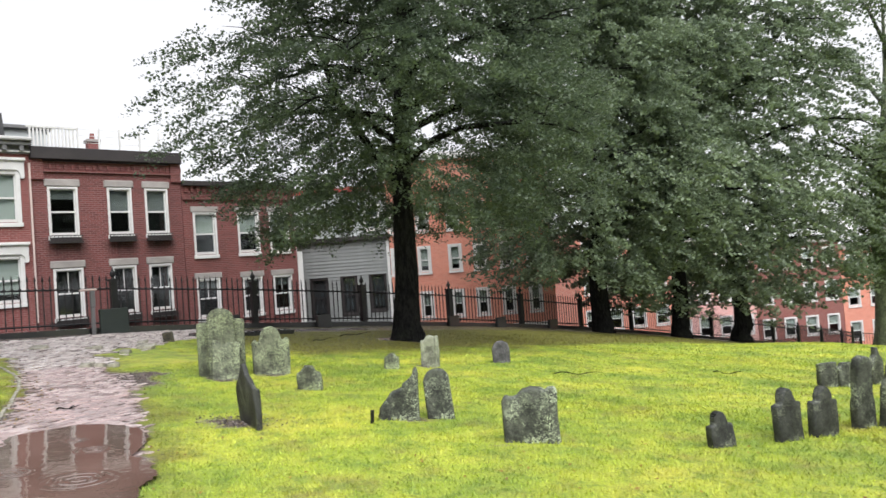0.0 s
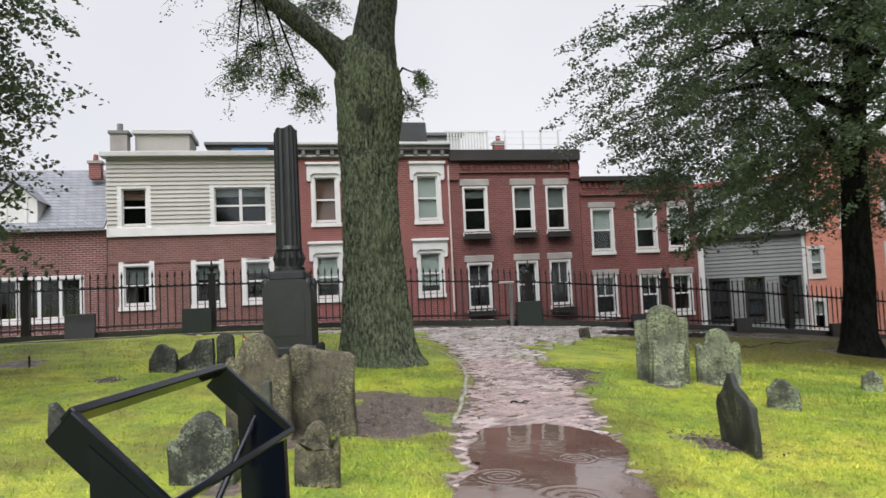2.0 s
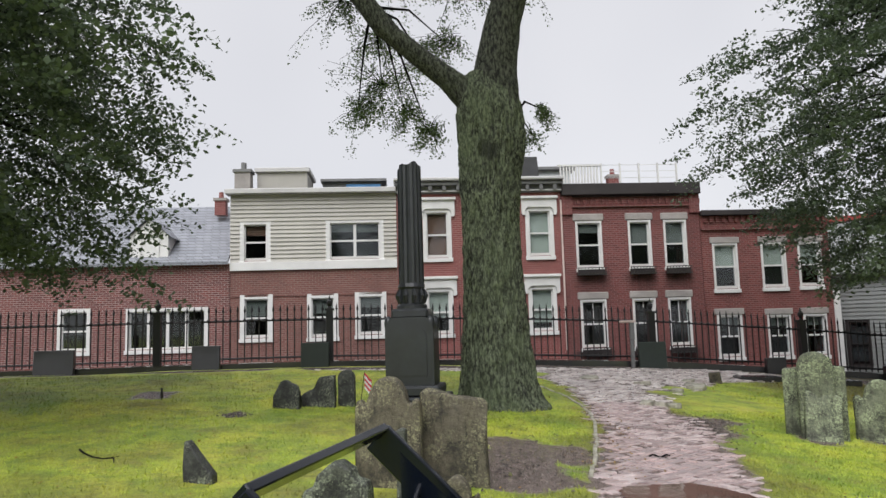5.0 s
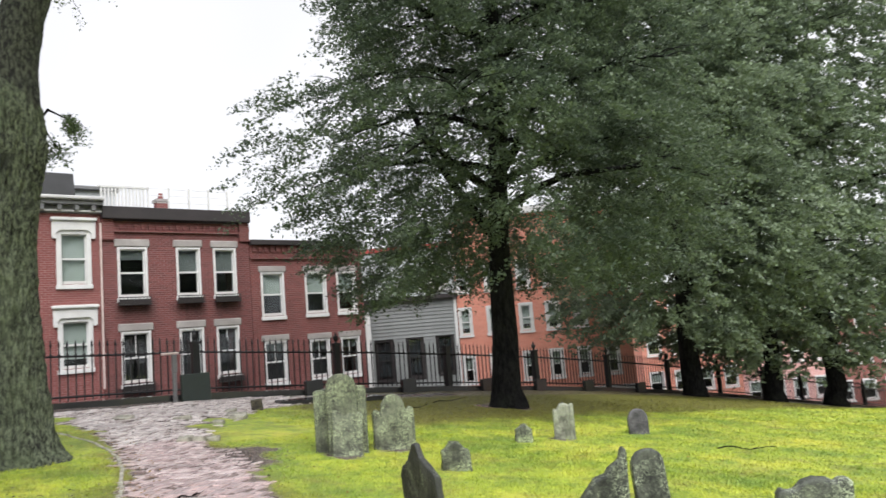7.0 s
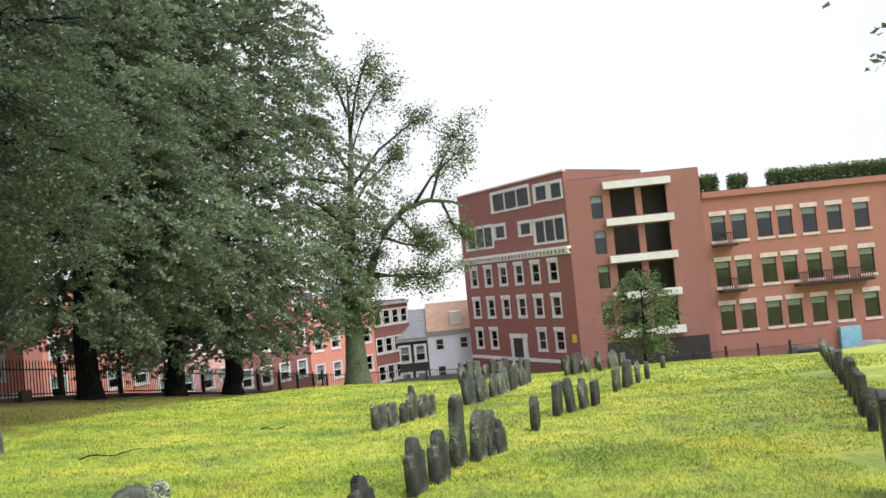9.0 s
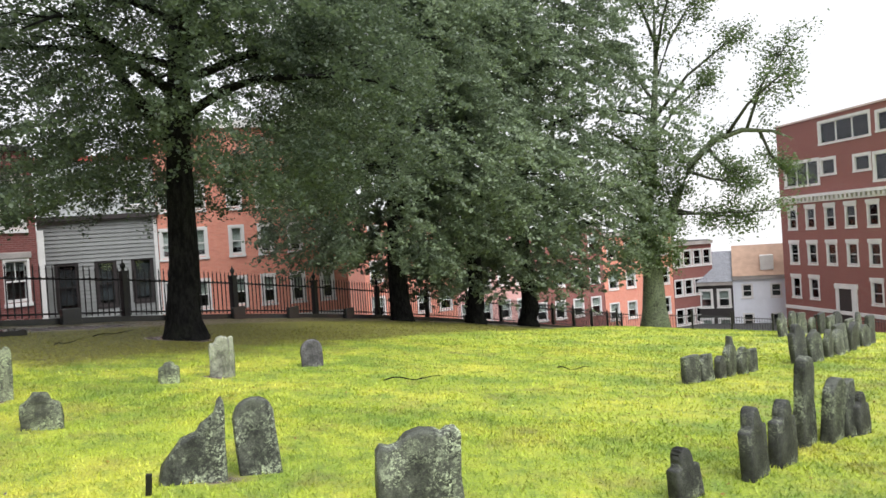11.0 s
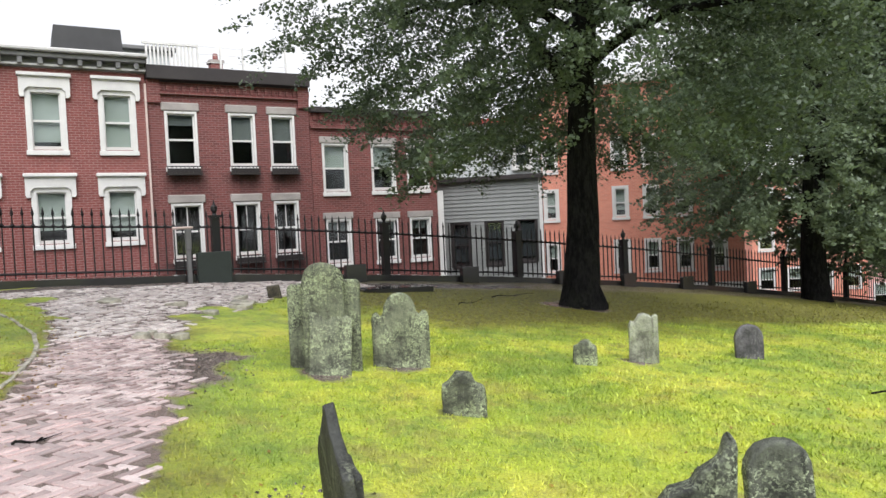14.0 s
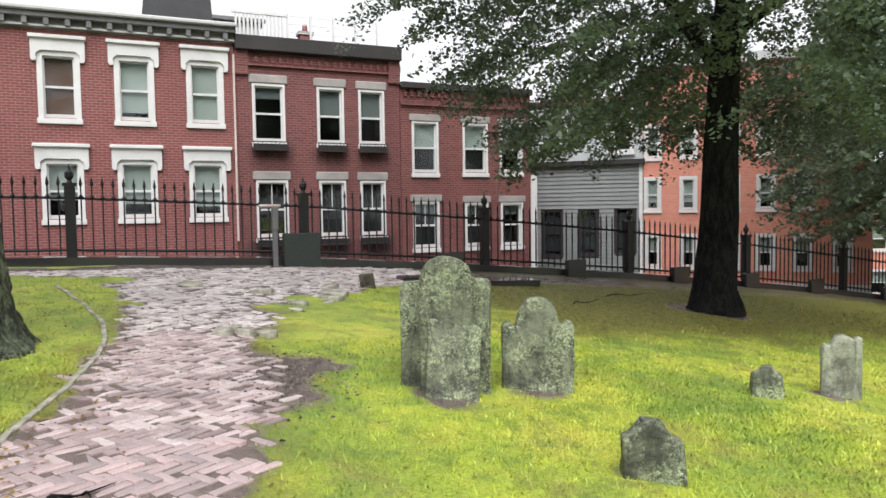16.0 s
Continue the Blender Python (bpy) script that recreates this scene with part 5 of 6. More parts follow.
part("pedestal", arched_block(0.305, 0.30, 1.07 - z0, 1.72 - z0, 1.92 - z0), M_GRANITE, mon)
part("inscription_panel", arched_block(0.22, 0.312, 1.2 - z0, 1.62 - z0, 1.78 - z0), M_GRANITE, mon, "raised arched panel")
for sx in (-1, 1):
    for sy in (-1, 1):
        kn = bmesh.new()
        tube(kn, [(sx * 0.265, sy * 0.25, z - z0) for z in (1.74, 1.80, 1.86, 1.91, 1.94)], [0.04, 0.05, 0.055, 0.045, 0.01], 10)
        part("corner_scroll", kn, M_GRANITE, mon, smooth=True)
part("cap", boxed(-0.24, -0.24, 1.90 - z0, 0.24, 0.24, 2.03 - z0, bevel=0.03), M_GRANITE, mon)
dr = bmesh.new()
tube(dr, [(0, 0, z - z0) for z in (2.03, 2.07, 2.10, 2.28, 2.31, 2.36)], [0.20, 0.20, 0.165, 0.162, 0.178, 0.165], 20)
wreath = part("wreath_base", dr, M_GRANITE, mon, "carved wreath at the column's foot")
for i in range(10):
    w = 2 * math.pi * i / 10
    lf = bmesh.new()
    tube(lf, [(r * math.cos(w), r * math.sin(w), z - z0) for r, z in ((0.155, 2.11), (0.185, 2.20), (0.168, 2.28))], [0.03, 0.035, 0.015], 6)
    part("carved_leaf", lf, M_GRANITE, wreath)
col = bmesh.new()
rings, sides = [], 64
for j in range(9):
    ring = []
    for i in range(sides):
        w = 2 * math.pi * i / sides
        r = (0.168 - 0.012 * j / 8) * (1 - 0.075 * (0.5 - 0.5 * math.cos(16 * w)) ** 0.7)
        z = 2.33 - z0 + (3.88 - 2.33 + (0.05 * math.cos(w + 1) + 0.02 * math.sin(5 * w) if j == 8 else 0)) * j / 8
        ring.append(col.verts.new((r * math.cos(w), r * math.sin(w), z)))
    rings.append(ring)
for p, q in zip(rings, rings[1:]):
    for i in range(sides):
        col.faces.new((p[i], p[(i + 1) % sides], q[(i + 1) % sides], q[i]))
col.faces.new(rings[-1])
part("column", col, M_GRANITE, mon, "fluted column shaft, broken off")

# small flag on a stick
fx, fy = -11.95, 0.70
fl = thing("small_flag", pose(fx, fy, ground_z(fx, fy), 0, 8, 70), "small striped red and white flag on a stick", "flag")
bm = bmesh.new()
tube(bm, [(0, 0, 0), (0, 0, 0.5)], [0.005, 0.005], 6)
part("stick", bm, M_DARKTRIM, fl)
for i in range(6):
    bm = bmesh.new()
    prev = None
    for j in range(6):
        p = [bm.verts.new((0.005 + j * 0.022 + (i * 0.004), 0.012 * math.sin(j * 1.3), 0.48 - i * 0.035 - e * 0.035 - j * 0.018)) for e in (0, 1)]
        if prev:
            bm.faces.new((prev[0], p[0], p[1], prev[1]))
        prev = p
    part("stripe", bm, M_FLAGRED if i % 2 == 0 else M_WHITE, fl)

# ---- reading stand without its panel ----
c0, cL, c1 = Vector((-4.47, 0.118, 1.435)), Vector((-3.68, -0.30, 1.415)), Vector((-4.39, 0.355, 1.187))
cB = c1 + cL - c0
stand = thing("sign_stand", pose(-4.05, 0.02, ground_z(-4.05, 0.02)), "empty black steel reading stand, wet, its panel gone", "sign stand")
org = Vector((-4.05, 0.02, ground_z(-4.05, 0.02)))


def bar(a, c, wide, deep, normal, label="", name="frame_bar"):
    """A flat steel bar from a to c, deep along -normal."""
    d = (c - a).normalized()
    s = d.cross(normal).normalized()
    bm = bmesh.new()
    vs = [bm.verts.new(p - org + s * e * wide / 2 - normal * g) for p in (a, c) for e in (-1, 1) for g in (0, deep)]
    for q in ((0, 2, 3, 1), (4, 5, 7, 6), (0, 4, 6, 2), (1, 3, 7, 5), (0, 1, 5, 4), (2, 6, 7, 3)):
        bm.faces.new([vs[i] for i in q])
    bmesh.ops.recalc_face_normals(bm, faces=bm.faces)
    bmesh.ops.bevel(bm, geom=list(bm.edges), offset=0.004, segments=1, affect="EDGES")
    part(name, bm, M_STEEL, stand, label)


pn = (c1 - c0).cross(cL - c0).normalized()
pn = pn if pn.z > 0 else -pn
bar(c0, cL, 0.028, 0.05, pn)
bar(c0, c1, 0.028, 0.11, pn)
bar(c1, cB, 0.024, 0.03, pn)
bar(cL, cB, 0.028, 0.11, pn)
for a, c in ((c0, c1), (cL, cB)):
    mid = a * 0.40 + c * 0.60
    foot = Vector((mid.x, mid.y, ground_z(mid.x, mid.y) - 0.05))
    side = (c - a)
    side.z = 0
    side.normalize()
    along = (cL - c0).normalized()
    bm = bmesh.new()
    top = mid - pn * 0.03
    vs = [bm.verts.new(p - org + side * e * 0.085 + along * g * 0.017 + Vector((0, 0, -0.08 * e if p is top else 0))) for p in (foot, top) for e in (-1, 1) for g in (-1, 1)]
    for q in ((0, 2, 3, 1), (4, 5, 7, 6), (0, 4, 6, 2), (1, 3, 7, 5), (0, 1, 5, 4), (2, 6, 7, 3)):
        bm.faces.new([vs[i] for i in q])
    bmesh.ops.recalc_face_normals(bm, faces=bm.faces)
    part("leg", bm, M_STEEL, stand)
    toward = along if a is c0 else -along
    st = bmesh.new()
    tube(st, [top - org - side * 0.02 + Vector((0, 0, -0.02)), top - org - side * 0.05 + toward * 0.28 + Vector((0, 0, -0.26))], [0.011, 0.011], 8)
    part("brace", st, M_STEEL, stand)


# ---- trees ----
def leaves(name, points, sizes, material, parent, seed, flat=0.55, label=""):
    """A crown of folded leaves, one small mesh island each."""
    rng = np.random.default_rng(seed)
    n = len(points)
    nrm = rng.normal(size=(n, 3))
    nrm[:, 2] = np.abs(nrm[:, 2]) + flat
    nrm /= np.linalg.norm(nrm, axis=1)[:, None]
    d = rng.normal(size=(n, 3))
    d[:, 2] -= 0.5
    d -= (d * nrm).sum(1)[:, None] * nrm
    d /= np.linalg.norm(d, axis=1)[:, None]
    s = np.cross(nrm, d)
    L = sizes[:, None]
    W = L * 0.33
    co = np.stack([points - d * L * 0.5, points + s * W - nrm * L * 0.12, points + d * L * 0.5 - nrm * L * 0.1, points - s * W - nrm * L * 0.12], 1).reshape(-1, 3)
    me = bpy.data.meshes.new(name)
    me.vertices.add(n * 4)
    me.vertices.foreach_set("co", co.ravel())
    me.loops.add(n * 4)
    me.loops.foreach_set("vertex_index", np.arange(n * 4))
    me.polygons.add(n)
    me.polygons.foreach_set("loop_start", np.arange(n) * 4)
    me.update(calc_edges=True)
    me.materials.append(material)
    ob = new(name, me)
    ob.parent = parent
    return tagged(ob, label, kind="stuff")


def limb_line(start, azim, reach, rise, droop, rng, n=7):
    """A bowed limb: goes out and up, then droops."""
    pts = [Vector(start)]
    for i in range(1, n + 1):
        f = i / n
        a = azim + 0.25 * math.sin(f * 3 + azim * 5)
        pts.append(Vector(start) + Vector((math.cos(a) * reach * f, math.sin(a) * reach * f, rise * f - droop * f ** 2.4)) + Vector((rng.uniform(-1, 1), rng.uniform(-1, 1), rng.uniform(-1, 1))) * 0.10 * f)
    return pts


def tree(x, y, z, height, radius, reach_at, low_at, limbs, sprays, per, leaf_size, bark, leaf, label, seed, first=4.0, lean=(0, 0), droop=1.2, gap=-0.06):
    """Trunk, limbs and crown. reach_at(h): the crown's reach at a height; low_at(r): its lower edge at a distance from the trunk."""
    rng = random.Random(seed)
    nrg = np.random.default_rng(seed)
    t = thing("tree", pose(x, y, z), label, "tree")
    trunk = bmesh.new()
    hs = [h for h in (-0.3, 0.0, 0.12, 0.35, 0.8, 1.6, 2.6, 4.0, 6.0, 8.5, 11.0, 14.0) if h < height - 0.5] + [height]
    line = [Vector((lean[0] * h + 0.10 * math.sin(h * 0.7 + seed), lean[1] * h + 0.08 * math.sin(h * 0.9 + 2 * seed), h)) if h > 0.5 else Vector((lean[0] * h, lean[1] * h, h)) for h in hs]
    rad = [radius * (1.55 if h < 0.05 else 1.36 if h < 0.2 else 1.16 if h < 0.5 else 1.08 if h < 1 else max(1.0 - 0.9 * (h / height) ** 1.2, 0.06)) for h in hs]
    tube(trunk, line, rad, 24, 0.18)
    part("trunk", trunk, bark, t, smooth=True)

    def trunk_at(h):
        for a, b in zip(range(len(hs)), range(1, len(hs))):
            if hs[a] <= h <= hs[b]:
                f = (h - hs[a]) / (hs[b] - hs[a])
                return line[a].lerp(line[b], f), rad[a] + f * (rad[b] - rad[a])
        return line[-1], rad[-1]

    segs = []
    for k in range(limbs):
        f = (k + 0.5) / limbs
        h = first + (height - first - 0.4) * f
        az = k * 2.399963 + rng.uniform(-0.3, 0.3)
        c, r = trunk_at(h)
        reach = reach_at(min(h + 1.0, height)) * rng.uniform(0.75, 0.98)
        wood = bmesh.new()
        ln = limb_line(c, az, reach, reach * (0.38 + 0.4 * f), droop * reach / 5, rng)
        r0 = min(r * 0.6, 0.025 + 0.017 * reach)
        tube(wood, ln, [max(r0 * (1 - i / 8.0), 0.008) for i in range(len(ln))], 6, cap=False)
        for j in range(int(5 + reach * 2.5)):
            u = rng.uniform(0.2, 1.0)
            i = min(int(u * 7), 6)
            p = ln[i].lerp(ln[i + 1], u * 7 - i)
            a2 = az + rng.choice((-1, 1)) * rng.uniform(0.3, 1.3)
            q = p + Vector((math.cos(a2), math.sin(a2), rng.uniform(-0.25, 0.35))) * rng.uniform(0.6, 1.5)
            tube(wood, [p, p.lerp(q, 0.5) + Vector((0, 0, 0.08)), q], [0.018, 0.011, 0.004], 4, cap=False)
            segs.append((p, q - Vector((0, 0, 0.25))))
        part("limb", wood, bark, t)
    made = 0
    while made < sprays:
        h = rng.uniform(1.0, height + 0.5)
        a = rng.uniform(0, 2 * math.pi)
        R = reach_at(h) * (0.9 + 0.22 * noise.noise(Vector((math.cos(a) * 1.5, math.sin(a) * 1.5, h * 0.45 + seed))))
        r = R * rng.uniform(0.12, 1.0) ** 0.62
        if R < 0.15 or h < low_at(r) + 0.7 * noise.noise(Vector((math.cos(a) * 2, math.sin(a) * 2, seed + r * 0.5))):
            made += 0.02
            continue
        p = Vector((lean[0] * h + r * math.cos(a), lean[1] * h + r * math.sin(a), h))
        if noise.noise(p * 0.75 + Vector((seed, 0, 0))) + 0.55 * noise.noise(p * 1.9) < gap:
            made += 0.1
            continue
        a2 = a + rng.uniform(-0.8, 0.8)
        ln = rng.uniform(0.5, 1.15)
        segs.append((p, p + Vector((math.cos(a2) * ln, math.sin(a2) * ln, -0.55 * ln + rng.uniform(-0.15, 0.15)))))
        made += 1
    A = np.array([p for p, _ in segs])
    Q = np.array([q for _, q in segs])
    u = nrg.uniform(0.0, 1.1, (len(segs), per, 1))
    L = A[:, None] + (Q - A)[:, None] * u + nrg.normal(size=(len(segs), per, 3)) * np.array([0.085, 0.085, 0.045])
    L = L.reshape(-1, 3)
    leaves("crown", L, nrg.uniform(0.6, 1.3, len(L)) * leaf_size, leaf, t, seed)
    return t


def linden_reach(h):
    pts = ((0, 3.6), (2.4, 4.4), (4.0, 5.5), (5.4, 6.1), (6.3, 6.0), (7.3, 5.0), (9.0, 4.5), (12.0, 3.7), (15.0, 2.2), (16.5, 0.4), (40, 0.1))
    for (a, p), (b, q) in zip(pts, pts[1:]):
        if a <= h <= b:
            return p + (q - p) * (h - a) / (b - a)
    return 0.1


def linden_low(r):
    return 4.0 - 1.45 * min(r / 2.4, 1) + 0.42 * max(r - 2.8, 0)


LINDEN = "tall linden tree with dark wet trunk and dense dark green leaves"
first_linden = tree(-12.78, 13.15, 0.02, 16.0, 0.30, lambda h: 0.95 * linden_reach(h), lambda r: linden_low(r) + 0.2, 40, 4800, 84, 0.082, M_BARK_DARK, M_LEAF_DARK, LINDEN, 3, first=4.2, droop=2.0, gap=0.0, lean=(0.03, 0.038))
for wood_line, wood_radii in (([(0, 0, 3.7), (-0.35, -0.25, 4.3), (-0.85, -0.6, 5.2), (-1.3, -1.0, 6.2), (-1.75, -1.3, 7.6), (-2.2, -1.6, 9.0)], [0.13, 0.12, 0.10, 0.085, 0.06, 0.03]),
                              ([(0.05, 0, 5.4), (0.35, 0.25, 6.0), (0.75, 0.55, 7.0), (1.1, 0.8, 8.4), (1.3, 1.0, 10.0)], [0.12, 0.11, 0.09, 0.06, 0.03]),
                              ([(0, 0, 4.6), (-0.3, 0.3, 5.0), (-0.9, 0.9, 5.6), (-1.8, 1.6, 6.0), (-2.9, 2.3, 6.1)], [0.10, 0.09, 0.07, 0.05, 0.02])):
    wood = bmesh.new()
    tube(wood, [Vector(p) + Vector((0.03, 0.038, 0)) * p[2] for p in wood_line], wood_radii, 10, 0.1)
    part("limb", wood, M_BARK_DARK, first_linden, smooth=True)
# farther lindens: distance haze is put into their leaf colour
tree(-14.2, 25.7, -1.45, 17.5, 0.36, lambda h: 0.98 * linden_reach(h * 0.93), lambda r: linden_low(r) - 0.2, 34, 4200, 40, 0.145, M_BARK_DARK, M_LEAF_HAZE, LINDEN, 4, first=4.0, droop=2.2, gap=0.07)
tree(-13.5, 31.4, -2.1, 19.5, 0.34, lambda h: 1.08 * linden_reach(h * 0.85), lambda r: linden_low(r) - 1.0, 30, 3300, 28, 0.19, M_BARK_DARK, M_LEAF_HAZE, LINDEN, 6, first=4.0, droop=2.0, gap=0.05)
tree(-12.9, 37.3, -3.0, 26.0, 0.40, lambda h: 1.48 * linden_reach(h * 0.58), lambda r: linden_low(r) - 1.0, 34, 4700, 30, 0.20, M_BARK_DARK, M_LEAF_HAZE, LINDEN, 7, first=4.0, droop=2.0, gap=0.05)
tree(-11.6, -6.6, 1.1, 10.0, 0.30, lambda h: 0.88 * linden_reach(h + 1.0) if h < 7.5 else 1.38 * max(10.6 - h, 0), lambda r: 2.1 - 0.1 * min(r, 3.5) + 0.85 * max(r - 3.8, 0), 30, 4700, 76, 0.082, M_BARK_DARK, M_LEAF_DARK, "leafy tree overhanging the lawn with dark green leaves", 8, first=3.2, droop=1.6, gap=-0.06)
tree(10.9, 48.5, -6.2, 7.4, 0.10, lambda h: 2.3 * math.sin(math.pi * min(max((h - 1.4) / 6.4, 0.0), 1.0)), lambda r: 1.9, 16, 420, 14, 0.18, M_BARK_DARK, M_LEAF_LIGHT, "small young street tree with light green crown", 10, first=2.0)

tree(9.0, 6.0, -0.35, 13.0, 0.30, lambda h: 6.5 if 3.6 < h < 7 else max(6.5 - abs(h - 5) * 0.8, 0.3), lambda r: 4.3, 20, 1100, 22, 0.13, M_BARK_DARK, M_LEAF_DARK, "leafy tree at the lawn's edge with overhanging twigs", 15, first=4.5)

# sparse, leaning locust at the brow of the hill
lt = thing("tree", pose(-6.9, 42.0, -3.9), "sparse crooked honey locust with half-bare arching limbs", "tree")


def lp(r, z, b=0.0):
    return Vector((0.993 * (r + 0.4) - 0.12 * b, 0.12 * (r + 0.4) + 0.993 * b, z + 3.9))


STEMS = [([lp(-0.75, -4.2), lp(-0.75, -3.4), lp(-0.72, -2.8), lp(-0.7, -1.0), lp(-0.75, 0.8)], [0.95, 0.75, 0.62, 0.52, 0.5], True),
         ([lp(-0.85, 0.5), lp(-0.9, 2.2), lp(-0.4, 4.6), lp(-0.2, 7.0), lp(0.1, 10.0), lp(0.2, 14.0)], [0.36, 0.32, 0.27, 0.21, 0.13, 0.03], True),
         ([lp(-0.55, 0.3), lp(0.2, 1.6), lp(0.75, 3.0), lp(1.6, 4.8), lp(2.8, 5.9), lp(4.2, 6.3), lp(5.6, 6.1), lp(6.6, 5.6)], [0.34, 0.28, 0.24, 0.2, 0.17, 0.13, 0.08, 0.02], True)]
for r, z, dr, dz, b in ((-0.3, 6.0, 3.2, 3.4, 1), (0.0, 7.5, 4.6, 3.6, -1), (-0.2, 8.4, -2.6, 3.6, 1), (0.0, 9.2, 2.6, 4.6, 0), (0.1, 10.4, 1.4, 4.2, -1), (-0.4, 4.6, -2.2, 2.2, -1), (1.4, 4.4, 3.4, -0.9, 1), (3.4, 6.1, 3.0, 2.8, -1),
                        (4.4, 6.3, 2.4, 4.4, 0), (0.6, 2.4, 3.6, -0.6, 0), (2.4, 5.6, 2.0, -2.2, -1), (5.0, 6.2, 1.6, -2.4, 1), (-0.8, 2.6, -1.8, 0.8, 1), (0.1, 11.5, -1.4, 3.2, 0), (0.5, 2.2, 4.8, -0.2, -1)):
    STEMS.append(([lp(r, z), lp(r + dr * 0.35, z + dz * 0.5, b * 0.7), lp(r + dr * 0.7, z + dz * 0.8, b * 1.2), lp(r + dr, z + dz, b * 1.5)], [0.10, 0.075, 0.05, 0.015], False))
rl = random.Random(31)
tips = []
for ln, rd, main in STEMS:
    bm = bmesh.new()
    tube(bm, ln, rd, 12 if main else 6, 0.12)
    if not main or len(ln) > 5:
        for j in range(16):
            i = rl.randrange(1, len(ln) - 1)
            p = ln[i].lerp(ln[i + 1], rl.random())
            q = p + Vector((rl.uniform(-1.1, 1.3), rl.uniform(-1.0, 1.0), rl.uniform(-0.7, 1.0)))
            tube(bm, [p, p.lerp(q, 0.5) + Vector((0, 0, 0.12)), q], [0.025, 0.016, 0.006], 4, cap=False)
            tips.append((p.lerp(q, 0.3), q + Vector((0, 0, -0.25))))
    part("trunk" if main and rd[0] > 0.9 else "limb", bm, M_BARK_GREEN if main else M_BARK_MID, lt, smooth=True)
for j in range(170):
    z = rl.uniform(-0.5, 6.5)
    c = lp(-0.6 + 0.08 * z + rl.uniform(-1.3, 1.4), z, rl.uniform(-0.9, 0.9))
    tips.append((c, c + Vector((rl.uniform(-0.4, 0.4), rl.uniform(-0.4, 0.4), -0.4))))
nl = np.random.default_rng(31)
A, Q = np.array([p for p, _ in tips]), np.array([q for _, q in tips])
L = (A[:, None] + (Q - A)[:, None] * nl.uniform(0, 1.15, (len(tips), 74, 1)) + nl.normal(size=(len(tips), 74, 3)) * 0.26).reshape(-1, 3)
leaves("crown", L, nl.uniform(0.6, 1.3, len(L)) * 0.155, M_LEAF_LIGHT, lt, 31, 0.4, "thin light green leaves")

# the great forked locust by the path
wx, wy = -12.25, 2.88
wz = ground_z(wx, wy) - 0.05
wt_tree = thing("tree", pose(wx, wy, wz), "old forked locust with thick mossy ridged trunk", "tree")
RV = Vector((0.26, 0.965, 0))


def wp(r, z, back=0.0):
    return RV * r + Vector((-0.965, 0.26, 0)) * back + Vector((0, 0, z - wz))


def ridged(line, radii, sides, seed, depth):
    """A trunk with bark ridges that wander upwards."""
    bm = bmesh.new()
    pts, rad = [], []
    for (p, q), (r, u) in zip(zip(line, line[1:]), zip(radii, radii[1:])):
        n = max(2, int((q - p).length / 0.07))
        pts += [p.lerp(q, i / n) for i in range(n)]
        rad += [r + (u - r) * i / n for i in range(n)]
    rings = []
    for p, r in zip(pts, rad):
        ring = []
        for k in range(sides):
            w = 2 * math.pi * k / sides
            d = Vector((math.cos(w), math.sin(w), 0))
            lobe = noise.noise(Vector((d.x * 1.1, d.y * 1.1, p.z * 0.35 + seed))) * 0.09
            foot = max(0, 1 - p.z / 0.7) * 0.22 * noise.noise(Vector((d.x * 2.2, d.y * 2.2, seed)))
            ridge = 1 - 2.2 * abs(noise.noise(Vector((d.x * 6.5, d.y * 6.5, p.z * 2.6 + seed))))
            ridge += 0.5 - 1.1 * abs(noise.noise(Vector((d.x * 14, d.y * 14, p.z * 6.5 + seed))))
            ring.append(bm.verts.new(p + d * (r * (1 + lobe + foot) + depth * ridge)))
        rings.append(ring)
    for a, c in zip(rings, rings[1:]):
        for k in range(sides):
            bm.faces.new((a[k], a[(k + 1) % sides], c[(k + 1) % sides], c[k]))
    return bm


bm = ridged([wp(-0.08, wz - 0.3), wp(-0.10, wz), wp(-0.12, wz + 0.12), wp(-0.14, wz + 0.35), wp(-0.15, 1.5), wp(-0.16, 2.3), wp(-0.17, 3.3), wp(-0.15, 4.0), wp(-0.10, 4.6), wp(-0.12, 5.0), wp(-0.14, 5.3), wp(-0.2, 5.62), wp(-0.22, 5.72)],
            [0.85, 0.66, 0.58, 0.52, 0.46, 0.41, 0.375, 0.41, 0.46, 0.45, 0.40, 0.22, 0.02], 180, 4.0, 0.046)
part("trunk", bm, M_BARK_GREEN, wt_tree, smooth=True)
bm = ridged([wp(-0.15, 4.6), wp(-0.30, 5.1), wp(-0.62, 5.5), wp(-1.05, 5.85), wp(-1.65, 6.38), wp(-2.1, 7.0), wp(-2.6, 8.2), wp(-3.0, 9.8), wp(-3.2, 11.0)], [0.26, 0.28, 0.27, 0.225, 0.20, 0.18, 0.15, 0.09, 0.03], 48, 9.0, 0.014)
part("limb", bm, M_BARK_MID, wt_tree, smooth=True)
bm = ridged([wp(-0.1, 4.6), wp(-0.04, 5.2), wp(-0.01, 5.7), wp(0.12, 6.4), wp(0.30, 7.0), wp(0.6, 8.4), wp(1.0, 10.2), wp(1.2, 11.5)], [0.34, 0.37, 0.32, 0.27, 0.25, 0.2, 0.1, 0.03], 60, 12.0, 0.016)
part("limb", bm, M_BARK_MID, wt_tree, smooth=True)
for r, z, size, back in ((0.26, 4.62, 0.16, -0.05), (0.24, 4.40, 0.12, -0.12), (-0.42, 3.8, 0.08, -0.1), (-0.45, 4.55, 0.10, -0.1)):
    bm = bmesh.new()
    got = bmesh.ops.create_icosphere(bm, subdivisions=3, radius=size)
    for v in got["verts"]:
        v.co = v.co * (1 + 0.3 * noise.noise(v.co * 12)) + wp(r, z, back)
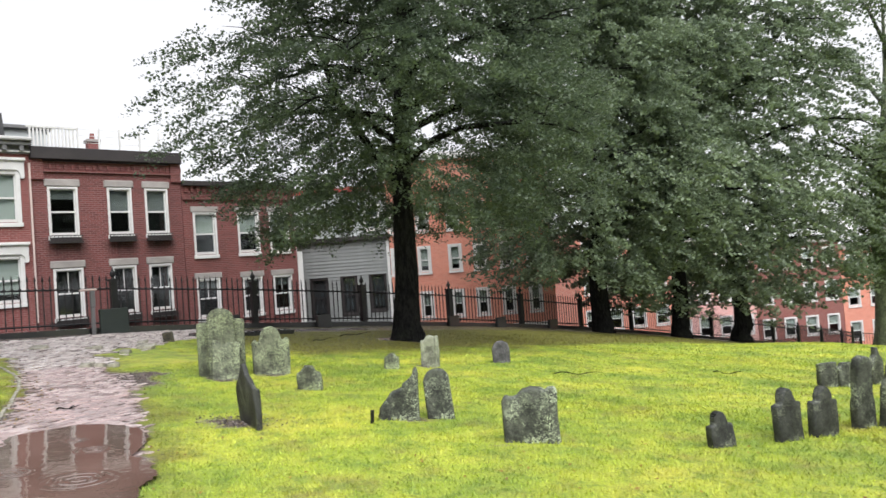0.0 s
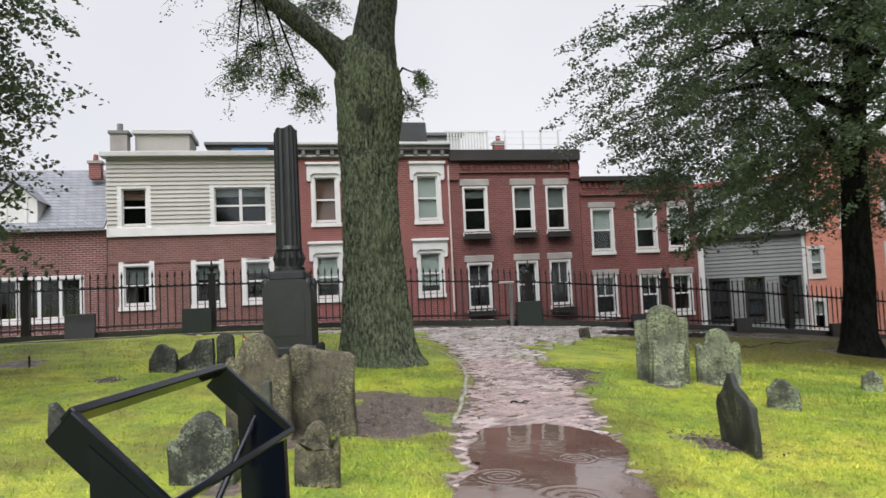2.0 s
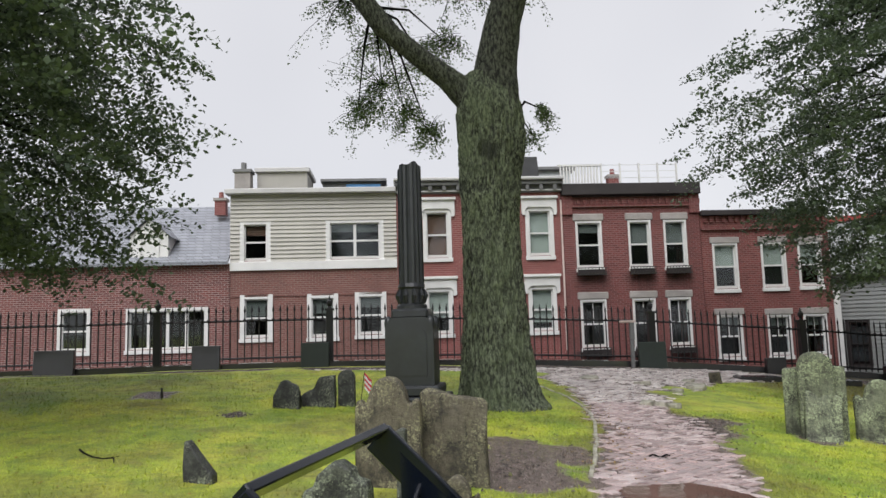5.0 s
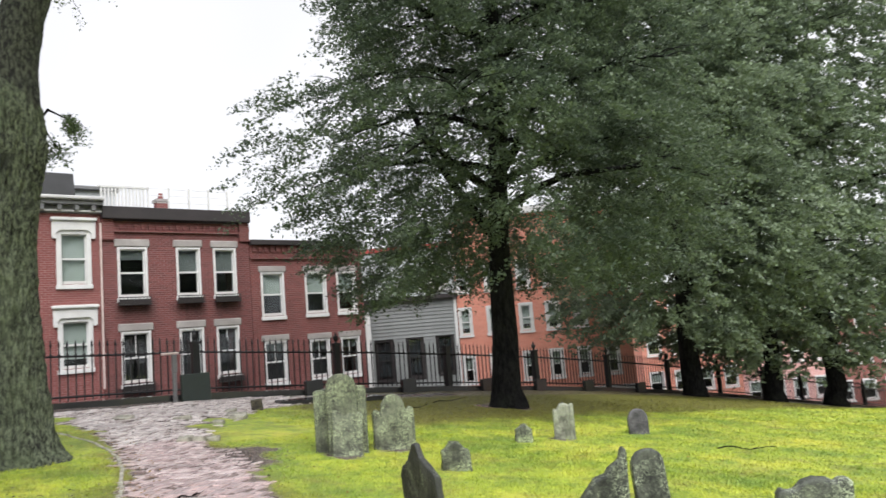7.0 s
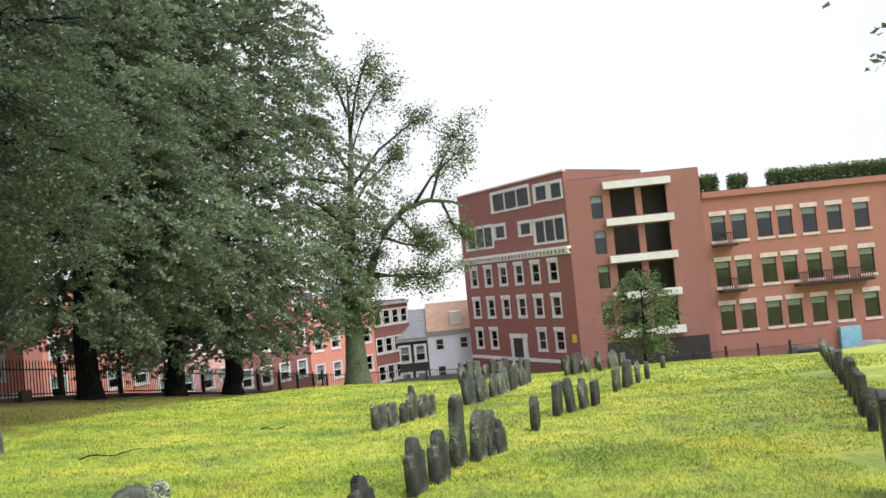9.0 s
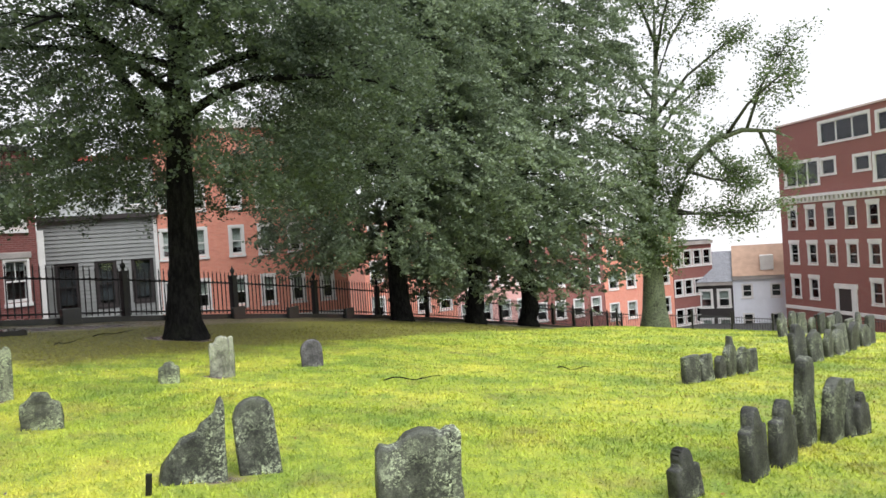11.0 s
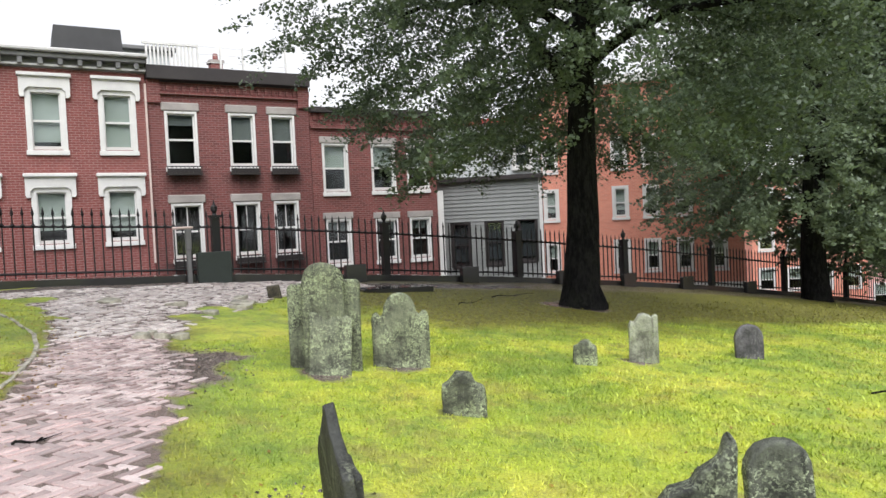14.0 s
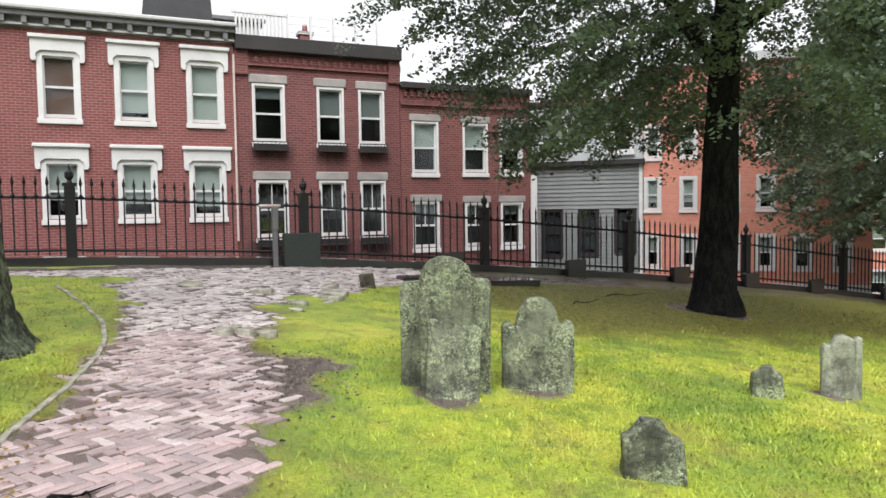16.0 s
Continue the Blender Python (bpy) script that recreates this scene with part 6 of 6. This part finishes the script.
    part("burl", bm, M_BARK_GREEN, wt_tree, "knotty burl", smooth=True)
rngw = random.Random(12)
wood, tips = bmesh.new(), []
HANG = [(-2.3, 5.45, 0.5, 0.9), (-1.9, 5.9, 0.6, 1.0), (-1.5, 5.35, 0.45, 0.8), (-1.95, 6.7, 0.6, 1.1), (-1.1, 4.95, 0.35, 0.7), (-1.2, 6.3, 0.45, 1.0), (-0.85, 6.7, 0.5, 1.2), (0.72, 5.2, 0.24, 0.5), (0.55, 4.75, 0.15, 0.4), (-2.6, 7.4, 0.7, 1.0), (-0.6, 7.6, 0.7, 1.0), (0.4, 7.9, 0.8, 1.0), (1.2, 8.6, 0.8, 1.0), (-1.6, 8.4, 0.9, 1.0), (-3.4, 8.6, 0.8, 1.0)]
for r, z, s, bk in HANG:
    c = wp(r, z, bk)
    root = wp(-1.9, 6.8) if r < -0.7 else wp(0.2, 6.5) if z > 6 else wp(0.15, 4.8)
    tube(wood, [root, root.lerp(c, 0.5) + Vector((0, 0, 0.25)), c], [0.03, 0.02, 0.006], 5, cap=False)
    for j in range(int(26 * s / 0.5)):
        q = c + Vector((rngw.gauss(0, 1), rngw.gauss(0, 1), rngw.gauss(0, 0.8))) * s * 0.6
        tube(wood, [c, c.lerp(q, 0.6) + Vector((0, 0, 0.05)), q], [0.006, 0.005, 0.003], 3, cap=False)
        tips.append((c.lerp(q, 0.35), q - Vector((0, 0, 0.16))))
tagged(part("fine_branchwork", wood, M_BARK_DARK, wt_tree), kind="stuff")
# unseen upper crown, added to shade the lawn below
for j in range(620):
    a, r = rngw.uniform(0, 2 * math.pi), 6.0 * rngw.random() ** 0.5
    c = Vector((2.2 + r * math.cos(a), r * math.sin(a), rngw.uniform(9.2, 12.5) - wz))
    tips.append((c, c + Vector((rngw.uniform(-0.6, 0.6), rngw.uniform(-0.6, 0.6), -0.4))))
nw = np.random.default_rng(12)
A, Q = np.array([p for p, _ in tips]), np.array([q for _, q in tips])
L = (A[:, None] + (Q - A)[:, None] * nw.uniform(0, 1.1, (len(tips), 64, 1)) + nw.normal(size=(len(tips), 64, 3)) * np.where(Q[:, 2] > 8.0, 0.22, 0.05)[:, None, None]).reshape(-1, 3)
leaves("crown", L, nw.uniform(0.6, 1.3, len(L)) * np.where(L[:, 2] > 8.0, 0.12, 0.042), M_LEAF_LIGHT, wt_tree, 12, 0.3, "feathery light green leaves, unseen upper ones added for shade")

# ---- kerb, path bricks, puddle ----
EDGE = [(-8.1, 2.36), (-9.0, 2.80), (-9.8, 3.17), (-10.75, 3.57), (-11.6, 3.86), (-12.4, 4.02), (-12.9, 4.08), (-13.8, 4.02), (-14.7, 3.92), (-15.5, 3.84)]
kerb = thing("kerb", pose(0, 0, 0), "low pale stone edging along the brick path", "kerb", kind="structure")
rk = random.Random(31)
for (ax, ay), (bx, by) in zip(EDGE, EDGE[1:]):
    L, r = math.hypot(bx - ax, by - ay), math.degrees(math.atan2(by - ay, bx - ax))
    count = 2 if L > 0.8 else 1
    for k in range(count):
        px, py = ax + (bx - ax) * k / count, ay + (by - ay) * k / count
        ex, ey = ax + (bx - ax) * (k + 1) / count, ay + (by - ay) * (k + 1) / count
        za, zb = surface(px, py), surface(ex, ey)
        l = L / count * rk.uniform(0.93, 0.99)
        m = pose(px + rk.gauss(0, 0.006), py + rk.gauss(0, 0.008), za + rk.gauss(0, 0.004), rk.gauss(0, 2), -math.degrees(math.atan2(zb - za, L / count)) + rk.gauss(0, 0.5), r + rk.gauss(0, 1.2))
        bm = boxed(0.004, -0.022, -0.08, l, 0.022, 0.014, bevel=0.006)
        bmesh.ops.subdivide_edges(bm, edges=[e for e in bm.edges if e.calc_length() > 0.2], cuts=4)
        for v in bm.verts:
            v.co += noise.noise_vector(v.co * 9 + Vector((px * 3, py * 3, 0))) * 0.004
        part("edging_stone", bm, M_KERB, kerb, m=m)

pave = thing("pavement", pose(0, 0, 0), "wet herringbone brick path, uneven and worn", "path", kind="structure")
bm = bmesh.new()
box(bm, -0.0905, -0.0283, -0.03, 0.0905, 0.0283, 0.009, bevel=0.004)
brick_me = mesh_of("brick", bm, M_PAVER)
tri = [(v.co.copy()) for v in brick_me.vertices]
polys = [tuple(p.vertices) for p in brick_me.polygons]
PUDDLE = [(-7.2, 2.85, 0.62), (-5.9, 2.2, 0.62), (-4.4, 1.5, 0.55)]
rb = random.Random(2)
jv, jf, pv, pf, made = [], [], [], [], 0
for i in range(-236, 160):
    for j in range(-228, 228):
        k = (i - j) % 6
        if k not in (0, 3):
            continue
        u, v = ((i + 1.5) * 0.0615, (j + 0.5) * 0.0615) if k == 0 else ((i + 0.5) * 0.0615, (j - 0.5) * 0.0615)
        turn = radians(-22 + 45)
        x = -6.0 + u * math.cos(turn) - v * math.sin(turn)
        y = 2.2 + u * math.sin(turn) + v * math.cos(turn)
        if not (-16.9 < x < 3.4 and -3.0 < y < 10.5):
            continue
        d = path_edge(x, y)
        plaza = x < -12.5
        if d > 0.02 - 0.30 * rb.random() ** 2 or rb.random() < (0.08 if plaza else 0.015) or 0.10 * rb.random() + noise.noise(Vector((x * 2.3, y * 2.3, 6))) > 0.74:
            continue
        z = surface(x, y)
        loose = 2.0 if plaza else 1.0
        m = pose(x, y, z - 0.002 + rb.gauss(0.0, 0.003) * loose, rb.gauss(0, 1.3) * loose, rb.gauss(0, 1.3) * loose, math.degrees(turn) + (0 if k == 0 else 90) + rb.gauss(0, 2.2) * loose)
        if -9.4 < x < -8.2 and made < 300:
            shared("brick", brick_me, pave, m)
            made += 1
        else:
            into_v, into_f = (pv, pf) if plaza else (jv, jf)
            o = len(into_v)
            into_v += [tuple(m @ c) for c in tri]
            into_f += [tuple(o + q for q in p) for p in polys]
for nm, vv, ff, mt, lb in (("brick_field", jv, jf, M_PAVER2, "further worn path bricks"), ("paving_field", pv, pf, M_PAVER3, "pale broken paving by the railing, sky glare in its colour")):
    me = bpy.data.meshes.new(nm)
    me.from_pydata(vv, [], ff)
    me.materials.append(mt)
    ob = new(nm, me)
    ob.parent = pave
    tagged(ob, lb, kind="stuff")

# loose stones torn out of the paving
rl = random.Random(44)
for x, y, w, d, h, tilt in ((-12.19, 5.03, 0.17, 0.13, 0.07, 12), (-12.12, 5.24, 0.16, 0.12, 0.07, -8), (-12.10, 5.43, 0.22, 0.14, 0.06, 7), (-12.35, 5.2, 0.14, 0.09, 0.06, 16), (-14.91, 7.92, 0.24, 0.06, 0.205, 6), (-14.32, 7.1, 0.36, 0.22, 0.05, 9), (-14.0, 6.95, 0.3, 0.2, 0.05, -7),
                           (-13.6, 6.35, 0.2, 0.12, 0.06, 10), (-14.6, 6.2, 0.3, 0.2, 0.05, -6), (-15.2, 5.4, 0.34, 0.2, 0.05, 7), (-14.9, 7.3, 0.26, 0.16, 0.05, 11)):
    bm = boxed(-w / 2, -d / 2, -0.05, w / 2, d / 2, h, bevel=0.012)
    for v in bm.verts:
        v.co += noise.noise_vector(v.co * 9 + Vector((x, y, 0))) * 0.022
    ob = new("loose_stone", mesh_of("loose_stone", bm, M_KERB if h < 0.2 else M_BROWNSTONE))
    ob.matrix_basis = pose(x, y, surface(x, y), tilt, rl.uniform(-6, 6), rl.uniform(20, 60))
    tagged(ob, "loose pale paving stone lying tilted by the path" if h < 0.2 else "brown upright stone edge at the worn paving", "stone", "loose stones")

# puddle lying over the worn part of the path
bm = bmesh.new()
cells = {}
for i in range(276):
    for j in range(160):
        x, y = -9.3 + i * 0.025, 0.6 + j * 0.025
        if chain(x, y, PUDDLE) + 0.16 * noise.noise(Vector((x * 1.6, y * 1.6, 1))) + 0.07 * noise.noise(Vector((x * 5, y * 5, 2))) < -0.05:
            cells[i, j] = (x, y)
vert = {}


def wv(i, j):
    if (i, j) not in vert:
        x, y = -9.3 + i * 0.025, 0.6 + j * 0.025
        vert[i, j] = bm.verts.new((x, y, poly(-6.2, 2.3) + 0.034 + (poly(x, y) - poly(-6.2, 2.3)) * 0.98))
    return vert[i, j]


for (i, j) in cells:
    bm.faces.new((wv(i, j), wv(i + 1, j), wv(i + 1, j + 1), wv(i, j + 1)))
ob = new("puddle", mesh_of("puddle", bm, M_WATER, smooth=True))
tagged(ob, "shallow muddy rain puddle over the brick path", "puddle", kind="structure")


# ---- grass and fallen twigs ----
def blades(name, count, x0, x1, y0, y1, tall, wide, seed, label):
    rng = np.random.default_rng(seed)
    X, Y = rng.uniform(x0, x1, count), rng.uniform(y0, y1, count)
    Lit = np.array([litter_shade(x, y) for x, y in zip(X, Y)])
    keep = np.array([fence_side(x, y) < -0.3 and bare(x, y) + 0.5 * rng.random() < 0.62 and q * 0.75 < rng.random() for x, y, q in zip(X, Y, Lit)])
    X, Y = X[keep], Y[keep]
    n = len(X)
    Z = np.array([surface(x, y) for x, y in zip(X, Y)]) - 0.004
    a = rng.uniform(0, 2 * np.pi, n)
    hgt = tall * rng.uniform(0.4, 1.25, n)
    base = np.stack([X, Y, Z], 1)
    side = np.stack([np.cos(a), np.sin(a), np.zeros(n)], 1) * (wide * rng.uniform(0.6, 1.3, n))[:, None]
    lean = np.stack([rng.normal(0, 0.55, n) * hgt, rng.normal(0, 0.55, n) * hgt, hgt], 1)
    co = np.stack([base - side, base + side, base + lean], 1).reshape(-1, 3)
    me = bpy.data.meshes.new(name)
    me.vertices.add(n * 3)
    me.vertices.foreach_set("co", co.ravel())
    me.loops.add(n * 3)
    me.loops.foreach_set("vertex_index", np.arange(n * 3))
    me.polygons.add(n)
    me.polygons.foreach_set("loop_start", np.arange(n) * 3)
    me.update(calc_edges=True)
    wear_shade = me.attributes.new("wear_shade", "FLOAT_COLOR", "POINT")
    vals = np.zeros((n * 3, 4), dtype=np.float32)
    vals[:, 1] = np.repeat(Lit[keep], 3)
    vals[:, 3] = 1.0
    wear_shade.data.foreach_set("color", vals.ravel())
    me.materials.append(M_BLADE)
    return tagged(new(name, me), label, "grass", kind="stuff")


blades("grass", 170000, -11.8, 1.5, 1.0, 8.5, 0.036, 0.005, 21, "short wet bright green lawn grass")
blades("grass", 60000, -13.0, -3.5, -3.5, 3.2, 0.036, 0.005, 22, "short wet lawn grass round the stones")
blades("grass", 110000, -15.5, 5.0, 7.2, 17.0, 0.04, 0.009, 23, "lawn grass on the slope below the stones")
blades("grass", 60000, -13.0, 9.0, 15.5, 30.0, 0.05, 0.016, 24, "far lawn grass on the brow")
blades("grass", 20000, -16.5, -11.0, -6.0, 4.5, 0.04, 0.006, 25, "lawn grass by the monument")

for x, y, L, r in ((-6.6, 10.2, 0.75, 20), (-4.9, 12.6, 0.5, 5), (-8.9, 3.35, 0.2, 60), (-13.4, 10.6, 0.7, 100), (-14.2, 12.1, 0.9, 70), (-9.6, -2.2, 1.1, 30)):
    bm = bmesh.new()
    pts = [Vector((L * f, 0.05 * math.sin(f * 7 + x), 0.012 + 0.02 * math.sin(f * 9))) for f in np.linspace(0, 1, 8)]
    tube(bm, pts, [0.011 * (1 - 0.6 * f) for f in np.linspace(0, 1, 8)], 5)
    tube(bm, [pts[4], pts[4] + Vector((0.12, 0.1, 0.02))], [0.006, 0.002], 4)
    ob = new("fallen_twig", mesh_of("fallen_twig", bm, M_BARK_DARK))
    ob.matrix_basis = pose(x, y, surface(x, y), 0, 0, r)
    tagged(ob, "thin dark fallen twig on the grass", "twig", "fallen twigs")

# ---- roof things of the row ----
ch = thing("chimney", ROW @ pose(-12.15, 1.2, 6.6), "grey brick chimney with metal cap beside the clapboard house", "chimney")
part("stack", boxed(-0.28, -0.28, 0, 0.28, 0.28, 1.1), M_LINTEL, ch)
part("crown", boxed(-0.34, -0.34, 1.1, 0.34, 0.34, 1.2), M_CORNICE, ch)
bm = bmesh.new()
tube(bm, [(0, 0, 1.2), (0, 0, 1.5)], [0.1, 0.1], 10)
part("flue", bm, M_CORNICE, ch)
for s0, z, h in ((-13.2, 6.3, 0.55), (2.05, 6.3, 1.25)):
    c = thing("chimney", ROW @ pose(s0, 2.2, z), "small red brick chimney with a pot", "chimney")
    part("stack", boxed(-0.2, -0.2, 0, 0.2, 0.2, h), M_BRICK_RED, c)
    part("crown", boxed(-0.25, -0.25, h, 0.25, 0.25, h + 0.1), M_LINTEL, c)
    bm = bmesh.new()
    tube(bm, [(0, 0, h + 0.1), (0, 0, h + 0.35)], [0.1, 0.08], 10)
    part("pot", bm, M_BRICK_RED, c)
bulk = thing("roof_bulkhead", ROW @ pose(-11.7, 1.4, 6.62), "beige clapboard roof bulkhead with white eave", "roof bulkhead")
part("wall", boxed(0, 0, 0, 1.85, 2.0, 1.15), M_SIDING, bulk)
part("eave", boxed(-0.08, -0.12, 1.15, 1.95, 2.1, 1.32, bevel=0.02), M_EAVE, bulk)
hut = thing("roof_hut", ROW @ pose(-9.4, 3.0, 6.75), "low grey roof hut with a blue tarpaulin", "roof hut")
part("wall", boxed(0, 0, 0, 2.3, 2.0, 0.95), M_CORNICE, hut)
part("tarpaulin", boxed(0.9, -0.06, 0.35, 2.25, -0.01, 0.85), M_TARP, hut, "blue tarpaulin")
part("roof", boxed(-0.1, -0.2, 0.95, 2.5, 2.1, 1.05), M_CORNICE, hut)
ph = thing("roof_penthouse", ROW @ pose(-3.0, 2.4, 6.95), "black-clad roof penthouse with sloping side", "roof penthouse")
bm = bmesh.new()
vs = [bm.verts.new(p) for p in ((0, 0, 0), (2.2, 0, 0), (2.2, 2, 0), (0, 2, 0), (0.15, 0, 1.55), (2.1, 0, 1.55), (2.1, 2, 1.55), (0.15, 2, 1.55))]
for q in ((3, 2, 1, 0), (4, 5, 6, 7), (0, 1, 5, 4), (1, 2, 6, 5), (2, 3, 7, 6), (3, 0, 4, 7)):
    bm.faces.new([vs[i] for i in q])
part("cladding", bm, M_TAR, ph)
pd = thing("roof_pavilion", ROW @ pose(-0.5, 4.6, 6.4), "pale roof pavilion with a low roof", "roof pavilion")
part("wall", boxed(-0.6, 0, 0, 1.5, 2.4, 2.0), M_MANSARD, pd)
part("roof", boxed(-0.8, -0.2, 2.0, 1.7, 2.6, 2.16, bevel=0.03), M_CORNICE, pd)
deck = thing("deck_railing", ROW @ pose(-0.55, 0.5, 6.85), "white roof deck railing with thin balusters", "railing")
bal = mesh_of("baluster", boxed(-0.03, -0.022, 0.05, 0.03, 0.022, 0.82), M_WHITE)
for i in range(13):
    shared("baluster", bal, deck, pose(0.12 + i * 0.115, 0, 0))
part("rail", boxed(0, -0.04, 0.8, 1.65, 0.04, 0.87), M_WHITE, deck)
part("bottom_rail", boxed(0, -0.03, 0.04, 1.65, 0.03, 0.09), M_WHITE, deck)
for i in range(5):
    part("post", boxed(1.65 + i * 0.72 - 0.03, -0.03, 0, 1.65 + i * 0.72 + 0.03, 0.03, 0.9), M_WHITE, deck)
for z in (0.35, 0.6, 0.84):
    part("wire", boxed(1.65, -0.008, z - 0.008, 4.55, 0.008, z + 0.008), M_WHITE, deck)
do = thing("roof_dormer", ROW @ pose(-15.8, 0.05, 4.35), "white gabled dormer with slate cheeks on the slate roof", "dormer")
bm = bmesh.new()
vs = [bm.verts.new(p) for p in ((0, 0, 0), (1.3, 0, 0), (1.3, 0, 0.95), (0.65, 0, 1.5), (0, 0, 0.95), (0, 2.2, 0), (1.3, 2.2, 0), (1.3, 2.2, 0.95), (0.65, 2.2, 1.5), (0, 2.2, 0.95))]
for q in ((0, 1, 2, 3, 4), (5, 9, 8, 7, 6), (0, 5, 6, 1), (1, 6, 7, 2), (4, 9, 5, 0)):
    bm.faces.new([vs[i] for i in q])
part("wall", bm, M_WHITE, do)
bm = bmesh.new()
vs = [bm.verts.new(p) for p in ((-0.15, -0.12, 0.85), (0.65, -0.12, 1.56), (1.45, -0.12, 0.85), (-0.15, 2.3, 0.85), (0.65, 2.3, 1.56), (1.45, 2.3, 0.85))]
bm.faces.new((vs[0], vs[1], vs[4], vs[3]))
bm.faces.new((vs[1], vs[2], vs[5], vs[4]))
part("roof", bm, M_SLATE, do)
window(do, 0.38, 0.92, 0.12, 0.95, 0.08, 0.0)

# roof garden hedge, parked cars
for x, L, h in ((21.0, 1.6, 1.8), (23.6, 1.5, 1.6), (27.0, 12.0, 1.7), (39.5, 8.0, 2.0)):
    rr = np.random.default_rng(int(x * 10))
    hd = thing("hedge", pose(x, 63.0, 6.8), "green roof garden shrub", "shrub")
    n = int(900 * L)
    pts = np.stack([rr.uniform(0, L, n), rr.uniform(0, 1.2, n), rr.uniform(0, 1, n) ** 0.8 * h * rr.uniform(0.7, 1.0, n)], 1)
    leaves("crown", pts, rr.uniform(0.15, 0.3, n), M_LEAF_LIGHT, hd, int(x))


def parked_car(x, y, z, turn, material, label):
    c = thing("car", pose(x, y, z, 0, 0, turn), label, "car")
    prof = [(-2.1, 0.35), (-2.1, 0.8), (-1.9, 0.95), (-1.2, 1.0), (-0.6, 1.4), (0.8, 1.42), (1.5, 1.02), (2.0, 0.9), (2.15, 0.6), (2.15, 0.35)]
    bm = bmesh.new()
    f = bm.faces.new([bm.verts.new((px, -0.85, pz)) for px, pz in prof])
    got = bmesh.ops.extrude_face_region(bm, geom=[f])
    bmesh.ops.translate(bm, vec=(0, 1.7, 0), verts=[v for v in got["geom"] if isinstance(v, bmesh.types.BMVert)])
    bmesh.ops.recalc_face_normals(bm, faces=bm.faces)
    bmesh.ops.bevel(bm, geom=list(bm.edges), offset=0.06, segments=2, affect="EDGES")
    part("body", bm, material, c)
    part("side_window", boxed(-0.95, -0.87, 1.0, 1.05, -0.845, 1.33), M_GRANITE, c)
    for wx0 in (-1.35, 1.35):
        for sy in (-0.8, 0.8):
            w = bmesh.new()
            tube(w, [(wx0, sy - 0.1, 0.33), (wx0, sy + 0.1, 0.33)], [0.33, 0.33], 16)
            part("wheel", w, M_TAR, c)
    return c


parked_car(26.5, 59.5, -8.1, 0, M_TAR, "dark parked car by the brick block")
parked_car(32.5, 59.5, -8.1, 180, M_CARGREY, "silver parked car by the brick block")

# grey service post by the railing
px, py = FENCE_A + FENCE_U * (SPAN * -0.17) + Vector((0.32, 0))
sp = thing("service_post", pose(px, py, ground_z(px, py), 0, 0, 84), "grey metal service post with a pale flat head", "post")
part("column", boxed(-0.04, -0.035, -0.1, 0.04, 0.035, 1.0, bevel=0.01), M_CORNICE, sp)
part("cabinet", boxed(-0.05, -0.06, 0.62, 0.05, 0.02, 1.0, bevel=0.01), M_CORNICE, sp)
part("head", boxed(-0.27, -0.05, 1.0, 0.10, 0.05, 1.05, bevel=0.02), M_PALETRIM, sp)

# fallen leaves on lawn and path
rf2 = np.random.default_rng(77)
n = 1700
fx, fy = rf2.uniform(-16, 1, n), rf2.uniform(-3, 13, n)
ok = np.array([fence_side(x, y) < -0.4 and path_edge(x, y) > -0.05 for x, y in zip(fx, fy)])
fx, fy = fx[ok], fy[ok]
ex = np.array([(EDGE[i % 9][0] + EDGE[i % 9 + 1][0]) / 2 for i in range(500)]) + rf2.normal(0, 0.35, 500)
ey = np.array([(EDGE[i % 9][1] + EDGE[i % 9 + 1][1]) / 2 for i in range(500)]) + rf2.normal(0.18, 0.16, 500)
fx, fy = np.concatenate([fx, ex]), np.concatenate([fy, ey])
fp = np.array([(x, y, surface(x, y) + 0.018) for x, y in zip(fx, fy)])
fallen = leaves("fallen_leaves", fp, rf2.uniform(0.018, 0.042, len(fp)), M_LEAF_FALLEN, None, 78, 2.5, "scattered yellow and brown fallen leaves on the grass")
tagged(fallen, category="leaves")

# gravel and broken brick along the path's edge and in the muddy patches
rg = random.Random(91)
gv, gf = [], []
for i in range(5200):
    if i % 2:
        px, py, r = PATCHES[rg.randrange(6)]
        x, y = px + rg.gauss(0, r * 0.8), py + rg.gauss(0, r * 0.6)
    else:
        x, y = rg.uniform(-16.5, -4), rg.uniform(0.5, 9.5)
        if not -0.25 < path_edge(x, y) < 0.10:
            continue
    size = (0.004 + 0.015 * rg.random() ** 2.5) * (1.6 if x < -12 else 1.0)
    z = surface(x, y) + size * 0.25
    o = len(gv)
    turn = rg.uniform(0, 6.28)
    for k in range(4):
        w = turn + k * 1.5708
        rr = size * rg.uniform(0.7, 1.4)
        gv.append((x + rr * math.cos(w), y + rr * math.sin(w), z + rg.uniform(-0.3, 0.3) * size))
    gv += [(x + rg.uniform(-0.4, 0.4) * size, y + rg.uniform(-0.4, 0.4) * size, z + 0.8 * size)]
    gf += [(o, o + 1, o + 4), (o + 1, o + 2, o + 4), (o + 2, o + 3, o + 4), (o + 3, o, o + 4)]
me = bpy.data.meshes.new("gravel")
me.from_pydata(gv, [], gf)
me.materials.append(M_GRAVEL)
tagged(new("gravel", me), "wet gravel and brick crumbs along the path", "gravel", kind="stuff")
